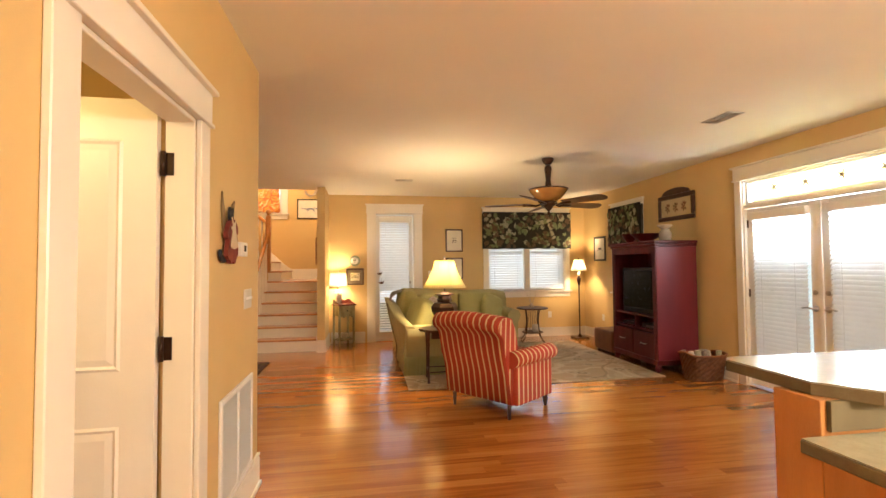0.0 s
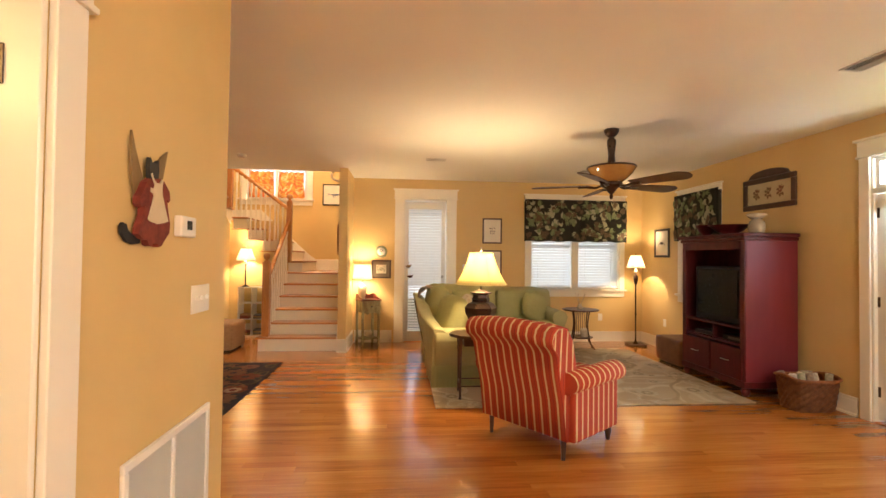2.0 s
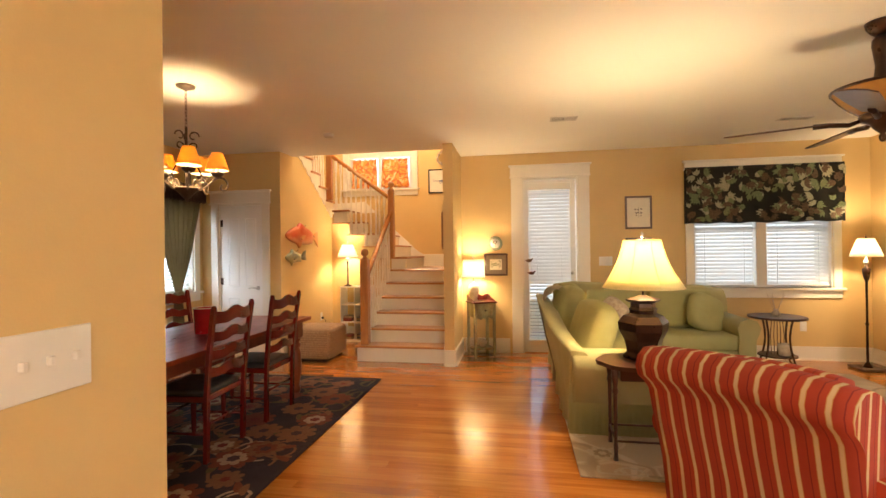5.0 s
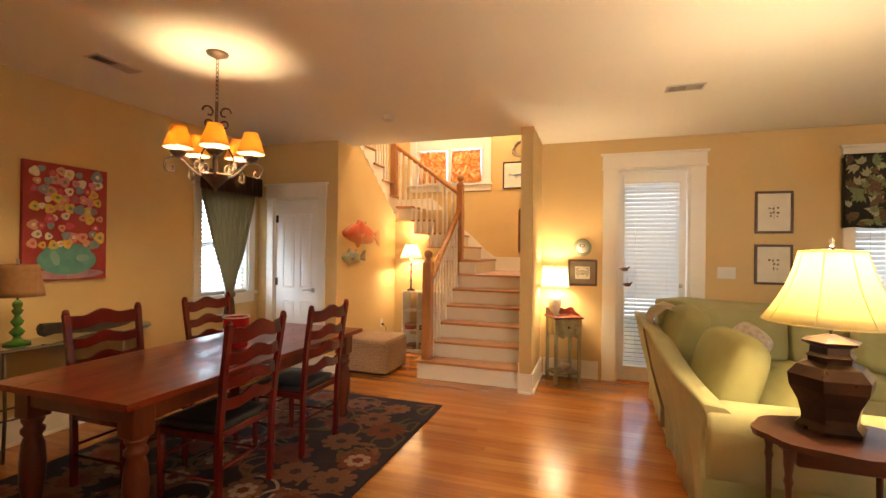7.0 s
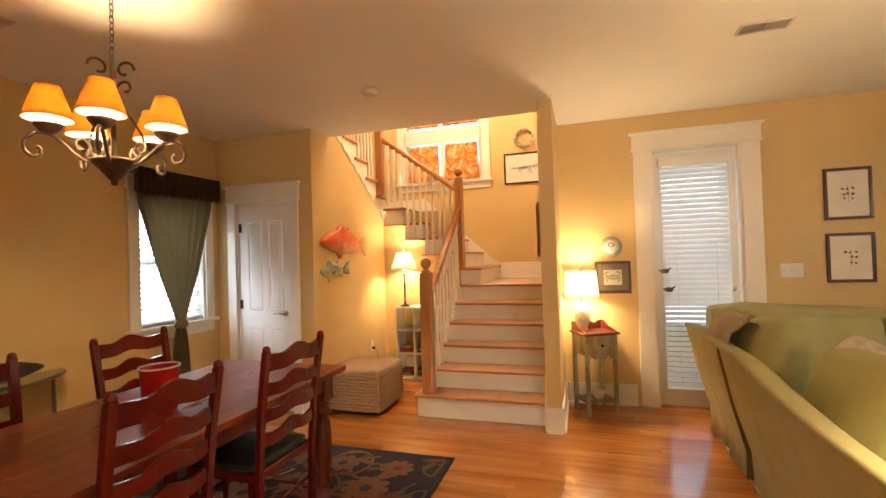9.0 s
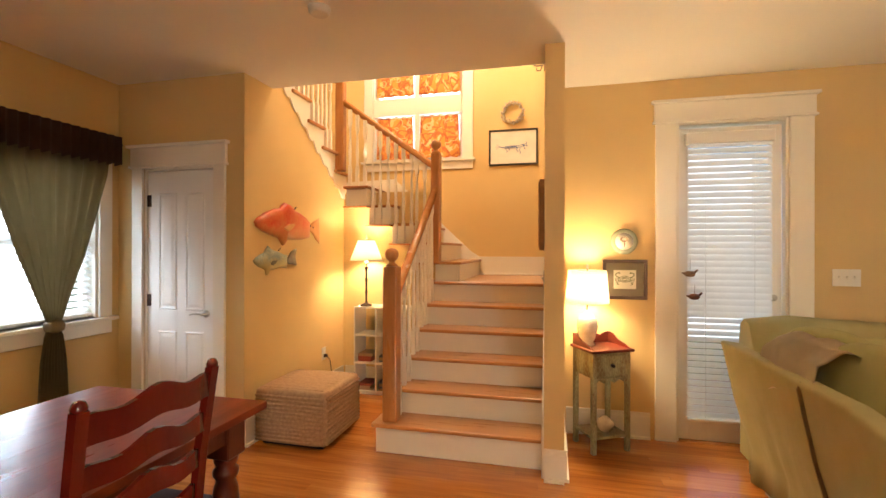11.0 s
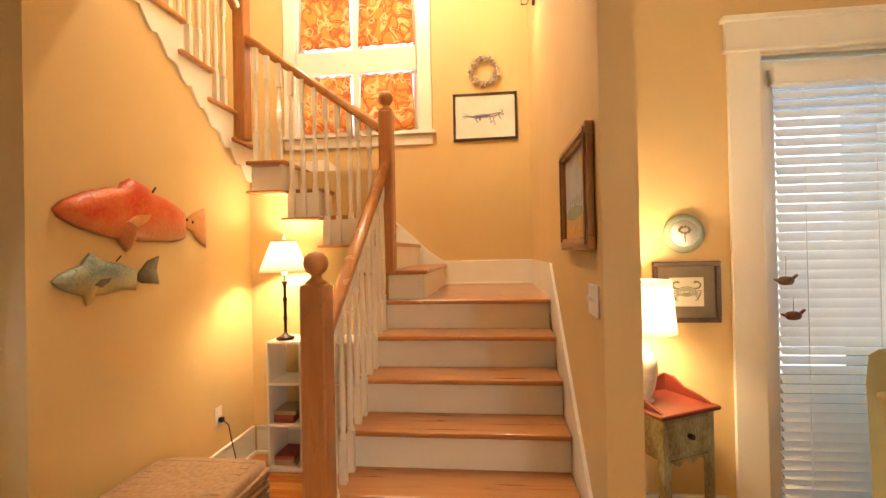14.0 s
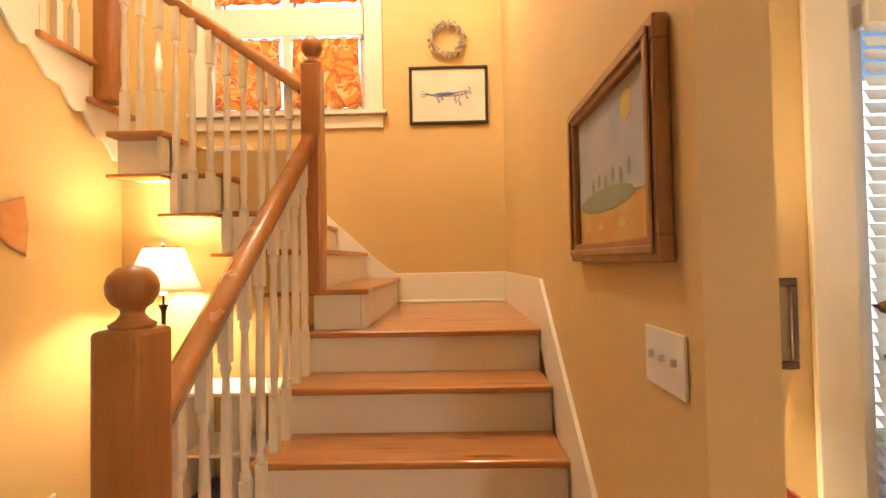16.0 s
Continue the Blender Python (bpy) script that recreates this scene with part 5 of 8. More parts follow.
# wall things of the living room
def picture(name, label, axis, u0, u1, z0, z1, face, out, fw=0.025, frame_m=M_PFRAME, mat_m=M_MATTE, paint=None, matw=0.0, matc=None, depth=0.022):
    root = thing(name, label, "picture")
    f = face + out * 0.002

    def put(pn, a, b, c, d, d0, d1, material, bevel=0.0):
        v0, v1 = sorted((f + out * d0, f + out * d1))
        return part(pn, bx(a, b, v0, v1, c, d, bevel=bevel) if axis == 0 else bx(v0, v1, a, b, c, d, bevel=bevel), material, root)

    for a, b, c, d in ((u0, u1, z0, z0 + fw), (u0, u1, z1 - fw, z1), (u0, u0 + fw, z0 + fw, z1 - fw), (u1 - fw, u1, z0 + fw, z1 - fw)):
        put("frame_side", a, b, c, d, 0, depth, frame_m, 0.004)
    put("mount", u0 + fw, u1 - fw, z0 + fw, z1 - fw, 0, depth * 0.5, matc or mat_m)
    if matw:
        put("print_sheet", u0 + fw + matw, u1 - fw - matw, z0 + fw + matw, z1 - fw - matw, depth * 0.5, depth * 0.5 + 0.002, mat_m)
    if paint:
        bm = B()
        paint(bm)
        uc, zc = (u0 + u1) / 2, (z0 + z1) / 2
        dd = f + out * (depth * 0.5 + 0.003)
        for v in bm.verts:
            a, b = v.co.x, v.co.y
            v.co = (uc + a * (1 if axis == 0 else -1), dd, zc + b) if axis == 0 else (dd, uc - a, zc + b)
        part("drawing", bm, paint_m.get(label, M_INK), root)
    return root


paint_m = {}


def blob(bm, x, y, rx, ry, n=10, rot=0.0, jag=0.0):
    vs = []
    for i in range(n):
        a = 2 * math.pi * i / n
        k = 1 + jag * math.sin(3 * a + x * 40)
        px, py = rx * k * math.cos(a), ry * k * math.sin(a)
        vs.append(bm.verts.new((x + px * math.cos(rot) - py * math.sin(rot), y + px * math.sin(rot) + py * math.cos(rot), 0)))
    bm.faces.new(vs)


def stroke(bm, pts, w=0.003):
    for (x0, y0), (x1, y1) in zip(pts, pts[1:]):
        d = math.hypot(x1 - x0, y1 - y0) or 1
        nx, ny = -(y1 - y0) / d * w, (x1 - x0) / d * w
        bm.faces.new([bm.verts.new(p) for p in ((x0 - nx, y0 - ny, 0), (x1 - nx, y1 - ny, 0), (x1 + nx, y1 + ny, 0), (x0 + nx, y0 + ny, 0))])


def botanical(seed):
    def f(bm):
        r = random.Random(seed)
        for i in (-1, 0, 1):
            for j in (-1, 0, 1):
                if r.random() < 0.85:
                    blob(bm, i * 0.032 + r.uniform(-0.006, 0.006), j * 0.042 + r.uniform(-0.008, 0.008), r.uniform(0.009, 0.015), r.uniform(0.007, 0.013), 7, r.random() * 3, 0.2)
        stroke(bm, [(0, -0.07), (0.003, 0), (0, 0.07)], 0.0015)
    return f


def spray(bm):
    for s in (-1, 1):
        for k in range(4):
            stroke(bm, [(0, -0.005 * k), (s * (0.05 + 0.012 * k), 0.02 - 0.018 * k), (s * (0.07 + 0.01 * k), -0.005 - 0.02 * k)], 0.0022)
    blob(bm, 0, 0, 0.05, 0.02, 12, 0, 0.1)


def crab_lines(bm):
    """A crab in fine strokes: ringed shell, two claws, walking legs."""
    for a, b in ((0.044, 0.026), (0.032, 0.017), (0.018, 0.009)):
        ring = [(a * math.cos(k * 0.3927), b * math.sin(k * 0.3927) * (1.0 if k < 8 else 0.8)) for k in range(17)]
        stroke(bm, ring, 0.0022)
    for s in (-1, 1):
        stroke(bm, [(s * 0.036, 0.014), (s * 0.062, 0.022), (s * 0.068, 0.04), (s * 0.052, 0.052), (s * 0.034, 0.046)], 0.0036)
        stroke(bm, [(s * 0.052, 0.052), (s * 0.036, 0.055)], 0.002)
        for k in range(4):
            stroke(bm, [(s * 0.038, 0.004 - 0.007 * k), (s * (0.070 - 0.004 * k), 0.006 - 0.014 * k), (s * (0.064 - 0.008 * k), -0.018 - 0.009 * k)], 0.002)


def wide_lines(bm):
    """A many-legged sea creature in thin blue strokes."""
    back = [(-0.16, 0.012), (-0.12, 0.002), (-0.08, 0.012), (-0.02, 0.018), (0.04, 0.014), (0.09, 0.022), (0.13, 0.03)]
    belly = [(-0.15, 0.004), (-0.08, -0.012), (-0.02, -0.010), (0.04, -0.008), (0.10, 0.0), (0.13, 0.012)]
    stroke(bm, back, 0.0035)
    stroke(bm, belly, 0.0028)
    for k in range(8):
        x = -0.10 + 0.028 * k
        stroke(bm, [(x, 0.012), (x + 0.006, -0.008)], 0.0022)
    blob(bm, -0.02, 0.004, 0.075, 0.008, 12, 0.04, 0.1)
    for k, (x, y) in enumerate(((-0.19, 0.03), (-0.20, 0.008), (-0.19, -0.012))):
        stroke(bm, [(-0.15, 0.008), (x, y), (x - 0.012, y + 0.006)], 0.002)
    for x, l in ((-0.07, 0.05), (-0.04, 0.03), (0.06, 0.055), (0.09, 0.075)):
        stroke(bm, [(x, -0.006), (x - 0.018, -l * 0.5), (x + 0.004, -l), (x - 0.012, -l - 0.006)], 0.0032)
    for x, y in ((0.165, 0.045), (0.175, 0.012), (0.15, -0.03)):
        stroke(bm, [(0.12, 0.016), (x - 0.01, y * 0.7), (x, y), (x - 0.018, y + 0.012)], 0.0032)


picture("framed_print", "dark-framed botanical print above its twin beside the window", 0, 1.525, 1.862, 1.673, 2.109, YB, -1, paint=botanical(1))
picture("framed_print", "dark-framed botanical print below its twin beside the window", 0, 1.525, 1.862, 1.145, 1.56, YB, -1, paint=botanical(2))
picture("framed_print", "small black-framed print on the wall by the floor lamp", 1, 7.58, 8.0, 1.47, 1.93, XR, -1, 0.035, M_BLKFR, paint=spray)
paint_m["dark-framed crab print with a grey mount above the green stand"] = mat("green_ink", (0.15, 0.18, 0.08), None, 10, 0.7)
picture("framed_print", "dark-framed crab print with a grey mount above the green stand", 0, -0.345, -0.02, 1.065, 1.372, YB, -1, 0.026, M_PFRAME, paint=crab_lines, matw=0.055, matc=mat("taupe_mount", (0.20, 0.16, 0.115), None, 10, 0.8))
paint_m["black-framed line drawing under the shell wreath on the stair wall"] = M_BLUEINK
picture("framed_print", "black-framed line drawing under the shell wreath on the stair wall", 0, -1.482, -0.893, 2.468, 2.905, YL, -1, 0.022, M_BLKFR, paint=wide_lines)


def arched_frame():
    root = thing("arched_picture", "dark arched frame with three botanical studies above the armoire", "picture")
    y0, y1, z0, z1 = 5.25, 6.0, 2.03, 2.40
    xw = XR - 0.003
    for a, b, c, d in ((y0, y1, z0, z0 + 0.06), (y0, y0 + 0.06, z0 + 0.061, z1 - 0.061), (y1 - 0.06, y1, z0 + 0.061, z1 - 0.061), (y0, y1, z1 - 0.06, z1)):
        part("frame_side", bx(xw - 0.035, xw, a, b, c, d, bevel=0.008), M_PFRAME, root)
    pts = [(y0 + 0.08, z1 + 0.001)] + [(5.625 - 0.27 * math.cos(math.pi * k / 12), z1 + 0.02 + 0.07 * math.sin(math.pi * k / 12)) for k in range(13)] + [(y1 - 0.08, z1 + 0.001)]
    part("arched_crest", prism(B(), pts, 0, xw - 0.03, xw), M_PFRAME, root)
    part("mount", bx(xw - 0.015, xw - 0.001, y0 + 0.061, y1 - 0.061, z0 + 0.061, z1 - 0.061), mat("aged_paper", (0.55, 0.48, 0.30), (0.48, 0.40, 0.24), 6, 0.7), root)
    ink = mat("olive_ink", (0.16, 0.13, 0.06), (0.22, 0.08, 0.05), 14, 0.7)
    for i in (-1, 0, 1):
        bm = B()
        stroke(bm, [(i * 0.17 - 0.012, -0.075), (i * 0.17, -0.02), (i * 0.17 + 0.014, 0.07)], 0.003)
        for k in range(7):
            a = k * 0.9
            blob(bm, i * 0.17 + 0.04 * math.cos(a) * (k > 0), 0.045 * math.sin(a) * (k > 0), 0.024, 0.016, 8, a, 0.2)
        for v in bm.verts:
            v.co = (xw - 0.017, 5.625 - v.co.x, 2.215 + v.co.y)
        part("botanical_study", bm, ink, root)


arched_frame()


M_LEAF1, M_LEAF2, M_LEAF3 = mat("leaf_pale", (0.42, 0.40, 0.28), (0.26, 0.26, 0.16), 60, 0.85), mat("leaf_green", (0.20, 0.24, 0.12), (0.12, 0.15, 0.07), 60, 0.85), mat("leaf_brown", (0.16, 0.11, 0.065), (0.07, 0.04, 0.028), 60, 0.85)


def valance(axis, u0, u1, face, out, z0, z1, label, material=M_LEAFY):
    bm = B()
    n = 60
    rows = []
    for j, z in enumerate((z1, z1 - 0.05, (z0 + z1) / 2, z0 + 0.03, z0)):
        row = []
        for i in range(n + 1):
            u = u0 + (u1 - u0) * i / n
            d = 0.075 + (0.006 * math.sin(i * 0.9) + 0.004 * math.sin(i * 2.3)) * j / 3
            zz = z + (0.006 * math.sin(i * 0.55) if j == 4 else 0)
            v = face + out * d
            row.append(bm.verts.new((u, v, zz) if axis == 0 else (v, u, zz)))
        rows.append(row)
    for a, b in zip(rows, rows[1:]):
        for i in range(n):
            f = bm.faces.new((a[i], a[i + 1], b[i + 1], b[i]))
            f.smooth = True
    bmesh.ops.solidify(bm, geom=bm.faces[:], thickness=0.004)
    root = thing("valance", label, "valance")
    part("cloth", bm, material, root)
    r = random.Random(int(u0 * 10))
    pr = [B(), B(), B()]
    for i in range(int((u1 - u0) * 105)):
        uc, zc, an = r.uniform(u0 + 0.02, u1 - 0.02), r.uniform(z0 + 0.03, z1 - 0.02), r.random() * 6.28
        bm = pr[i % 3]
        for k in range(r.choice((3, 4, 5))):
            t = an + (k - 2) * 0.42
            l, wd = r.uniform(0.055, 0.105), r.uniform(0.014, 0.025)
            pts_ = [(0, 0), (l * 0.5, wd), (l, 0.004), (l * 1.12, 0), (l * 0.55, -wd)]
            pp = [(min(max(uc + x * math.cos(t) - y * math.sin(t), u0 + 0.003), u1 - 0.003), min(max(zc + x * math.sin(t) + y * math.cos(t), z0 + 0.012), z1 - 0.003)) for x, y in pts_]
            if len(set(pp)) < 5:
                continue
            d = face + out * (0.0955 + 0.0003 * (i % 3) + 0.0001 * k)
            bm.faces.new([bm.verts.new((u, d, z) if axis == 0 else (d, u, z)) for u, z in pp])
    for bm, m_ in zip(pr, (M_LEAF1, M_LEAF2, M_LEAF3)):
        part("printed_leaves", bm, m_, root, kind="stuff")
    v0, v1 = sorted((face + out * 0.03, face + out * 0.07))
    part("rod_board", bx(u0, u1, v0, v1, z1 - 0.03, z1 - 0.002) if axis == 0 else bx(v0, v1, u0, u1, z1 - 0.03, z1 - 0.002), M_TRIM, root)
    for e in (u0, u1):
        a, b = (e, e + 0.004) if e == u0 else (e - 0.004, e)
        w0, w1 = sorted((face + out * 0.03, face + out * 0.073))
        part("return_flap", bx(a, b, w0, w1, z0, z1 - 0.031) if axis == 0 else bx(w0, w1, a, b, z0, z1 - 0.031), material, root)


valance(0, 2.25, 4.06, YB, -1, 1.725, 2.445, "dark leaf-print valance across the double window")
valance(1, 6.38, 7.36, XR, -1, 1.72, 2.40, "dark leaf-print valance over the side window")


def floor_lamp():
    root = thing("floor_lamp", "dark turned floor lamp with a lit white shade in the corner", "lamp", pose(4.05, 8.02, 0))
    part("lamp_base", bx(-0.13, 0.13, -0.13, 0.13, 0.001, 0.03, bevel=0.01, seg=2), M_IRON, root)
    part("pole", lathe(B(), [(0.05, 0.03), (0.03, 0.06), (0.012, 0.09), (0.011, 0.5), (0.02, 0.52), (0.011, 0.54), (0.012, 1.0), (0.026, 1.04), (0.036, 1.10), (0.040, 1.15), (0.02, 1.165), (0.016, 1.20)], n=16), M_BRONZE, root)
    part("pole_collar", lathe(B(), [(0.018, 1.20), (0.032, 1.225), (0.02, 1.25), (0.009, 1.26), (0.009, 1.42)], n=14), M_CERAM, root)
    part("shade", cone_shade(B(), 0.15, 1.29, 0.075, 1.50, 0, 0, 24, flare=-0.04), M_SHADEW, root)
    part("finial", lathe(B(), [(0.012, 1.50), (0.006, 1.52), (0, 1.54)], n=10), M_BRONZE, root)


floor_lamp()


def accent_table():
    root = thing("accent_table", "small round dark wood table with curved legs by the window", "side table", pose(3.04, 7.86, 0))
    part("tabletop", lathe(B(), [(0.27, 0.60), (0.285, 0.605), (0.285, 0.622), (0.27, 0.626)], n=32), M_WALNUT, root)
    part("lower_shelf", lathe(B(), [(0.19, 0.17), (0.195, 0.175), (0.19, 0.185)], n=28), M_WALNUT, root)
    for k in range(4):
        a = 0.5 + k * math.pi / 2
        pts = []
        for i in range(9):
            u = i / 8
            r = 0.23 - 0.09 * math.sin(math.pi * u * 0.8) + (0.05 if u < 0.1 else 0)
            pts.append((r * math.cos(a), r * math.sin(a), 0.015 + 0.59 * u))
        part("leg", tube(B(), pts, 0.011, 8), M_WALNUT, root)
    bm = B()
    for k in range(5):
        x = -0.06 + 0.03 * k
        tube(bm, [(x, 0, 0.185), (x * 1.2, 0, 0.40), (x * 0.9, 0, 0.60)], 0.004, 6)
    part("spindle", bm, M_WALNUT, root)


accent_table()
solo("small_pot", lathe(B(), [(0.05, 0), (0.062, 0.01), (0.068, 0.13), (0.06, 0.135), (0.05, 0.02), (0.0, 0.02)], n=18), M_CERAM, "small pale pot on the lower shelf of the round table", "pot", pose(3.08, 7.80, 0.186))
tw_ = B()
rr = random.Random(3)
for k in range(7):
    a = rr.random() * 6.28
    tube(tw_, [(0, 0, 0.02), (0.04 * math.cos(a), 0.04 * math.sin(a), 0.12), (0.09 * math.cos(a), 0.09 * math.sin(a), 0.2 + 0.08 * rr.random())], 0.0025, 5)
lathe(tw_, [(0.03, 0), (0.045, 0.03), (0.02, 0.07), (0.022, 0.08), (0.0, 0.081)], n=14)
solo("twig_vase", tw_, mat("bleached_twig", (0.5, 0.42, 0.32), None, 10, 0.7), "pale coral-like twigs in a small vase on the round table", "vase", pose(3.02, 7.84, 0.627))


def ottoman(x0, x1, y0, y1, h, material, label, stitched=False):
    root = thing("ottoman", label, "ottoman", pose((x0 + x1) / 2, (y0 + y1) / 2, 0))
    w, d = x1 - x0, y1 - y0
    bm = cushion(B(), w, d, h - 0.02, Matrix.Translation((0, 0, h / 2 + 0.012)), 0.45, 14, 7)
    part("cover", bm, material, root)
    if stitched:
        for k in range(12):
            z = 0.05 + k * (h - 0.07) / 12
            for p, q in (((-w / 2, -d / 2), (w / 2, -d / 2)), ((w / 2, -d / 2), (w / 2, d / 2))):
                s = 0.93
                part("cord", tube(B(), [(p[0] * s * (1.06 if p[0] * q[0] > 0 else 1), p[1] * s * (1.06 if p[1] * q[1] > 0 else 1), z), (q[0] * s * (1.06 if p[0] * q[0] > 0 else 1), q[1] * s * (1.06 if p[1] * q[1] > 0 else 1), z)], 0.011, 6), material, root)
        for k in range(9):
            y = -d / 2 + 0.06 + k * (d - 0.12) / 8
            part("cord", tube(B(), [(-w / 2 + 0.05, y, h - 0.008), (w / 2 - 0.05, y, h - 0.008)], 0.011, 6), material, root)
    part("base_frame", bx(-w / 2 + 0.05, w / 2 - 0.05, -d / 2 + 0.05, d / 2 - 0.05, 0.001, 0.03), M_DARK, root)


ottoman(-2.88, -2.29, 7.62, 8.22, 0.42, M_TAN, "tan cord-covered square ottoman beside the stairs", True)
ottoman(3.80, 4.30, 6.42, 7.02, 0.36, M_BROWN, "brown leather cube ottoman behind the armoire")


def basket():
    root = thing("wicker_basket", "brown wicker basket full of rolled magazines beside the armoire", "basket", pose(4.10, 4.86, 0))
    bm = B()
    n, lv = 40, 10
    for s in (0,):
        rings = []
        for j in range(lv + 1):
            u = j / lv
            rings.append([])
            for i in range(n):
                a = 2 * math.pi * i / n
                k = (abs(math.cos(a)) ** 5 + abs(math.sin(a)) ** 5) ** (-0.2)
                w = 0.004 * (1 if (i + j) % 2 else -1)
                rings[-1].append(bm.verts.new(((0.20 + 0.035 * u + w) * k * math.cos(a), (0.135 + 0.03 * u + w) * k * math.sin(a), 0.004 + 0.29 * u + 0.03 * u * math.cos(a) ** 4)))
        for a_, b_ in zip(rings, rings[1:]):
            for i in range(n):
                bm.faces.new((a_[i], a_[(i + 1) % n], b_[(i + 1) % n], b_[i]))
        bm.faces.new(rings[0][::-1])
    bmesh.ops.solidify(bm, geom=bm.faces[:], thickness=0.012)
    part("woven_body", bm, M_WICKER, root)
    bm = B()
    pts = []
    for i in range(n + 1):
        a = 2 * math.pi * i / n
        k = (abs(math.cos(a)) ** 5 + abs(math.sin(a)) ** 5) ** (-0.2)
        pts.append((0.238 * k * math.cos(a), 0.168 * k * math.sin(a), 0.30 + 0.03 * math.cos(a) ** 4))
    tube(bm, pts, 0.014, 8)
    part("rim", bm, M_WICKER, root)


basket()
r_ = random.Random(9)
cols = [mat("paper_pale", (0.55, 0.50, 0.42), (0.30, 0.25, 0.2), 30, 0.5), mat("paper_green", (0.20, 0.24, 0.14), (0.4, 0.36, 0.26), 30, 0.5), mat("paper_dark", (0.12, 0.09, 0.07), (0.34, 0.25, 0.18), 30, 0.5)]
for k in range(9):
    x, y = 3.95 + 0.30 * (k % 5) / 4 + r_.uniform(-0.01, 0.01), 4.80 + 0.11 * (k // 5)
    bm = tube(B(), [(0, 0, 0.0), (0, 0, 0.25)], 0.032, 12)
    solo("rolled_magazine", bm, cols[k % 3], "rolled magazine standing in the wicker basket", "magazine", pose(x, y, 0.10, r_.uniform(-14, 14), r_.uniform(-14, 14), 0), "magazines in the basket")


def ceiling_fan():
    root = thing("ceiling_fan", "bronze ceiling fan with amber glass bowl and dark wood blades", "ceiling fan", pose(2.265, 5.17, 0))
    part("canopy", lathe(B(), [(0.03, 2.66), (0.05, 2.68), (0.07, 2.71), (0.075, 2.739)], n=20), M_BRONZE, root)
    part("downrod", lathe(B(), [(0.045, 2.37), (0.038, 2.40), (0.03, 2.48), (0.045, 2.60), (0.042, 2.635), (0.02, 2.66)], n=14), M_BRONZE, root)
    part("amber_bowl", lathe(B(), [(0.10, 2.20), (0.15, 2.235), (0.20, 2.29), (0.232, 2.335), (0.235, 2.35), (0.225, 2.345), (0.05, 2.365), (0.0, 2.366)], n=28), mat("amber_glass", (0.42, 0.22, 0.06), (0.30, 0.14, 0.04), 7, 0.25, coat=0.6, spec=0.6), root)
    part("bowl_rim", lathe(B(), [(0.228, 2.34), (0.242, 2.345), (0.242, 2.358), (0.228, 2.362)], n=28), M_BRONZE, root)
    part("motor_housing", lathe(B(), [(0.0, 2.03), (0.012, 2.035), (0.02, 2.06), (0.012, 2.08), (0.04, 2.11), (0.06, 2.14), (0.10, 2.16), (0.11, 2.19), (0.09, 2.205)], n=24), M_BRONZE, root)
    for k in range(5):
        a = radians(11.7 + 72 * k)
        bl = part("blade", B(), M_WALNUT, root)
        bm = B()
        n = 10
        up, dn = [], []
        for i in range(n + 1):
            u = i / n
            w = 0.055 + 0.03 * math.sin(math.pi * min(u * 1.1, 1) * 0.5) if u < 0.93 else 0.055
            up.append((0.22 + 0.555 * u, w))
        loop = up + [(0.795, 0.02), (0.795, -0.02)] + [(x, -w) for x, w in reversed(up)]
        lo = [bm.verts.new((x, y, 2.168 - y * 0.24)) for x, y in loop]
        hi = [bm.verts.new((x, y, 2.176 - y * 0.24)) for x, y in loop]
        bm.faces.new(lo[::-1])
        bm.faces.new(hi)
        for i in range(len(loop)):
            j = (i + 1) % len(loop)
            bm.faces.new((lo[i], lo[j], hi[j], hi[i]))
        bmesh.ops.rotate(bm, cent=(0, 0, 0), matrix=Matrix.Rotation(a, 3, "Z"), verts=bm.verts[:])
        bm.to_mesh(bl.data)
        bm.free()
        bm = tube(B(), [(0.09 * math.cos(a), 0.09 * math.sin(a), 2.17), (0.15 * math.cos(a), 0.15 * math.sin(a), 2.150), (0.24 * math.cos(a), 0.24 * math.sin(a), 2.164), (0.32 * math.cos(a), 0.32 * math.sin(a), 2.166)], 0.012, 8, 0.018)
        part("blade_bracket", bm, M_BRONZE, root)


ceiling_fan()


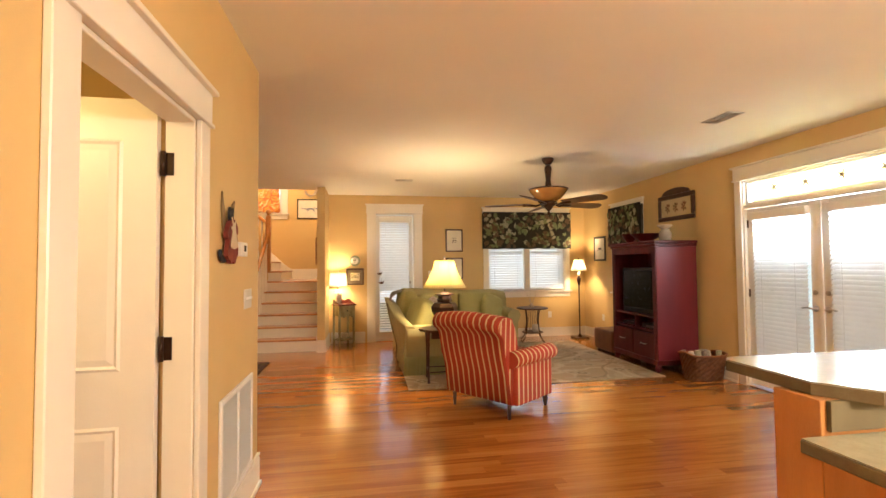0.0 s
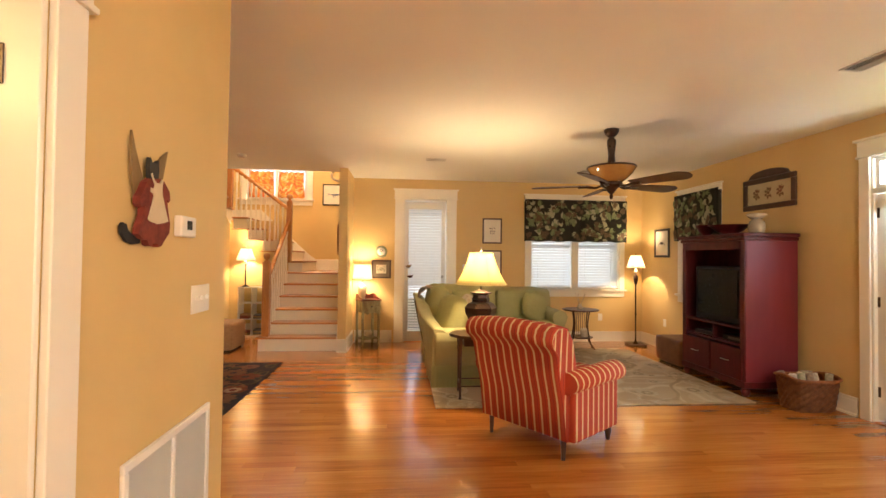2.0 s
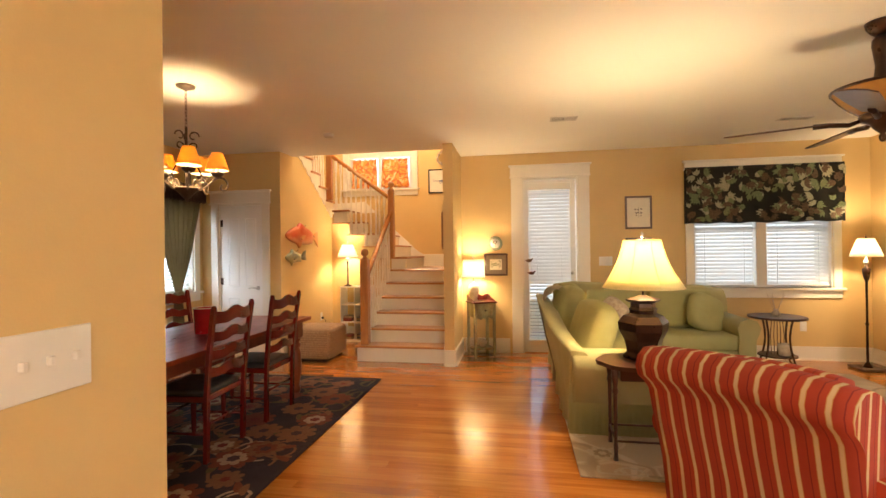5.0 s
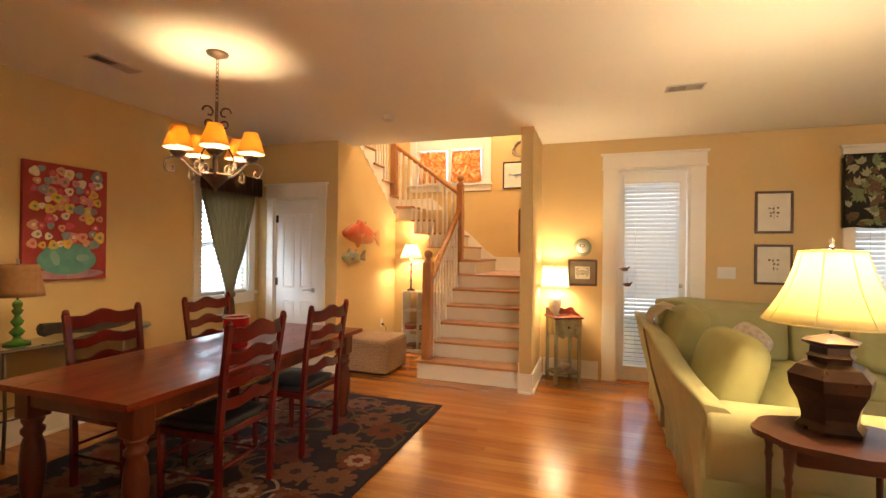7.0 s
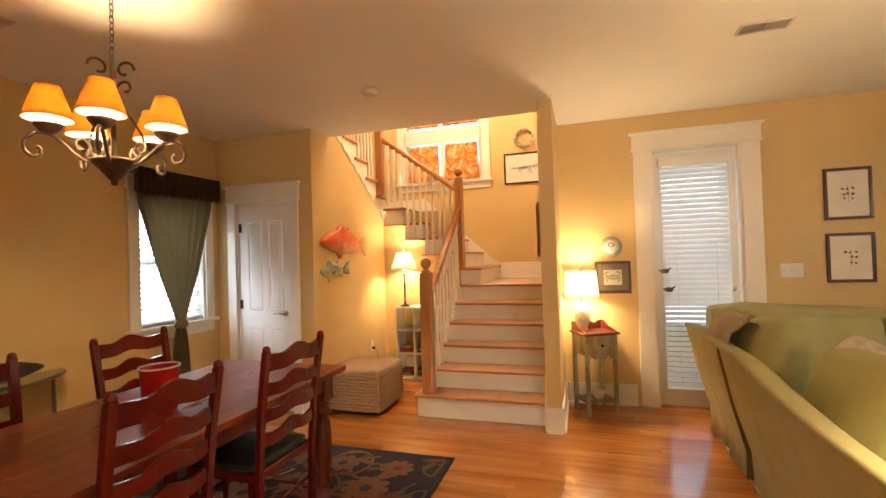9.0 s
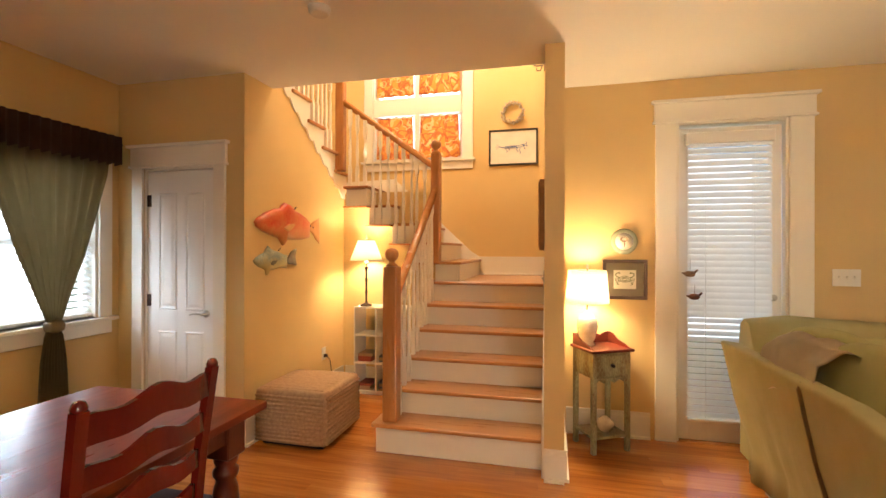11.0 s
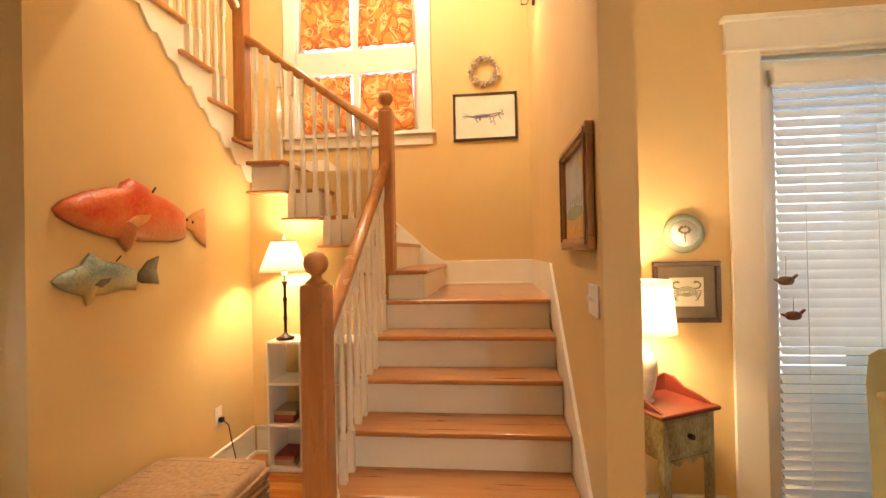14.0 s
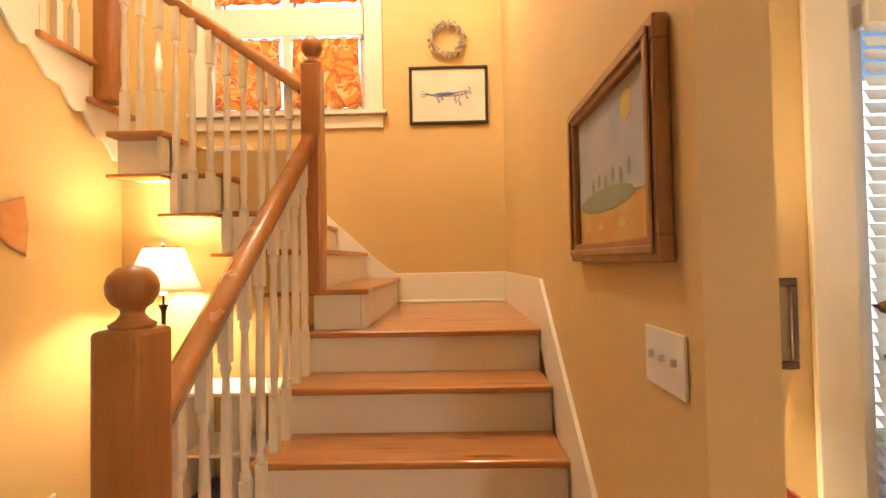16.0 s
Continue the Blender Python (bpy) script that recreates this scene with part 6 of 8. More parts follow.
def night_stand():
    root = thing("night_stand", "worn green stand with a red tray top beside the door", "stand", pose(-0.377, 8.212, 0, 0, 0, 28) @ Matrix.Diagonal((1, 1, 1.025, 1)))
    x0, x1, y0, y1 = -0.155, 0.155, -0.135, 0.135
    part("tabletop", bx(x0 - 0.02, x1 + 0.02, y0 - 0.02, y1 + 0.005, 0.70, 0.72, bevel=0.005), M_REDTOP, root, "red-stained top")
    w = x1 - x0
    gal = [(x0, 0.721), (x0, 0.80)] + [(x0 + w * u, z) for u, z in ((0.12, 0.795), (0.25, 0.775), (0.38, 0.79), (0.5, 0.815), (0.62, 0.79), (0.75, 0.775), (0.88, 0.795))] + [(x1, 0.80), (x1, 0.721)]
    part("gallery_rail", prism(B(), gal, 1, y1 - 0.012, y1), M_REDTOP, root)
    for x in (x0, x1 - 0.012):
        sd_ = [(y1 - 0.013, 0.721), (y1 - 0.013, 0.80), (y1 - 0.06, 0.795), (y1 - 0.12, 0.76), (y1 - 0.20, 0.745), (y0, 0.721)]
        part("gallery_rail", prism(B(), sd_, 0, x, x + 0.012), M_REDTOP, root)
    part("case", bx(x0 + 0.01, x1 - 0.01, y0 + 0.012, y1 - 0.012, 0.52, 0.699), M_GREENP, root)
    dr = part("drawer", bx(x0 + 0.035, x1 - 0.035, y0 + 0.002, y0 + 0.011, 0.54, 0.68, bevel=0.003), M_GREENP, root)
    part("drawer_knob", tube(B(), [((x0 + x1) / 2, y0 + 0.002, 0.61), ((x0 + x1) / 2, y0 - 0.02, 0.61)], 0.012, 10), M_BLACK, dr)
    sc = [(x0 + 0.03, 0.519), (x0 + 0.03, 0.49)] + [(x0 + 0.03 + 0.25 * k / 12, 0.50 + 0.012 * math.sin(k * math.pi / 2)) for k in range(1, 12)] + [(x1 - 0.03, 0.49), (x1 - 0.03, 0.519)]
    part("scalloped_apron", prism(B(), sc, 1, y0 + 0.003, y0 + 0.012), M_GREENP, root)
    part("lower_shelf", bx(x0 + 0.01, x1 - 0.01, y0 + 0.01, y1 - 0.01, 0.10, 0.118, bevel=0.003), M_GREENP, root)
    for x in (x0 + 0.018, x1 - 0.018):
        for y in (y0 + 0.018, y1 - 0.018):
            part("leg", bx(x - 0.017, x + 0.017, y - 0.017, y + 0.017, 0.001, 0.699, bevel=0.004), M_GREENP, root)


M_REDTOP = mat("red_stained_wood", (0.13, 0.022, 0.010), (0.08, 0.012, 0.007), 5, 0.4, bump=0.1, bscale=50, coat=0.1, spec=0.35)
night_stand()
base = lathe(B(), [(0.055, 0), (0.06, 0.01), (0.045, 0.025), (0.06, 0.06), (0.075, 0.14), (0.07, 0.19), (0.045, 0.225), (0.018, 0.24), (0.012, 0.26), (0.0, 0.261)], n=20)
table_lamp("table_lamp", "pearly ceramic lamp with a lit drum shade on the stand", -0.475, 8.21, 0.740, base, M_CERAM, cone_shade(B(), 0.158, 0.318, 0.138, 0.555, 0, 0, 28), M_SHADEW, (0.26, 0.57, 0.12))
solo("seashell", lathe(B(), [(0.0, 0), (0.02, 0.01), (0.055, 0.04), (0.06, 0.07), (0.04, 0.09), (0.045, 0.10), (0.025, 0.125), (0.03, 0.13), (0.008, 0.16), (0, 0.165)], n=12), M_CERAM, "large pale whelk shell on the stand's lower shelf", "shell", pose(-0.39, 8.20, 0.165, 70, 20, 30))
pc = thing("plate_ornament", "round white plate with a sage rim hanging on the wall", "wall plate")
bm = lathe(B(), [(0.085, 0), (0.100, 0.008), (0.096, 0.018), (0.068, 0.014), (0.0, 0.013)], n=32)
bmesh.ops.transform(bm, matrix=Matrix.Translation((-0.188, YB - 0.002, 1.512)) @ Matrix.Rotation(radians(90), 4, "X"), verts=bm.verts[:])
part("rim", bm, mat("sage_glaze", (0.30, 0.33, 0.22), None, 10, 0.25), pc)
bm = lathe(B(), [(0.066, 0.0), (0.066, 0.004), (0, 0.005)], n=28)
bmesh.ops.transform(bm, matrix=Matrix.Translation((-0.188, YB - 0.016, 1.512)) @ Matrix.Rotation(radians(90), 4, "X"), verts=bm.verts[:])
part("face", bm, M_MATTE, pc)
bm = B()
for k in range(9):
    blob(bm, 0.028 * math.cos(k * 0.7), 0.02 + 0.018 * math.sin(k * 0.7), 0.010, 0.008, 7)
stroke(bm, [(0, 0.01), (0.002, -0.05)], 0.003)
for v in bm.verts:
    v.co = (-0.188 + v.co.x * 0.9, YB - 0.0225, 1.512 + v.co.y * 0.9)
part("drawing", bm, mat("brown_ink", (0.20, 0.14, 0.07), None, 10, 0.7), pc)
# little hanging birds in the back door glass
for z, h, lab in ((1.27, 0, "small carved bird hanging by a thread over the door blind"), (1.10, 1, "small brown clay bird hanging by a thread over the door blind")):
    bm = cushion(B(), 0.075, 0.03, 0.045, None, 0.9, 8, 2.2)
    tube(bm, [(0.03, 0, 0.01), (0.052, 0, 0.03)], 0.008, 6)
    tube(bm, [(-0.03, 0, 0.0), (-0.055, 0, 0.008)], 0.010, 6, 0.004)
    tube(bm, [(0, 0, 0.02), (0.002, 0, 0.09 if h else 0.12)], 0.0012, 5)
    solo("hanging_ornament", bm, mat("clay_brown" if h else "carved_tan", (0.25, 0.08, 0.03) if h else (0.30, 0.18, 0.09), (0.07, 0.03, 0.02), 40, 0.6), lab, "ornament", pose(0.27 + 0.03 * h, YB - 0.035, z))

# ---- dining room ----
solo("dining_rug", bx(-3.50, -1.385, 3.85, 6.95, 0.001, 0.012, bevel=0.003), M_RUG, "dark floral wool rug with scrolling vines under the dining table", "rug")


def rug_motifs(name, x0, x1, y0, y1, z, seed, step, mats_, size, vine_w):
    """Flowers, leaves and curling vines woven into a rug, a hair above its ground."""
    r = random.Random(seed)
    rug = bpy.data.objects[name]
    lift = [z]

    def put(pn, bm, m_):
        lift[0] += 0.00002
        for v in bm.verts:
            v.co.z = lift[0]
        return part(pn, bm, m_, rug)

    def inside(x, y, d=0.04):
        return x0 + d < x < x1 - d and y0 + d < y < y1 - d

    y = y0 + 0.15
    while y < y1:
        x = x0 + 0.1 + r.random() * 0.2
        while x < x1:
            # a curling vine of narrow quads
            a, k = r.random() * 6.28, r.choice((-1, 1)) * r.uniform(2.0, 4.5)
            bm = B()
            px, py = x, y
            line = []
            for i in range(26):
                if inside(px, py, 0.03):
                    line.append((px, py))
                a += k * 0.045 * (1 + i * 0.07)
                px, py = px + 0.035 * math.cos(a), py + 0.035 * math.sin(a)
            if len(line) > 6:
                stroke(bm, line, vine_w)
                put("woven_vine", bm, r.choice(mats_["vine"]))
            for q in line[4::6]:
                bm = B()
                an = r.random() * 6.28
                blob(bm, q[0] + 0.04 * math.cos(an), q[1] + 0.04 * math.sin(an), size * 0.5, size * 0.2, 10, an, 0.12)
                if all(inside(v.co.x, v.co.y, 0.0) for v in bm.verts):
                    put("woven_leaf", bm, r.choice(mats_["leaf"]))
                else:
                    bm.free()
            x += step * r.uniform(0.7, 1.2)
        y += step * 0.75
    y = y0 + step * 0.6
    row = 0
    while y < y1 - 0.1:
        x = x0 + step * (0.4 + 0.5 * (row % 2))
        while x < x1 - 0.1:
            s = size * r.uniform(0.8, 1.25)
            cx, cy = x + r.uniform(-0.08, 0.08), y + r.uniform(-0.08, 0.08)
            s = min(s, x1 - cx - 0.03, y1 - cy - 0.03, cx - x0 - 0.03, cy - y0 - 0.03)
            if s > size * 0.4:
                for rad, pet, mm in ((s, 9, r.choice(mats_["petal"])), (s * 0.62, 7, r.choice(mats_["petal2"])), (s * 0.28, 6, r.choice(mats_["heart"]))):
                    bm = B()
                    vs = []
                    n = pet * 6
                    for i in range(n):
                        t = 2 * math.pi * i / n
                        k = 0.72 + 0.28 * abs(math.cos(t * pet / 2)) ** 0.6
                        vs.append(bm.verts.new((cx + rad * k * math.cos(t), cy + rad * k * math.sin(t), 0)))
                    bm.faces.new(vs)
                    put("woven_flower", bm, mm)
            x += step * r.uniform(0.85, 1.15)
        y += step * 0.62
        row += 1


def yarn(name, c):
    return mat(name, c, tuple(v * 0.7 for v in c), 60, 0.95, bump=0.8, bscale=300, fine=0.4)


Y = {"cream": yarn("yarn_cream", (0.38, 0.27, 0.19)), "tan": yarn("yarn_tan", (0.20, 0.085, 0.045)), "rust": yarn("yarn_rust", (0.17, 0.038, 0.02)), "red": yarn("yarn_red", (0.16, 0.02, 0.015)), "olive": yarn("yarn_olive", (0.10, 0.075, 0.03)), "plum": yarn("yarn_plum", (0.05, 0.025, 0.035))}
rug_motifs("dining_rug", -3.50, -1.385, 3.85, 6.95, 0.0122, 8, 0.42, {"vine": [Y["cream"], Y["olive"], Y["tan"]], "leaf": [Y["olive"], Y["tan"], Y["rust"]], "petal": [Y["tan"], Y["rust"], Y["tan"], Y["red"]], "petal2": [Y["rust"], Y["tan"], Y["cream"]], "heart": [Y["red"], Y["plum"]]}, 0.14, 0.011)


L = {"cream": mat("wool_cream", (0.42, 0.36, 0.25), (0.35, 0.29, 0.20), 60, 0.95, bump=0.8, bscale=300, fine=0.4), "moss": mat("wool_moss", (0.27, 0.205, 0.12), (0.22, 0.165, 0.095), 60, 0.95, bump=0.8, bscale=300, fine=0.4)}
rug_motifs("living_rug", 0.50, 3.72, 5.03, 7.75, 0.0132, 21, 0.62, {"vine": [L["cream"]], "leaf": [L["cream"], L["moss"]], "petal": [L["cream"]], "petal2": [L["moss"]], "heart": [L["cream"]]}, 0.10, 0.011)


def dining_table():
    root = thing("dining_table", "long reddish pine dining table with turned legs on the rug", "dining table")
    x0, x1, y0, y1, z = -2.95, -1.99, 4.37, 6.50, 0.76
    w = (x1 - x0) / 6
    for i in range(6):
        part("top_plank", bx(x0 + w * i + (0.0002 if i else 0), x0 + w * (i + 1) - 0.0002, y0, y1, z - 0.032, z, bevel=0.0006), M_TABLE, root)
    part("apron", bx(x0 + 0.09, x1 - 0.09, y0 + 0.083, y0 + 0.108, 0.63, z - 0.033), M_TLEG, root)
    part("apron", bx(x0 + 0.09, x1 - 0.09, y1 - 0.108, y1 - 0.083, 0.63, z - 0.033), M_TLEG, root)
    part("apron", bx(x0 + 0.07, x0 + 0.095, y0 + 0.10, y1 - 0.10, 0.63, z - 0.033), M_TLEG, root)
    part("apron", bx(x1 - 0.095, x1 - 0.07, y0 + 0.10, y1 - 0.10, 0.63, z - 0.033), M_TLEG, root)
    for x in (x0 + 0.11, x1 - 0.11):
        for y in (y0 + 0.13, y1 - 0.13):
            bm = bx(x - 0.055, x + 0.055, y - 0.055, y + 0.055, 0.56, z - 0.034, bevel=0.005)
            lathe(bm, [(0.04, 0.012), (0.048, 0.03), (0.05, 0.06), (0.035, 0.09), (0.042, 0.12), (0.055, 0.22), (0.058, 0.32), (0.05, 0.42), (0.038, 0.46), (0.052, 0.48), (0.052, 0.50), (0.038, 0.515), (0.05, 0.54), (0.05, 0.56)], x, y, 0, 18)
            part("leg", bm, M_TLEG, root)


dining_table()


def dining_chair(m):
    """Ladder-back chair, origin on the floor under the seat, back towards -y."""
    root = thing("dining_chair", "cherry-stained ladder-back dining chair with dark seat at the table", "chair", m, "chairs round the table")
    for s in (-1, 1):
        pts = [(s * 0.215, -0.20, 0.0), (s * 0.215, -0.205, 0.25), (s * 0.217, -0.21, 0.46), (s * 0.222, -0.235, 0.75), (s * 0.228, -0.275, 1.03)]
        bm = B()
        for (xa, ya, za), (xb, yb, zb) in zip(pts, pts[1:]):
            vs = [bm.verts.new((x + dx, y + dy, z)) for (x, y, z) in ((xa, ya, za), (xb, yb, zb)) for dx, dy in ((-0.017, -0.014), (0.017, -0.014), (0.017, 0.014), (-0.017, 0.014))]
            for q in ((0, 1, 5, 4), (1, 2, 6, 5), (2, 3, 7, 6), (3, 0, 4, 7), (3, 2, 1, 0), (4, 5, 6, 7)):
                bm.faces.new([vs[i] for i in q])
        lathe(bm, [(0.018, 1.03), (0.020, 1.04), (0.014, 1.055), (0.0, 1.06)], s * 0.228, -0.275, 0, 10)
        part("rear_leg", bm, M_CHERRY, root)
        part("front_leg", lathe(B(), [(0.012, 0), (0.018, 0.06), (0.022, 0.30), (0.024, 0.44)], s * 0.205, 0.20, 0, 12), M_CHERRY, root)
        part("stretcher", tube(B(), [(s * 0.213, -0.20, 0.19), (s * 0.206, 0.20, 0.19)], 0.009, 8), M_CHERRY, root)
    part("stretcher", tube(B(), [(-0.206, 0.20, 0.27), (0.206, 0.20, 0.27)], 0.010, 8), M_CHERRY, root)
    part("stretcher", tube(B(), [(-0.213, -0.20, 0.25), (0.213, -0.20, 0.25)], 0.009, 8), M_CHERRY, root)
    for z, h, y in ((0.965, 0.075, -0.268), (0.835, 0.058, -0.25), (0.71, 0.056, -0.232), (0.59, 0.055, -0.22)):
        top, bot = [], []
        for k in range(17):
            u = -1 + 2 * k / 16
            x = u * 0.212
            arch = 0.028 * math.cos(u * math.pi / 2) + 0.012 * math.cos(u * math.pi * 2.0)
            top.append((x, z + h / 2 + arch))
            bot.append((x, z - h / 2 + arch * 0.55))
        bm = B()
        for sgn in (0,):
            f_, b_ = [], []
            for x, zz in top + bot[::-1]:
                cv = y - 0.022 * (1 - (x / 0.212) ** 2)
                f_.append(bm.verts.new((x, cv - 0.008, zz)))
                b_.append(bm.verts.new((x, cv + 0.008, zz)))
            n = len(f_)
            t = len(top)
            for k in range(t - 1):
                bm.faces.new((f_[k], f_[k + 1], f_[n - 2 - k], f_[n - 1 - k]))
                bm.faces.new((b_[k + 1], b_[k], b_[n - 1 - k], b_[n - 2 - k]))
            for k in range(n):
                j = (k + 1) % n
                bm.faces.new((f_[j], f_[k], b_[k], b_[j]))
        bmesh.ops.recalc_face_normals(bm, faces=bm.faces[:])
        part("ladder_slat", bm, M_CHERRY, root)
    part("seat_frame", bx(-0.225, 0.225, -0.20, 0.225, 0.40, 0.445, bevel=0.008), M_CHERRY, root)
    part("seat", cushion(B(), 0.42, 0.40, 0.045, Matrix.Translation((0, 0.012, 0.462)), 0.3, 8, 4), M_LEATHER, root)
    return root


ch = dining_chair(pose(-2.155, 5.80, 0.012, 0, 0, 90))
for x, y, r in ((-2.155, 5.05, 92), (-2.80, 5.02, -90), (-2.80, 5.86, -88)):
    copy_thing(ch, pose(x, y, 0.012, 0, 0, r))


def smooth_line(pts, n=4):
    """A rounder line through the same points."""
    out = []
    for i in range(len(pts) - 1):
        p0, p1, p2, p3 = pts[max(i - 1, 0)], pts[i], pts[i + 1], pts[min(i + 2, len(pts) - 1)]
        for k in range(n):
            t = k / n
            out.append(tuple(0.5 * (2 * b + (c - a) * t + (2 * a - 5 * b + 4 * c - d) * t * t + (3 * b - a - 3 * c + d) * t ** 3) for a, b, c, d in zip(p0, p1, p2, p3)))
    return out + [pts[-1]]


def chandelier():
    root = thing("chandelier", "wrought-iron five-arm chandelier with lit orange shades over the table", "chandelier", pose(-2.42, 5.27, 0))
    part("canopy", lathe(B(), [(0.012, 2.70), (0.03, 2.71), (0.065, 2.725), (0.07, 2.739)], n=24), M_IRON, root)
    bm = B()
    z = 2.70
    i = 0
    while z > 2.42:
        ring = []
        for k in range(13):
            a = 2 * math.pi * k / 12
            p = (0.009 * math.cos(a), 0, z - 0.018 + 0.018 * math.sin(a))
            ring.append(p if i % 2 else (0, p[0], p[2]))
        tube(bm, ring, 0.0025, 5)
        z -= 0.028
        i += 1
    part("chain", bm, M_IRON, root)
    bm = tube(B(), [(0, 0, 2.42), (0, 0, 1.93)], 0.010, 10)
    for k in range(3):
        a0 = k * 2.094 + 0.3
        for cz, cr, sg in ((2.34, 0.042, 1), (2.26, 0.034, -1)):
            pts = []
            for j in range(16):
                a = j / 15 * 5.0
                r = cr * (1 - 0.55 * j / 15)
                rr_ = 0.055 + r * math.cos(a) * sg
                pts.append((rr_ * math.cos(a0), rr_ * math.sin(a0), cz + r * math.sin(a)))
            tube(bm, pts, 0.006, 6)
        sweep = smooth_line([(0.012, 2.25), (0.03, 2.20), (0.075, 2.13), (0.115, 2.06), (0.115, 1.99), (0.06, 1.94)])
        tube(bm, [(r * math.cos(a0 + 0.9), r * math.sin(a0 + 0.9), z_) for r, z_ in sweep], 0.006, 6)
    part("scroll_column", bm, M_IRON, root)
    part("centre_bowl", lathe(B(), [(0.0, 1.825), (0.012, 1.83), (0.014, 1.848), (0.03, 1.865), (0.055, 1.895), (0.085, 1.925), (0.094, 1.935), (0.08, 1.942), (0.0, 1.944)], n=24), M_IRON, root)
    for k in range(5):
        a = radians(-47 + 72 * k)
        c, s = math.cos(a), math.sin(a)
        prof = [(0.03, 1.965), (0.09, 1.955), (0.15, 1.975), (0.21, 2.02), (0.26, 2.045), (0.31, 2.045), (0.345, 2.015), (0.35, 1.975), (0.325, 1.95), (0.295, 1.955), (0.29, 1.98), (0.305, 1.99)]
        prof = [(r * 0.84, z - 0.025 - 0.01 * max(1 - abs(r - 0.12) / 0.14, 0)) for r, z in smooth_line(prof)]
        arm = part("arm", tube(B(), [(r * c, r * s, z) for r, z in prof], 0.0075, 8), M_IRON, root)
        prof = [(0.12, 1.97), (0.10, 2.01), (0.125, 2.045), (0.155, 2.03), (0.15, 2.0), (0.13, 2.005)]
        part("scroll", tube(B(), [(r * 0.84 * c, r * 0.84 * s, z - 0.03) for r, z in smooth_line(prof)], 0.006, 7), M_IRON, arm)
        x, y = 0.22 * c, 0.22 * s
        part("drip_pan", lathe(B(), [(0.01, 2.02), (0.03, 2.03), (0.045, 2.047), (0.05, 2.06), (0.045, 2.061), (0.0, 2.051)], x, y, 0, 20), M_IRON, arm)
        part("candle_sleeve", lathe(B(), [(0.012, 2.052), (0.012, 2.095)], x, y, 0, 12), M_CERAM, arm)
        part("shade", cone_shade(B(), 0.088, 2.08, 0.043, 2.22, x, y, 24), M_SHADEO, arm)
        part("shade_lining", cone_shade(B(), 0.0845, 2.0805, 0.0395, 2.219, x, y, 24, wall=0.001), M_SHADEW, arm)
        gb = part("light_bulb", lathe(B(), [(0.008, 2.095), (0.017, 2.12), (0.012, 2.145), (0, 2.16)], x, y, 0, 12), M_BULB, arm)
        gb.visible_shadow = False
        bulb("bulb_chandelier", -2.42 + x, 5.27 + y, 2.125, CH_W, (1.0, 0.68, 0.35), 0.03)


CH_W = 10.5
chandelier()


def painting():
    root = thing("flower_painting", "bright canvas of flowers in a teal vase on the wall", "painting")
    y0, y1, z0, z1 = 5.085, 5.69, 1.185, 2.095
    part("canvas", bx(XL + 0.002, XL + 0.034, y0, y1, z0, z1, bevel=0.003), mat("red_canvas", (0.30, 0.012, 0.02), (0.38, 0.05, 0.05), 5, 0.6, bump=0.3, bscale=60), root)
    r = random.Random(11)
    X = XL + 0.0345
    pal = {"cream": (0.62, 0.55, 0.40), "pink": (0.55, 0.20, 0.22), "yellow": (0.60, 0.42, 0.06), "peach": (0.55, 0.28, 0.16), "blue_grey": (0.18, 0.24, 0.26), "green": (0.16, 0.24, 0.12), "rose": (0.50, 0.06, 0.10)}
    mats = {k: mat("paint_" + k, v, tuple(min(c * 1.3, 0.8) for c in v), 40, 0.5, bump=0.4, bscale=120) for k, v in pal.items()}
    teal, tealb = mat("paint_teal", (0.07, 0.27, 0.23), (0.14, 0.36, 0.30), 12, 0.5, bump=0.4, bscale=120), mat("paint_table_line", (0.30, 0.14, 0.22), (0.45, 0.28, 0.26), 12, 0.5)

    def flat(name, items, material, lift):
        bm = B()
        for it in items:
            blob(bm, *it)
        for v in bm.verts:
            v.co = (X + lift, v.co.x, v.co.y)
        return part(name, bm, material, root)

    flat("painted_ground", [(5.39, 1.235, 0.28, 0.04, 16)], tealb, 0.001)
    flat("painted_vase", [(5.39, 1.345, 0.215, 0.115, 24)], teal, 0.0018)
    flat("painted_vase_neck", [(5.39, 1.42, 0.17, 0.06, 20)], teal, 0.0021)
    flat("painted_vase_light", [(5.30, 1.36, 0.03, 0.06, 12, 0.3), (5.50, 1.36, 0.05, 0.03, 12)], mat("paint_aqua", (0.25, 0.45, 0.38), None, 12, 0.5), 0.0024)
    names = list(pal)
    fl_ = {n: [] for n in names}
    hearts = {n: [] for n in names}
    k = 0
    for i in range(8):
        for j in range(9):
            y = y0 + 0.06 + (y1 - y0 - 0.12) * (i + (j % 2) * 0.5) / 7.7 + r.uniform(-0.015, 0.015)
            z = 1.47 + 0.56 * j / 8 + r.uniform(-0.015, 0.015)
            if y > y1 - 0.04 or r.random() < 0.12:
                continue
            n = r.choice(names)
            rad = r.uniform(0.026, 0.046)
            fl_[n].append((y, z, rad, rad * r.uniform(0.85, 1.1), 12, r.random(), 0.13))
            hearts[r.choice(names)].append((y, z, rad * 0.38, rad * 0.36, 9, 0, 0.1))
            k += 1
    lift = 0.003
    for q, n in enumerate(names):
        for it in fl_[n]:
            lift += 0.00012
            flat("painted_flower", [it], mats[n], lift)
        for it in hearts[n]:
            flat("painted_centre", [it], mats[n], 0.0125 + 0.00012 * q)


painting()


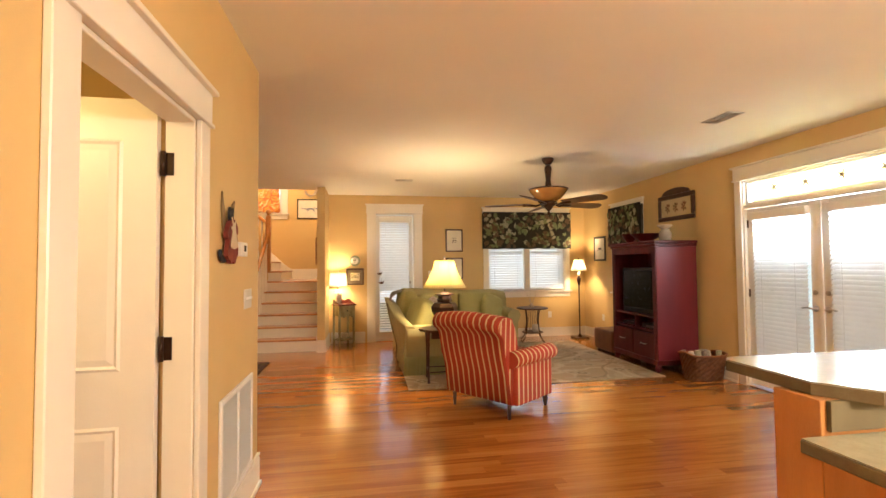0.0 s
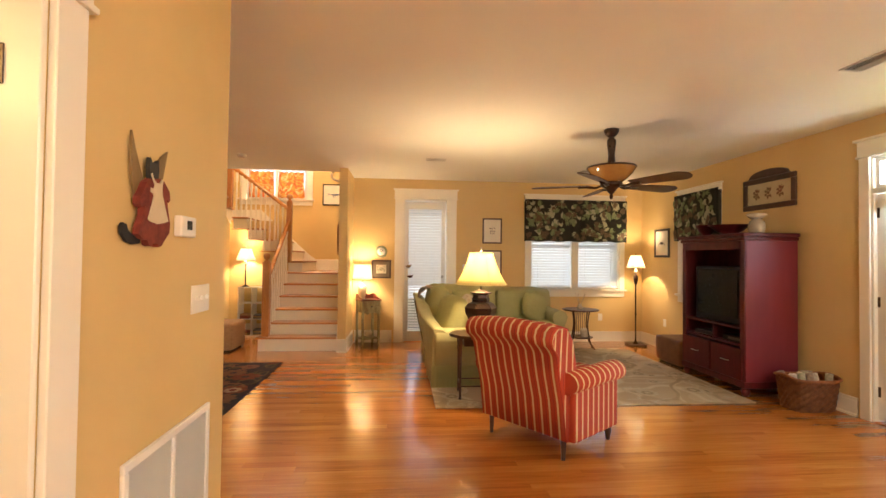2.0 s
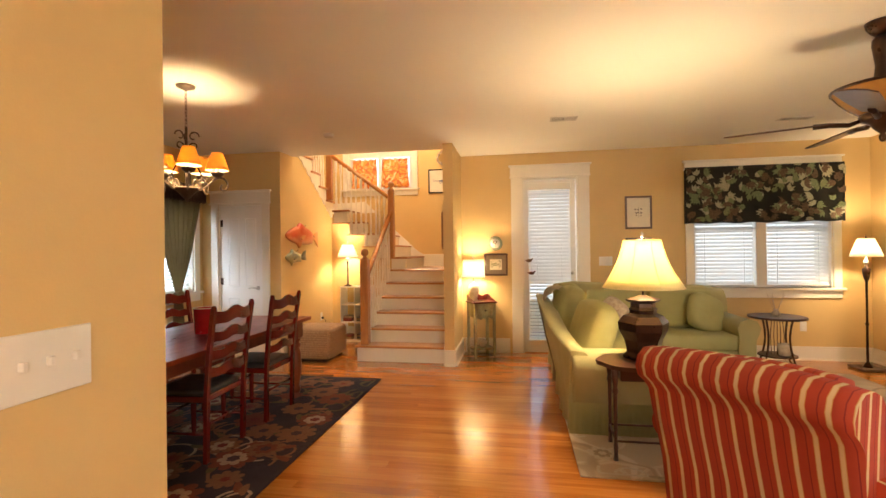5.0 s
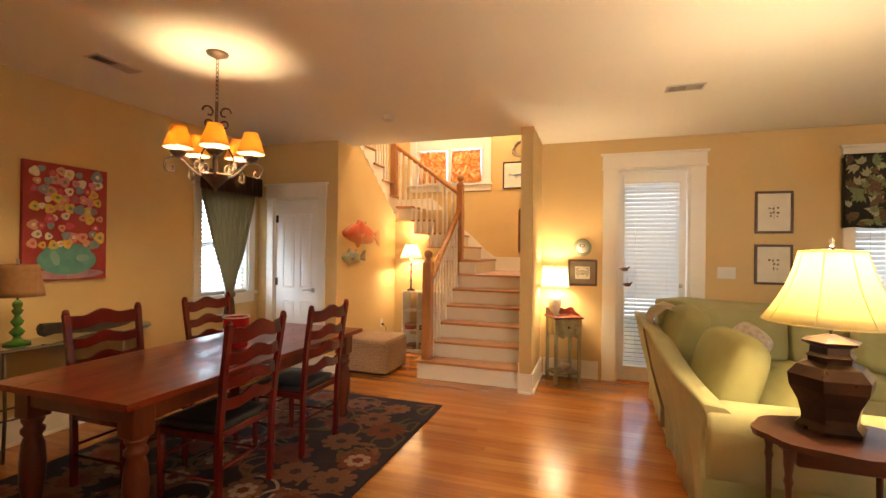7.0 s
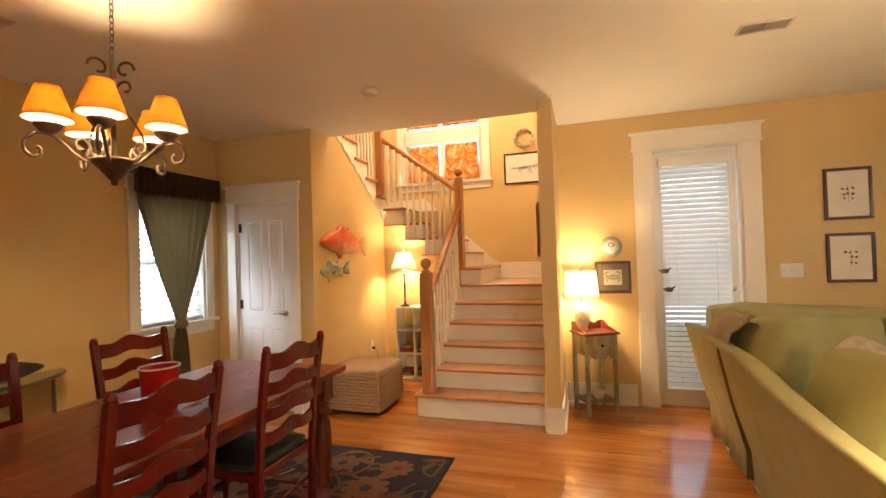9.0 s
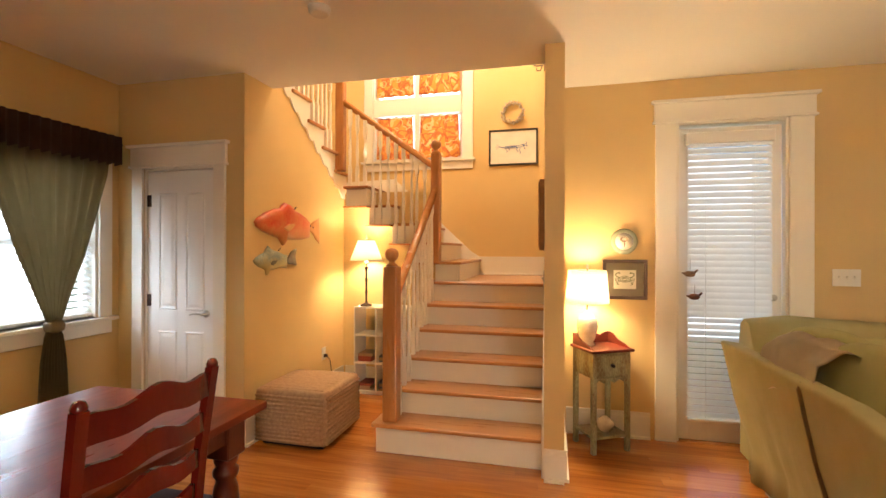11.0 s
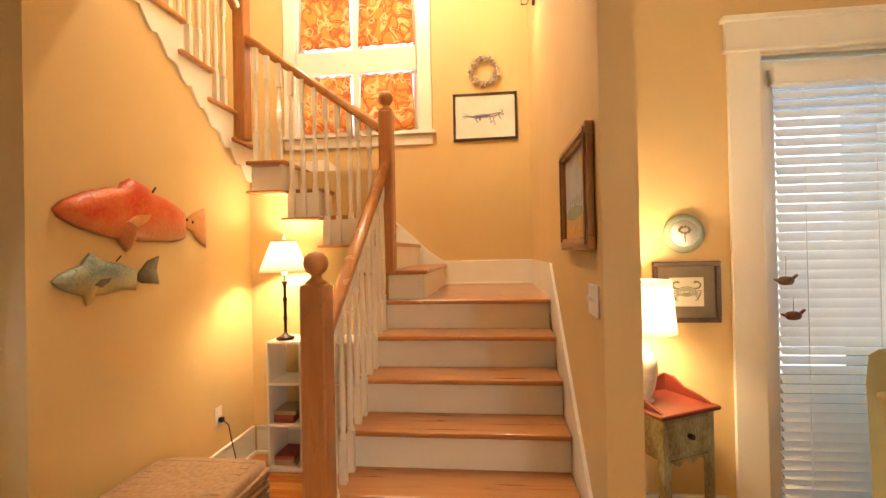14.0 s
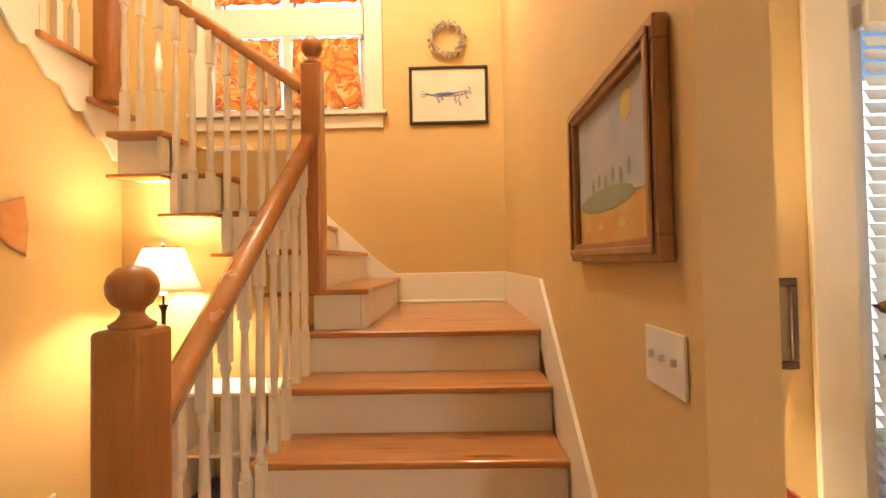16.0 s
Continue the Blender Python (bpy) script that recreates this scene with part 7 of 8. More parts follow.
def curtain():
    root = thing("curtain", "olive curtain gathered to a knot over the dining window", "curtain")
    n = 48
    bm = B()
    rows = []
    prof = [(2.22, 0.42, 0.0), (2.0, 0.40, 0.0), (1.7, 0.31, 0.0), (1.4, 0.215, 0.0), (1.15, 0.12, 0.0), (0.98, 0.055, 0), (0.92, 0.035, 0), (0.86, 0.06, 0), (0.70, 0.085, 0), (0.42, 0.10, 0)]
    for z, w, _ in prof:
        row = []
        for i in range(n + 1):
            u = -1 + 2 * i / n
            amp = 0.028 if w > 0.2 else 0.016
            row.append(bm.verts.new((XL + 0.085 + amp * math.sin(i * 1.15), 7.03 + u * w, z)))
        rows.append(row)
    for a, b in zip(rows, rows[1:]):
        for i in range(n):
            f = bm.faces.new((a[i], a[i + 1], b[i + 1], b[i]))
            f.smooth = True
    bmesh.ops.solidify(bm, geom=bm.faces[:], thickness=0.003)
    part("drape", bm, M_CURTAIN, root)
    part("knot", cushion(B(), 0.10, 0.11, 0.09, Matrix.Translation((XL + 0.09, 7.03, 0.93)), 0.8, 10, 2.2), M_CURTAIN, root)
    part("curtain_rod", tube(B(), [(XL + 0.085, 6.55, 2.25), (XL + 0.085, 7.52, 2.25)], 0.012, 10), M_IRON, root)
    bm = B()
    rows = []
    for z in (2.30, 2.2, 2.08):
        row = []
        for i in range(n * 2 + 1):
            u = i / (n * 2)
            row.append(bm.verts.new((XL + 0.125 + 0.016 * math.sin(i * 0.95) * (1 if z < 2.25 else 0.6), 6.57 + 0.92 * u, z + (0.008 * math.sin(i * 0.95) if z < 2.1 else 0))))
        rows.append(row)
    for a, b in zip(rows, rows[1:]):
        for i in range(n * 2):
            f = bm.faces.new((a[i], a[i + 1], b[i + 1], b[i]))
            f.smooth = True
    bmesh.ops.solidify(bm, geom=bm.faces[:], thickness=0.003)
    part("valance_ruffle", bm, M_VALBR, root)


curtain()


def console():
    root = thing("console_table", "half-round glass console on a dark iron frame against the dining wall", "console table")
    bm = B()
    n = 28
    lo, hi = [], []
    for i in range(n + 1):
        a = math.pi * i / n - math.pi / 2
        p = (XL + 0.03 + 0.34 * math.cos(a), 5.25 + 0.82 * math.sin(a))
        lo.append(bm.verts.new((*p, 0.752)))
        hi.append(bm.verts.new((*p, 0.762)))
    bm.faces.new(lo[::-1])
    bm.faces.new(hi)
    for i in range(n + 1):
        j = (i + 1) % (n + 1)
        bm.faces.new((lo[i], lo[j], hi[j], hi[i]))
    part("glass_top", bm, mat("green_glass_top", (0.12, 0.14, 0.10), None, 8, 0.06, coat=0.8), root)
    for z, k in ((0.745, 1.0), (0.28, 0.9)):
        pts = [(XL + 0.03 + 0.34 * k * math.cos(math.pi * i / n - math.pi / 2), 5.25 + 0.82 * k * math.sin(math.pi * i / n - math.pi / 2), z) for i in range(n + 1)]
        part("hoop", tube(B(), pts + [pts[0]], 0.008, 8), M_IRON, root)
    for y, x in ((4.5, XL + 0.06), (6.0, XL + 0.06), (4.85, XL + 0.30), (5.65, XL + 0.30)):
        part("leg", tube(B(), [(x, y, 0.002), (x, y + 0.01, 0.3), (x, y, 0.745)], 0.011, 8), M_IRON, root)


console()
pf = [(0.075, 0), (0.078, 0.01), (0.03, 0.03), (0.018, 0.05), (0.03, 0.065), (0.045, 0.085), (0.03, 0.105), (0.016, 0.12), (0.03, 0.14), (0.038, 0.16), (0.024, 0.18), (0.014, 0.20), (0.028, 0.22), (0.034, 0.235), (0.02, 0.25), (0.03, 0.275), (0.028, 0.29), (0.01, 0.31), (0.0, 0.311)]
table_lamp("table_lamp", "green glass lamp with an unlit burlap drum shade on the console", XL + 0.17, 4.99, 0.764, lathe(B(), pf, n=20), M_GREENC, cone_shade(B(), 0.15, 0.335, 0.115, 0.56, 0, 0, 28), M_BURLAP, (0.31, 0.57, 0.115))
bm = B()
fp = [(-0.40, 0.03), (-0.39, 0.09), (-0.30, 0.07), (-0.2, 0.075), (-0.05, 0.10), (0.1, 0.105), (0.24, 0.085), (0.34, 0.05), (0.37, 0.03), (0.33, 0.01), (0.2, -0.02), (0.0, -0.03), (-0.2, -0.01), (-0.29, 0.015), (-0.34, -0.01), (-0.37, -0.01)]
prism(bm, fp, 0, -0.03, 0.03)
bmesh.ops.bevel(bm, geom=bm.edges[:], offset=0.012, segments=2, affect="EDGES")
solo("carved_fish", bm, mat("dark_carved_wood", (0.06, 0.045, 0.03), (0.035, 0.022, 0.016), 20, 0.5, bump=0.4, bscale=70), "long dark carved wooden fish on the glass console", "sculpture", pose(XL + 0.19, 5.50, 0.80))
pl_ = thing("red_pail", "glossy red pail with a white rim on the dining table", "pail", pose(-2.45, 5.50, 0.7605))
part("pail_body", lathe(B(), [(0.072, 0), (0.076, 0.004), (0.086, 0.205), (0.089, 0.21), (0.081, 0.205), (0.067, 0.01), (0.0, 0.01)], n=28), M_RED, pl_)
bm = B()
tube(bm, [(0.088 * math.cos(a * 0.2244), 0.088 * math.sin(a * 0.2244), 0.211) for a in range(29)], 0.004, 6)
part("rim", bm, M_MATTE, pl_)

# ---- by the stairs ----
cs = thing("cube_shelf", "white open cube shelf with books beneath the stairs", "shelf")
x0, x1, y0, y1, hh = -2.66, -1.98, 8.90, 9.17, 0.87
for x in (x0, x0 + 0.224, x0 + 0.448, x1 - 0.015):
    part("upright", bx(x, x + 0.015, y0, y1, 0.03, hh - 0.016), M_DOOR, cs)
for z in (0.02, 0.305, 0.58, hh - 0.015):
    part("shelf_board", bx(x0 - 0.002, x1 + 0.002, y0 - 0.002, y1, z, z + 0.015), M_DOOR, cs)
part("kick_board", bx(x0, x1, y0 + 0.01, y0 + 0.02, 0.001, 0.019), M_DOOR, cs)
rb = random.Random(4)
bcol = [mat("book_red", (0.22, 0.04, 0.03), None, 20, 0.5), mat("book_tan", (0.35, 0.25, 0.15), None, 20, 0.6), mat("book_blue", (0.08, 0.10, 0.16), None, 20, 0.5)]
for cell, zz in ((0, 0.036), (0, 0.321), (1, 0.321), (1, 0.036), (2, 0.036)):
    x = x0 + 0.224 * cell + 0.03
    z = zz
    for k in range(rb.choice((3, 4, 5))):
        t = rb.uniform(0.016, 0.03)
        solo("book", bx(x, x + rb.uniform(0.13, 0.16), y0 + 0.03, y1 - 0.04, z, z + t, bevel=0.002), rb.choice(bcol), "worn book lying in a stack in the cube shelf", "book", None, "books in the cube shelf")
        z += t + 0.0005
base = lathe(B(), [(0.06, 0), (0.062, 0.012), (0.03, 0.025), (0.012, 0.04), (0.010, 0.12), (0.016, 0.14), (0.010, 0.16), (0.012, 0.25), (0.018, 0.27), (0.010, 0.29), (0.011, 0.36), (0.02, 0.385), (0.024, 0.395), (0.0, 0.397)], n=16)
table_lamp("table_lamp", "slim dark candlestick lamp with lit shade on the shelf", -2.57, 9.0, 0.872, base, M_BRONZE, cone_shade(B(), 0.165, 0.46, 0.085, 0.665, 0, 0, 28), M_SHADEW, (0.39, 0.69, 0.085))


def fish_paint(name, low, high, z0, z1, spots):
    """Glossy fish paint: pale belly, strong back, blotched."""
    m = mat(name, high, spots, 9, 0.36, bump=0.8, bscale=70, fine=0.8, coat=0.15)
    n, l = m.node_tree.nodes, m.node_tree.links
    tc, sp, mr, mx = n.new("ShaderNodeTexCoord"), n.new("ShaderNodeSeparateXYZ"), n.new("ShaderNodeMapRange"), n.new("ShaderNodeMix")
    ns = n.new("ShaderNodeTexNoise")
    ns.inputs["Scale"].default_value, ns.inputs["Detail"].default_value = 14, 4
    ad = n.new("ShaderNodeMath")
    ad.operation = "MULTIPLY_ADD"
    ad.inputs[1].default_value = (z1 - z0) * 1.1
    l.new(tc.outputs["Object"], sp.inputs[0])
    l.new(tc.outputs["Object"], ns.inputs["Vector"])
    l.new(ns.outputs["Fac"], ad.inputs[0])
    l.new(sp.outputs[2], ad.inputs[2])
    mr.inputs["From Min"].default_value, mr.inputs["From Max"].default_value = z0 + (z1 - z0) * 0.55, z1 + (z1 - z0) * 0.55
    l.new(ad.outputs[0], mr.inputs["Value"])
    b = n["Principled BSDF"]
    old = b.inputs["Base Color"].links[0].from_socket
    mx.data_type = "RGBA"
    mx.inputs["A"].default_value = (*low, 1)
    l.new(old, mx.inputs["B"])
    l.new(mr.outputs["Result"], mx.inputs["Factor"])
    l.new(mx.outputs["Result"], b.inputs["Base Color"])
    return m


def wall_fish(label, y0, z0, s, hgt, material, out, eye, tail_from, tail_m, dots):
    """A painted wall fish, its nose towards smaller y."""
    root = thing("fish_sculpture", label, "sculpture")

    def shell(line, pn, m_, deep):
        bm = B()
        cx = sum(a for a, _ in line) / len(line)
        cz = sum(b for _, b in line) / len(line)
        rings = []
        for k, th in ((1.0, 0.0), (0.95, deep * 0.45), (0.82, deep * 0.8), (0.55, deep), (0.2, deep * 1.06)):
            rings.append([bm.verts.new((XF + 0.004 + th, y0 + (cx + (a - cx) * (1 - (1 - k) * 0.75)) * s, z0 + (cz + (b - cz) * k) * hgt)) for a, b in line])
        n = len(line)
        for A, C in zip(rings, rings[1:]):
            for i in range(n):
                f = bm.faces.new((A[i], A[(i + 1) % n], C[(i + 1) % n], C[i]))
                f.smooth = True
        bm.faces.new(rings[-1])
        bm.faces.new(rings[0][::-1])
        bmesh.ops.recalc_face_normals(bm, faces=bm.faces[:])
        return part(pn, bm, m_, root)

    def disc(pn, a, b_, r, m_, x):
        bm = lathe(B(), [(r, 0.0), (r * 0.85, r * 0.35), (0, r * 0.5)], n=14)
        for v in bm.verts:
            v.co = (XF + x + v.co.z, y0 + a * s + v.co.x, z0 + b_ * hgt + v.co.y)
        return part(pn, bm, m_, root)

    body = [p for p in out if p[0] < tail_from]
    tail = [p for p in out if p[0] >= tail_from]
    shell(body, "body", material, 0.045 * s / 0.9)
    xs = [p for p in tail]
    shell([(tail_from - 0.06, 0.0)] + xs + [(tail_from - 0.06, -0.05)], "tail", tail_m, 0.012)
    disc("eye", eye[0], eye[1], 0.016 * s / 0.9, M_BLACK, 0.035 * s)
    bm = B()
    prism(bm, [(y0 + (eye[0] + a) * s, z0 + (eye[1] + b_) * hgt) for a, b_ in ((0.20, -0.08), (0.26, -0.03), (0.34, -0.02), (0.31, -0.07), (0.25, -0.11))], 0, XF + 0.05 * s, XF + 0.074 * s)
    part("pectoral_fin", bm, tail_m, root)
    for a, b_ in dots:
        disc("spot", a, b_, 0.009, M_BLACK, 0.02)
    part("dorsal_peg", tube(B(), [(XF + 0.006, y0 + 0.54 * s, z0 + 0.16 * hgt), (XF + 0.03, y0 + 0.545 * s, z0 + 0.215 * hgt)], 0.0055 * s, 7), M_PFRAME, root)
    gill = [(y0 + (0.16 + 0.035 * math.sin(math.pi * u)) * s, z0 + (0.09 - 0.17 * u) * hgt) for u in (0, 0.2, 0.4, 0.6, 0.8, 1.0)]
    part("gill_cover", tube(B(), [(XF + 0.040 * s, a, b_) for a, b_ in gill], 0.006 * s, 6), tail_m, root)
    for q in range(3):
        ln = [(XF + (0.046 - 0.002 * q) * s, y0 + (0.30 + 0.045 * k) * s, z0 + (0.10 - 0.055 * q - 0.003 * k) * hgt) for k in range(9)]
        part("scale_ridge", tube(B(), ln, 0.003 * s, 5), material, root)


wall_fish("large orange-red painted fish sculpture with pale belly on the wall", 7.67, 1.655, 1.0, 0.74, fish_paint("orange_fish", (0.55, 0.24, 0.08), (0.55, 0.04, 0.012), 1.50, 1.66, (0.58, 0.13, 0.035)),
          [(0, 0), (0.04, 0.05), (0.14, 0.115), (0.26, 0.165), (0.33, 0.175), (0.345, 0.21), (0.40, 0.25), (0.46, 0.235), (0.52, 0.205), (0.53, 0.18), (0.62, 0.155), (0.72, 0.11), (0.80, 0.05), (0.88, 0.07), (0.98, 0.12), (1.0, -0.04), (0.99, -0.21), (0.91, -0.15), (0.86, -0.08), (0.79, -0.14), (0.69, -0.165), (0.55, -0.17), (0.39, -0.17), (0.38, -0.24), (0.365, -0.235), (0.31, -0.16), (0.20, -0.13), (0.09, -0.09), (0.02, -0.045)],
          (0.12, 0.03), 0.85, mat("orange_tail", (0.55, 0.22, 0.07), (0.60, 0.30, 0.12), 20, 0.35, bump=0.4, bscale=60), [(0.80, 0.01), (0.85, -0.005)])
wall_fish("smaller silver-blue painted fish sculpture with dark tail below the orange one", 7.66, 1.36, 0.60, 0.46, fish_paint("silver_fish", (0.46, 0.36, 0.13), (0.13, 0.20, 0.19), 1.29, 1.39, (0.30, 0.34, 0.24)),
          [(0, 0), (0.05, 0.05), (0.12, 0.09), (0.22, 0.13), (0.24, 0.17), (0.30, 0.25), (0.36, 0.20), (0.45, 0.16), (0.55, 0.145), (0.68, 0.09), (0.75, 0.08), (0.86, 0.15), (1.0, 0.21), (0.97, 0.05), (1.0, -0.12), (0.90, -0.10), (0.80, -0.09), (0.73, -0.16), (0.6, -0.14), (0.45, -0.17), (0.30, -0.17), (0.28, -0.26), (0.265, -0.26), (0.24, -0.16), (0.10, -0.10), (0.03, -0.05)],
          (0.09, 0.02), 0.80, mat("dark_fish_tail", (0.12, 0.12, 0.075), (0.07, 0.06, 0.04), 20, 0.35, bump=0.4, bscale=60), [])


def roman_shade(x0, x1, z0, z1, label):
    root = thing("cafe_curtain", label, "curtain")
    bm = B()
    n = 30
    rows = []
    for j, z in enumerate((z1, z1 - 0.03, (z0 + z1) / 2, z0)):
        row = []
        for i in range(n + 1):
            x = x0 + (x1 - x0) * i / n
            pull = 0.01 * math.sin(j * 1.5) * (1 if i < n / 2 else -1)
            row.append(bm.verts.new((x + pull, YL - 0.035 + 0.006 * math.sin(i * 1.1 + j), z + 0.007 * math.sin(i * 0.9) * (j in (0, 3)))))
        rows.append(row)
    for a, b in zip(rows, rows[1:]):
        for i in range(n):
            f = bm.faces.new((a[i], a[i + 1], b[i + 1], b[i]))
            f.smooth = True
    bmesh.ops.solidify(bm, geom=bm.faces[:], thickness=0.002)
    part("cloth", bm, M_PAISLEY, root)
    part("curtain_rod", tube(B(), [(x0 - 0.01, YL - 0.035, z1 - 0.01), (x1 + 0.01, YL - 0.035, z1 - 0.01)], 0.005, 6), M_TRIM, root)


for x0, x1 in ((-2.93, -2.44), (-2.36, -1.845)):
    roman_shade(x0, x1, 2.60, 3.135, "orange paisley curtain lit from behind in the lower stair window")
    roman_shade(x0, x1, 3.40, 4.10, "orange paisley curtain lit from behind in the upper stair window")

wr = B()
rw = random.Random(2)
for k in range(70):
    a = rw.random() * 6.283
    r = 0.118 + rw.uniform(-0.028, 0.028)
    m = Matrix.Translation((-1.19 + r * math.cos(a), YL - 0.03 - rw.random() * 0.015, 3.10 + r * math.sin(a))) @ Euler((rw.random() * 3, rw.random() * 3, rw.random() * 3)).to_matrix().to_4x4()
    b0 = len(wr.verts)
    s = rw.uniform(0.012, 0.02)
    vs = [wr.verts.new(m @ Vector(p)) for p in ((s, 0, 0), (-s, 0, 0), (0, s * 0.8, 0), (0, -s * 0.8, 0), (0, 0, s * 0.6), (0, 0, -s * 0.6))]
    for q in ((0, 2, 4), (2, 1, 4), (1, 3, 4), (3, 0, 4), (2, 0, 5), (1, 2, 5), (3, 1, 5), (0, 3, 5)):
        wr.faces.new([vs[i] for i in q])
tube(wr, [(-1.19 + 0.118 * math.cos(a * 0.2618), YL - 0.015, 3.10 + 0.118 * math.sin(a * 0.2618)) for a in range(25)], 0.011, 6)
for k in range(22):
    a = 6.283 * k / 22
    rr_ = 0.118 + 0.018 * math.sin(k * 2.4)
    g = lathe(B(), [(0.0, -0.012), (0.013, -0.006), (0.016, 0.004), (0.009, 0.014), (0, 0.018)], n=8)
    for v in g.verts:
        v.co = (-1.19 + rr_ * math.cos(a) + v.co.x, YL - 0.026 + v.co.y * 0.8, 3.10 + rr_ * math.sin(a) + v.co.z)
    me_ = bpy.data.meshes.new("shell_tmp")
    g.to_mesh(me_)
    g.free()
    wr.from_mesh(me_)
    bpy.data.meshes.remove(me_)
solo("shell_wreath", wr, mat("shell_mix", (0.68, 0.62, 0.52), (0.30, 0.22, 0.15), 30, 0.5), "small round wreath of pale shells on the stair wall", "wreath")

M_GOLDFR = mat("pewter_gilt_frame", (0.40, 0.22, 0.10), (0.30, 0.15, 0.065), 14, 0.35, 0.25, bump=0.2, bscale=80)
kp = thing("framed_drawing", "brown-framed child's landscape drawing on the stair side wall", "picture")
xw = XW - 0.002
ky0, ky1, kz0, kz1 = 7.68, 8.285, 1.443, 1.905
for w, t, o in ((0.05, 0.03, 0.0), (0.018, 0.038, 0.016)):
    for a, b, c, d in ((ky0 + o, ky1 - o, kz0 + o, kz0 + o + w), (ky0 + o, ky1 - o, kz1 - o - w, kz1 - o), (ky0 + o, ky0 + o + w, kz0 + o + w, kz1 - o - w), (ky1 - o - w, ky1 - o, kz0 + o + w, kz1 - o - w)):
        part("frame_side", bx(xw - t, xw - (0.0 if w == 0.05 else 0.031), a, b, c, d, bevel=0.003), M_GOLDFR, kp)
part("picture_sky", bx(xw - 0.012, xw - 0.004, ky0 + 0.051, ky1 - 0.051, 1.60, kz1 - 0.051), mat("chalk_sky", (0.50, 0.46, 0.44), (0.36, 0.40, 0.46), 9, 0.8, bump=0.2, bscale=100), kp)
part("picture_land", bx(xw - 0.012, xw - 0.004, ky0 + 0.051, ky1 - 0.051, kz0 + 0.051, 1.599), mat("chalk_land", (0.55, 0.28, 0.08), (0.62, 0.40, 0.14), 12, 0.8, bump=0.2, bscale=100), kp)
bm = B()
blob(bm, 0.14, 0.11, 0.033, 0.035, 14)
for x in (-0.15, -0.05, 0.10):
    blob(bm, x, -0.15, 0.018, 0.032, 3, 1.57)
for v in bm.verts:
    v.co = (xw - 0.0135, 8.0 - v.co.x, 1.685 + v.co.y)
part("drawing", bm, mat("chalk_yellow", (0.65, 0.50, 0.16), None, 10, 0.8), kp)
bm = B()
blob(bm, -0.02, -0.085, 0.2, 0.03, 14)
for k in range(6):
    blob(bm, 0.15 - 0.05 * k, -0.03 - 0.01 * (k % 2), 0.012, 0.02, 8)
for v in bm.verts:
    v.co = (xw - 0.0132, 8.0 - v.co.x, 1.685 + v.co.y)
part("drawing", bm, mat("chalk_green", (0.30, 0.33, 0.20), None, 10, 0.8), kp)


def plate(name, label, axis, u, z, face, out, w=0.075, h=0.12, kind="switch", n=1):
    root = thing(name, label, "switch" if kind == "switch" else "outlet")
    f = face + out * 0.001
    def put(pn, a, b, c, d, d0, d1, m_):
        v0, v1 = sorted((f + out * d0, f + out * d1))
        return part(pn, bx(a, b, v0, v1, c, d, bevel=0.0015) if axis == 0 else bx(v0, v1, a, b, c, d, bevel=0.0015), m_, root)
    put("cover_plate", u - w / 2, u + w / 2, z - h / 2, z + h / 2, 0, 0.006, M_PLATE)
    for k in range(n):
        c = u + (k - (n - 1) / 2) * 0.046
        if kind == "switch":
            put("toggle", c - 0.005, c + 0.005, z - 0.004, z + 0.012, 0.006, 0.018, M_PLATE)
        else:
            for dz in (-0.022, 0.022):
                put("socket", c - 0.013, c + 0.013, z + dz - 0.012, z + dz + 0.012, 0.006, 0.0075, M_DOOR)
    return root


plate("light_switch", "white triple light switch plate on the hall wall", 1, 2.778, 1.232, XH, 1, 0.165, 0.116, n=3)
plate("light_switch", "white triple switch plate beside the stairs", 1, 7.73, 1.257, XW, -1, 0.16, 0.115, n=3)
plate("light_switch", "wide white switch plate between door and prints", 0, 1.275, 1.255, YB, -1, 0.17, 0.12, n=3)
plate("wall_outlet", "white wall outlet with a lamp plug near the ottoman", 1, 8.76, 0.42, XF, 1, kind="outlet")
plate("wall_outlet", "white wall outlet low on the window wall", 0, 3.62, 0.42, YB, -1, kind="outlet")
plate("wall_outlet", "white wall outlet low beside the side window", 1, 7.72, 0.42, XR, -1, kind="outlet")
bm = bx(XF + 0.009, XF + 0.04, 8.745, 8.775, 0.385, 0.415, bevel=0.004)
tube(bm, [(XF + 0.03, 8.76, 0.40), (XF + 0.06, 8.78, 0.36), (XF + 0.05, 8.84, 0.20), (XF + 0.06, 8.88, 0.04), (XF + 0.16, 8.95, 0.012), (-2.67, 9.0, 0.012)], 0.003, 6)
solo("lamp_cord", bm, M_BLACK, "thin dark lamp cord plugged in beside the white shelf", "cord")
th_ = thing("thermostat", "white wall thermostat with a small dark display on the hall wall", "thermostat")
part("case", bx(XH + 0.001, XH + 0.03, 2.545, 2.668, 1.485, 1.565, bevel=0.006, seg=2), M_PLATE, th_)
part("display", bx(XH + 0.0301, XH + 0.0315, 2.59, 2.63, 1.513, 1.548), M_SCREEN, th_)


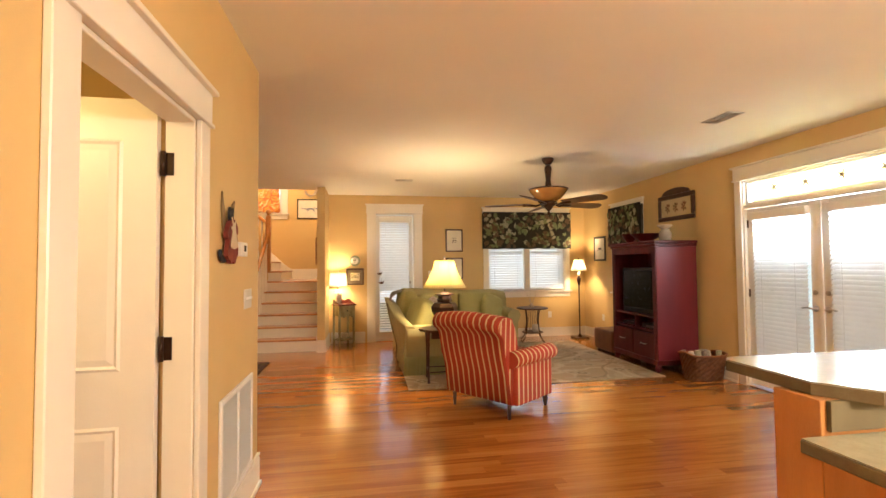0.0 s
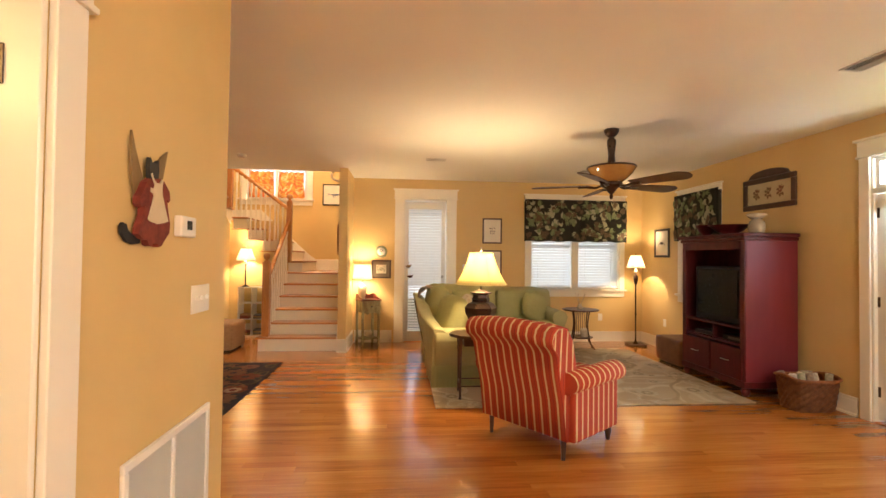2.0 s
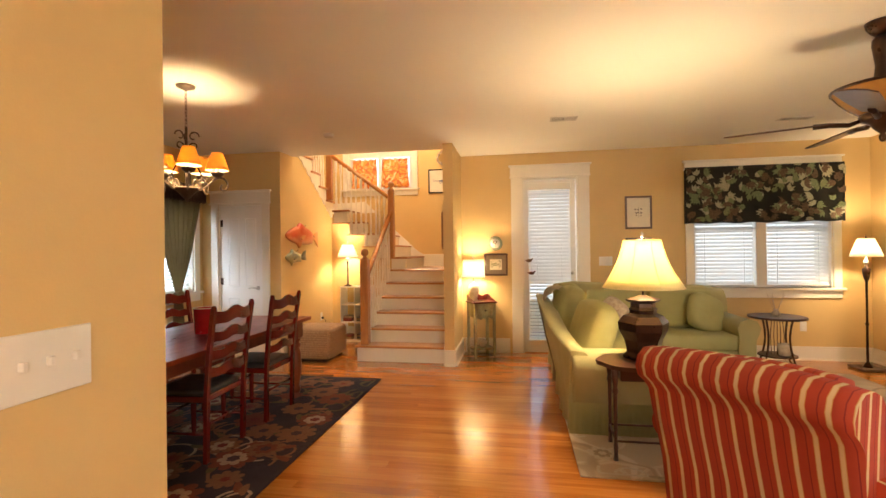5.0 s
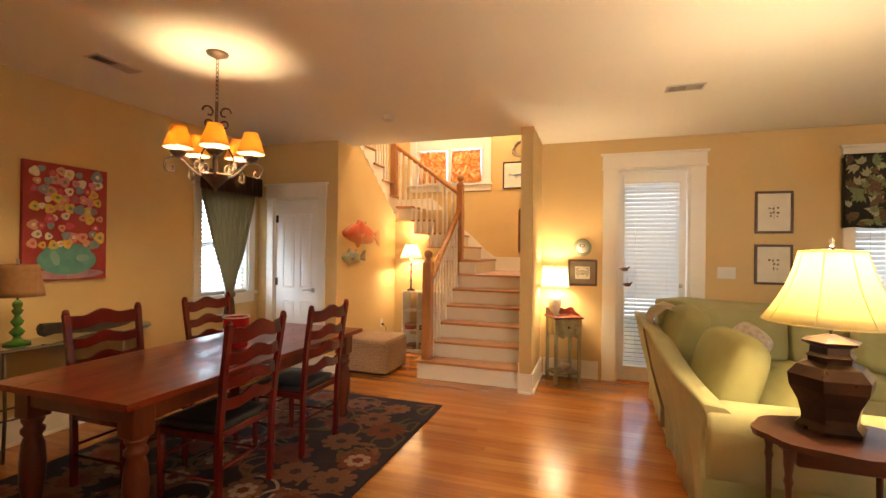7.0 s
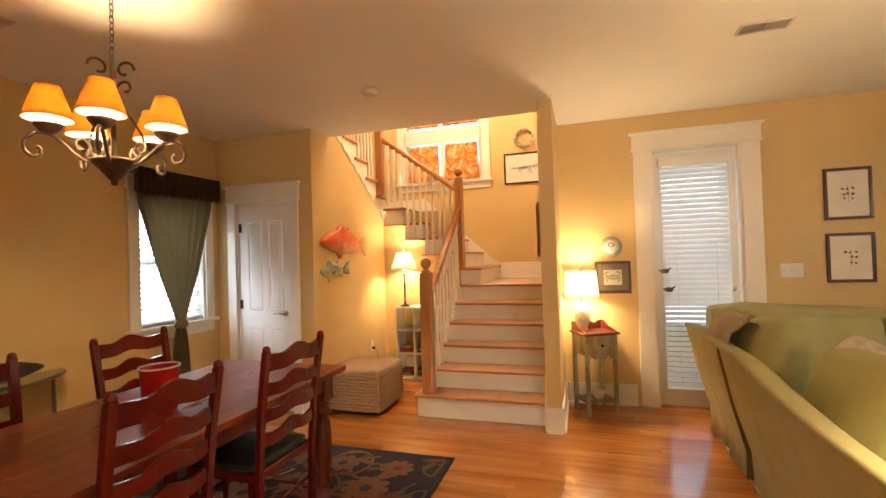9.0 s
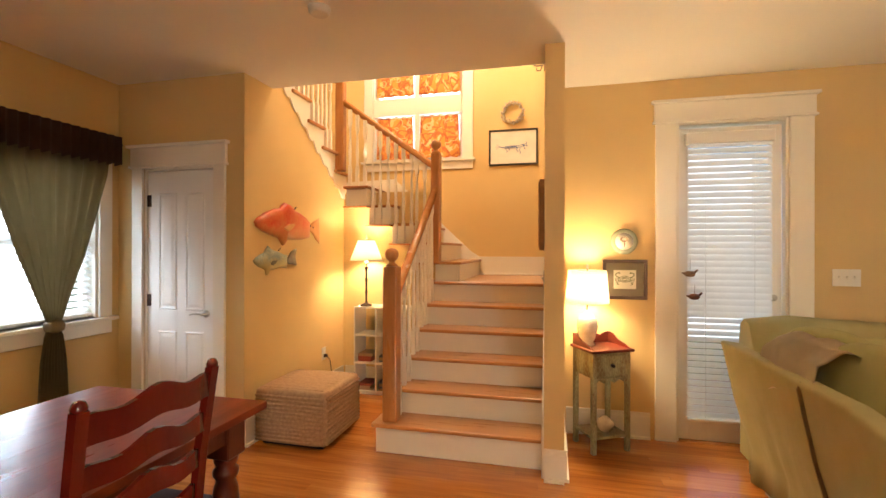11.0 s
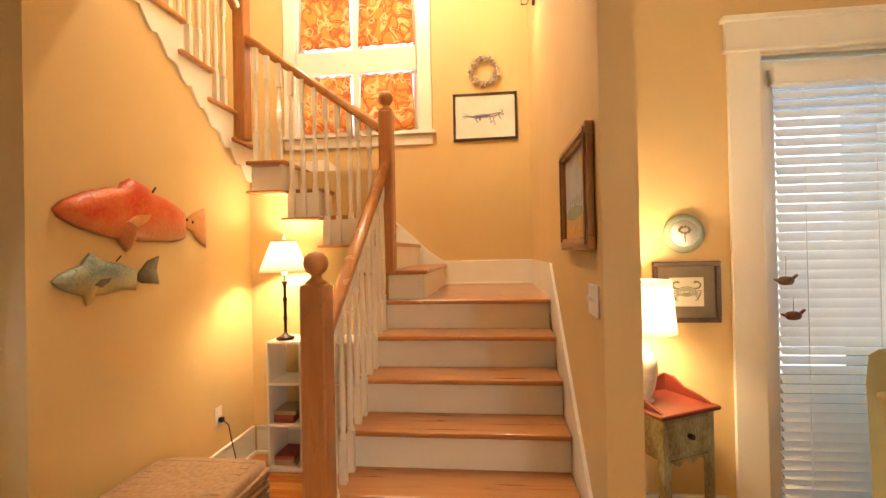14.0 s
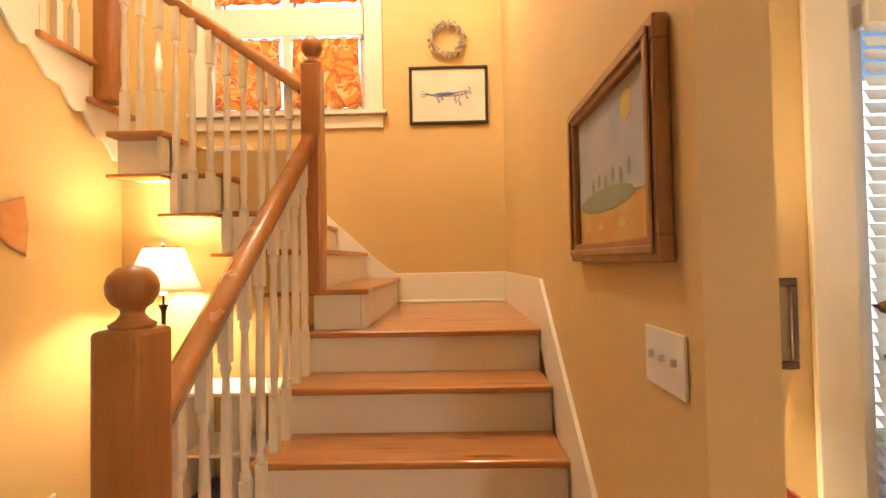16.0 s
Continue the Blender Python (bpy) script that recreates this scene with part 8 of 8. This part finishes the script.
def figurine():
    """A flat winged cloth doll on the wall: one plain mesh with several colours."""
    bm = B()
    ms = [mat("doll_dress", (0.22, 0.035, 0.02), (0.12, 0.02, 0.015), 30, 0.8), mat("doll_apron", (0.62, 0.52, 0.36), None, 10, 0.8), mat("doll_wing", (0.25, 0.16, 0.06), (0.18, 0.11, 0.045), 12, 0.6), mat("doll_dark", (0.02, 0.018, 0.02), None, 10, 0.7)]

    def shape(pts, x0, x1, mi):
        c = len(bm.faces)
        prism(bm, pts, 0, XH + x0, XH + x1)
        bm.faces.ensure_lookup_table()
        for f in bm.faces[c:]:
            f.material_index = mi

    shape([(2.285, 1.585), (2.262, 1.64), (2.252, 1.72), (2.254, 1.805), (2.275, 1.75), (2.305, 1.69), (2.325, 1.655), (2.33, 1.60)], 0.004, 0.012, 2)
    shape([(2.37, 1.66), (2.395, 1.72), (2.43, 1.758), (2.47, 1.785), (2.455, 1.73), (2.437, 1.67), (2.41, 1.61), (2.375, 1.62)], 0.004, 0.012, 2)
    shape([(2.325, 1.665), (2.30, 1.65), (2.278, 1.615), (2.262, 1.595), (2.262, 1.575), (2.275, 1.565), (2.292, 1.575), (2.287, 1.54), (2.27, 1.51), (2.262, 1.48), (2.28, 1.466), (2.31, 1.462), (2.318, 1.447), (2.335, 1.443), (2.35, 1.455), (2.372, 1.453), (2.382, 1.441), (2.40, 1.447), (2.412, 1.462), (2.447, 1.492), (2.45, 1.525), (2.438, 1.56), (2.425, 1.61), (2.44, 1.60), (2.447, 1.61), (2.442, 1.638), (2.415, 1.66), (2.39, 1.675)], 0.013, 0.035, 0)
    shape([(2.322, 1.683), (2.33, 1.668), (2.345, 1.655), (2.37, 1.655), (2.382, 1.672), (2.39, 1.668), (2.384, 1.64), (2.386, 1.62), (2.428, 1.532), (2.40, 1.524), (2.36, 1.518), (2.32, 1.524), (2.305, 1.53), (2.335, 1.605), (2.334, 1.617), (2.318, 1.620), (2.318, 1.634), (2.336, 1.632), (2.34, 1.648), (2.318, 1.676)], 0.036, 0.040, 1)
    shape([(2.332, 1.655), (2.325, 1.675), (2.322, 1.70), (2.326, 1.735), (2.338, 1.722), (2.362, 1.722), (2.378, 1.735), (2.381, 1.70), (2.376, 1.672), (2.362, 1.655), (2.347, 1.648)], 0.016, 0.030, 3)
    shape([(2.30, 1.452), (2.30, 1.472), (2.262, 1.476), (2.235, 1.49), (2.228, 1.508), (2.21, 1.512), (2.200, 1.50), (2.205, 1.478), (2.228, 1.456), (2.262, 1.447)], 0.008, 0.018, 3)
    bmesh.ops.recalc_face_normals(bm, faces=bm.faces[:])
    o = solo("wall_figurine", bm, ms, "flat winged cloth doll in a red dress and cream apron", "wall ornament")


figurine()

rg = thing("return_grille", "white louvred return air grille low on the hall wall", "vent")
y0, y1, z0, z1 = 2.25, 2.875, 0.205, 0.765
for a, b, c, d in ((y0, y1, z0, z0 + 0.03), (y0, y1, z1 - 0.03, z1), (y0, y0 + 0.03, z0 + 0.03, z1 - 0.03), (y1 - 0.03, y1, z0 + 0.03, z1 - 0.03), ((y0 + y1) / 2 - 0.012, (y0 + y1) / 2 + 0.012, z0 + 0.03, z1 - 0.03)):
    part("grille_frame", bx(XH + 0.001, XH + 0.016, a, b, c, d, bevel=0.003), M_DOOR, rg)
part("dark_backing", bx(XH + 0.0005, XH + 0.002, y0 + 0.03, y1 - 0.03, z0 + 0.03, z1 - 0.03), M_VENT, rg)
k = z0 + 0.042
while k < z1 - 0.035:
    for a, b in ((y0 + 0.031, (y0 + y1) / 2 - 0.013), ((y0 + y1) / 2 + 0.013, y1 - 0.031)):
        bm = B()
        vs = [bm.verts.new(p) for p in ((XH + 0.003, a, k + 0.011), (XH + 0.003, b, k + 0.011), (XH + 0.013, b, k), (XH + 0.013, a, k))]
        bm.faces.new(vs)
        bmesh.ops.solidify(bm, geom=bm.faces[:], thickness=0.001)
        part("louvre", bm, M_DOOR, rg)
    k += 0.0135


M_DUCT = mat("duct_grey", (0.30, 0.28, 0.26), None, 10, 0.7)


def ceiling_vent(x, y, w, d, label, axis=0):
    root = thing("ceiling_vent", label, "vent", pose(x, y, H, 0, 0, 90 if axis else 0))
    for a, b, c, e in ((-w / 2, w / 2, -d / 2, -d / 2 + 0.018), (-w / 2, w / 2, d / 2 - 0.018, d / 2), (-w / 2, -w / 2 + 0.018, -d / 2 + 0.018, d / 2 - 0.018), (w / 2 - 0.018, w / 2, -d / 2 + 0.018, d / 2 - 0.018)):
        part("frame", bx(a, b, c, e, -0.009, -0.001, bevel=0.002), M_VENT, root)
    part("dark_backing", bx(-w / 2 + 0.018, w / 2 - 0.018, -d / 2 + 0.018, d / 2 - 0.018, -0.002, -0.001), M_DUCT, root)
    k = -w / 2 + 0.026
    while k < w / 2 - 0.022:
        sg = 1 if k > 0 else -1
        bm = B()
        bm.faces.new([bm.verts.new(p) for p in ((k, -d / 2 + 0.018, -0.002), (k, d / 2 - 0.018, -0.002), (k + sg * 0.012, d / 2 - 0.018, -0.010), (k + sg * 0.012, -d / 2 + 0.018, -0.010))])
        bmesh.ops.solidify(bm, geom=bm.faces[:], thickness=0.001)
        part("slat", bm, M_VENT, root)
        k += 0.014


ceiling_vent(3.215, 3.44, 0.17, 0.32, "white ceiling air vent near the French doors")
ceiling_vent(0.60, 6.82, 0.27, 0.14, "white ceiling air vent in the living room")
ceiling_vent(-3.26, 5.19, 0.32, 0.14, "white ceiling air vent above the dining wall", 1)
ceiling_vent(2.95, 7.3, 0.30, 0.12, "white ceiling air vent near the window wall")
solo("smoke_detector", lathe(B(), [(0.045, 0.0), (0.055, 0.01), (0.06, 0.03), (0.062, 0.034)], n=28), M_VENT, "round off-white smoke detector on the ceiling", "smoke detector", pose(-1.947, 6.89, H - 0.035))

sc = thing("wall_sconce", "dark iron sconce with a lit glass shade on the wall", "wall lamp")
bm = B()
tube(bm, [(XW - 0.004, 9.5, 3.42), (XW - 0.05, 9.5, 3.36), (XW - 0.12, 9.5, 3.36), (XW - 0.17, 9.5, 3.40), (XW - 0.17, 9.5, 3.44)], 0.008, 8)
tube(bm, [(XW - 0.02, 9.5, 3.5), (XW - 0.02, 9.5, 3.3)], 0.012, 8)
tube(bm, [(XW - 0.05, 9.5, 3.36), (XW - 0.07, 9.5, 3.31), (XW - 0.11, 9.5, 3.31), (XW - 0.11, 9.5, 3.34)], 0.006, 8)
part("scroll_bracket", bm, M_IRON, sc)
part("glass_shade", cone_shade(B(), 0.035, 3.44, 0.085, 3.60, XW - 0.17, 9.5, 24, flare=0.05), M_SHADEW, sc)

# ---- kitchen peninsula ----
kp_ = thing("kitchen_peninsula", "maple kitchen peninsula with a raised stone bar top", "kitchen counter")
part("end_panel", bx(1.375, 1.395, 0.10, 1.0185, 0.0, 0.86, bevel=0.003), M_CABWOOD, kp_)
part("raised_wall", bx(1.375, 3.4, 1.02, 1.18, 0.0, 1.01, bevel=0.002), M_CABWOOD, kp_)
part("splash", bx(1.396, 3.4, 1.005, 1.0195, 0.92, 1.01), M_SPLASH, kp_)
part("cabinet_box", bx(1.396, 3.4, 0.40, 1.0195, 0.0, 0.87), M_CABWOOD, kp_)
for k in range(3):
    a = 1.42 + 0.62 * k
    dd = part("cabinet_door", bx(a, a + 0.60, 0.379, 0.399, 0.12, 0.84, bevel=0.004), M_CABWOOD, kp_)
    part("door_panel", bx(a + 0.08, a + 0.52, 0.374, 0.3785, 0.20, 0.76, bevel=0.004), M_CABWOOD, dd)
bt = thing("bar_top", "olive-edged pale stone bar top with clipped corner on the raised wall", "worktop")
pts = [(1.50, 0.94), (3.45, 0.94), (3.45, 1.46), (1.45, 1.46), (1.40, 1.41), (1.40, 1.07)]
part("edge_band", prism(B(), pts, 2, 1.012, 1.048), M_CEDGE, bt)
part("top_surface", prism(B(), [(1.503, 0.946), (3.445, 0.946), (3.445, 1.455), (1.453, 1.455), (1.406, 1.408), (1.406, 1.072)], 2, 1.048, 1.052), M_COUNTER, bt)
ct = thing("worktop", "olive-edged pale stone worktop on the lower cabinets", "worktop")
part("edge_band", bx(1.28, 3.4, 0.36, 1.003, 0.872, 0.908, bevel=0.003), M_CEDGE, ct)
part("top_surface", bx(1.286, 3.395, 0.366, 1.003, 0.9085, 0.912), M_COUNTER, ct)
plate("wall_outlet", "white outlet on the olive splash of the peninsula", 0, 1.68, 0.965, 1.005, -1, 0.12, 0.075, kind="outlet")

# starfish and gauze in the transom
bm = B()
bm.faces.new([bm.verts.new(p) for p in ((XR + 0.02, 2.75, 2.11), (XR + 0.02, 4.36, 2.11), (XR + 0.02, 4.36, 2.335), (XR + 0.02, 2.75, 2.335))])
solo("gauze_panel", bm, translucent("yellow_gauze", (0.75, 0.62, 0.25), 0.6, 0.8), "sheer yellow gauze across the transom window", "curtain")
for k, y in enumerate((4.08, 3.72, 3.36, 3.0)):
    bm = B()
    vs = []
    for i in range(10):
        a = math.pi * 2 * i / 10 + 0.3 * k
        r = 0.062 if i % 2 == 0 else 0.015
        vs.append((y + r * math.cos(a), 2.235 + r * math.sin(a)))
    prism(bm, vs, 0, XR + 0.006, XR + 0.015)
    solo("starfish", bm, mat("starfish", (0.38, 0.28, 0.17), (0.28, 0.2, 0.12), 40, 0.8, bump=0.5, bscale=150), "dried starfish standing in the transom window", "ornament", None, "starfish in the transom")

# ---- floorboards ----
fl = tagged(new("floor"), "glossy orange-toned strip oak floor", kind="structure")
rng = random.Random(5)
BW = 0.0825
meshes = {}
far = B()
done = 0
rows_y = int((YL + 0.13 - YS) / BW)
cands = []
for i in range(rows_y):
    y0 = YS + i * BW
    x = -2.75 - rng.random() * 1.2 if y0 < 2.9 else XL - rng.random() * 1.2
    while x < XR + 0.1:
        ln = rng.choice((0.9, 1.2, 1.5, 1.8, 2.1))
        xa, xb = max(x, -2.75 if y0 < 2.9 else XL - 0.1), min(x + ln, XR + 0.1)
        if xb - xa > 0.05:
            cands.append((xa, xb, y0))
        x += ln
near = sorted(cands, key=lambda c: (max(abs((c[0] + c[1]) / 2 - 0.2) - 1.4, 0) + max(abs(c[2] - 4.6) - 3.0, 0)))[:290]
near = set(near)
for c in cands:
    xa, xb, y0 = c
    if c in near:
        key = math.floor((xb - xa) * 1000 + 0.5) / 1000
        if key not in meshes:
            me = bpy.data.meshes.new("floorboard")
            b = bx(0, key - 0.0004, 0, BW - 0.0004, -0.0115, 0, bevel=0.0004)
            b.to_mesh(me)
            b.free()
            me.materials.append(M_FLOOR)
            meshes[key] = me
        o = new("floorboard", meshes[key])
        o.location = (xa, y0, 0)
        o.parent = fl
    else:
        box(far, xa, xb, y0, y0 + BW, -0.0115, 0)
part("floorboards_rest", far, M_FLOOR, fl, kind="stuff")
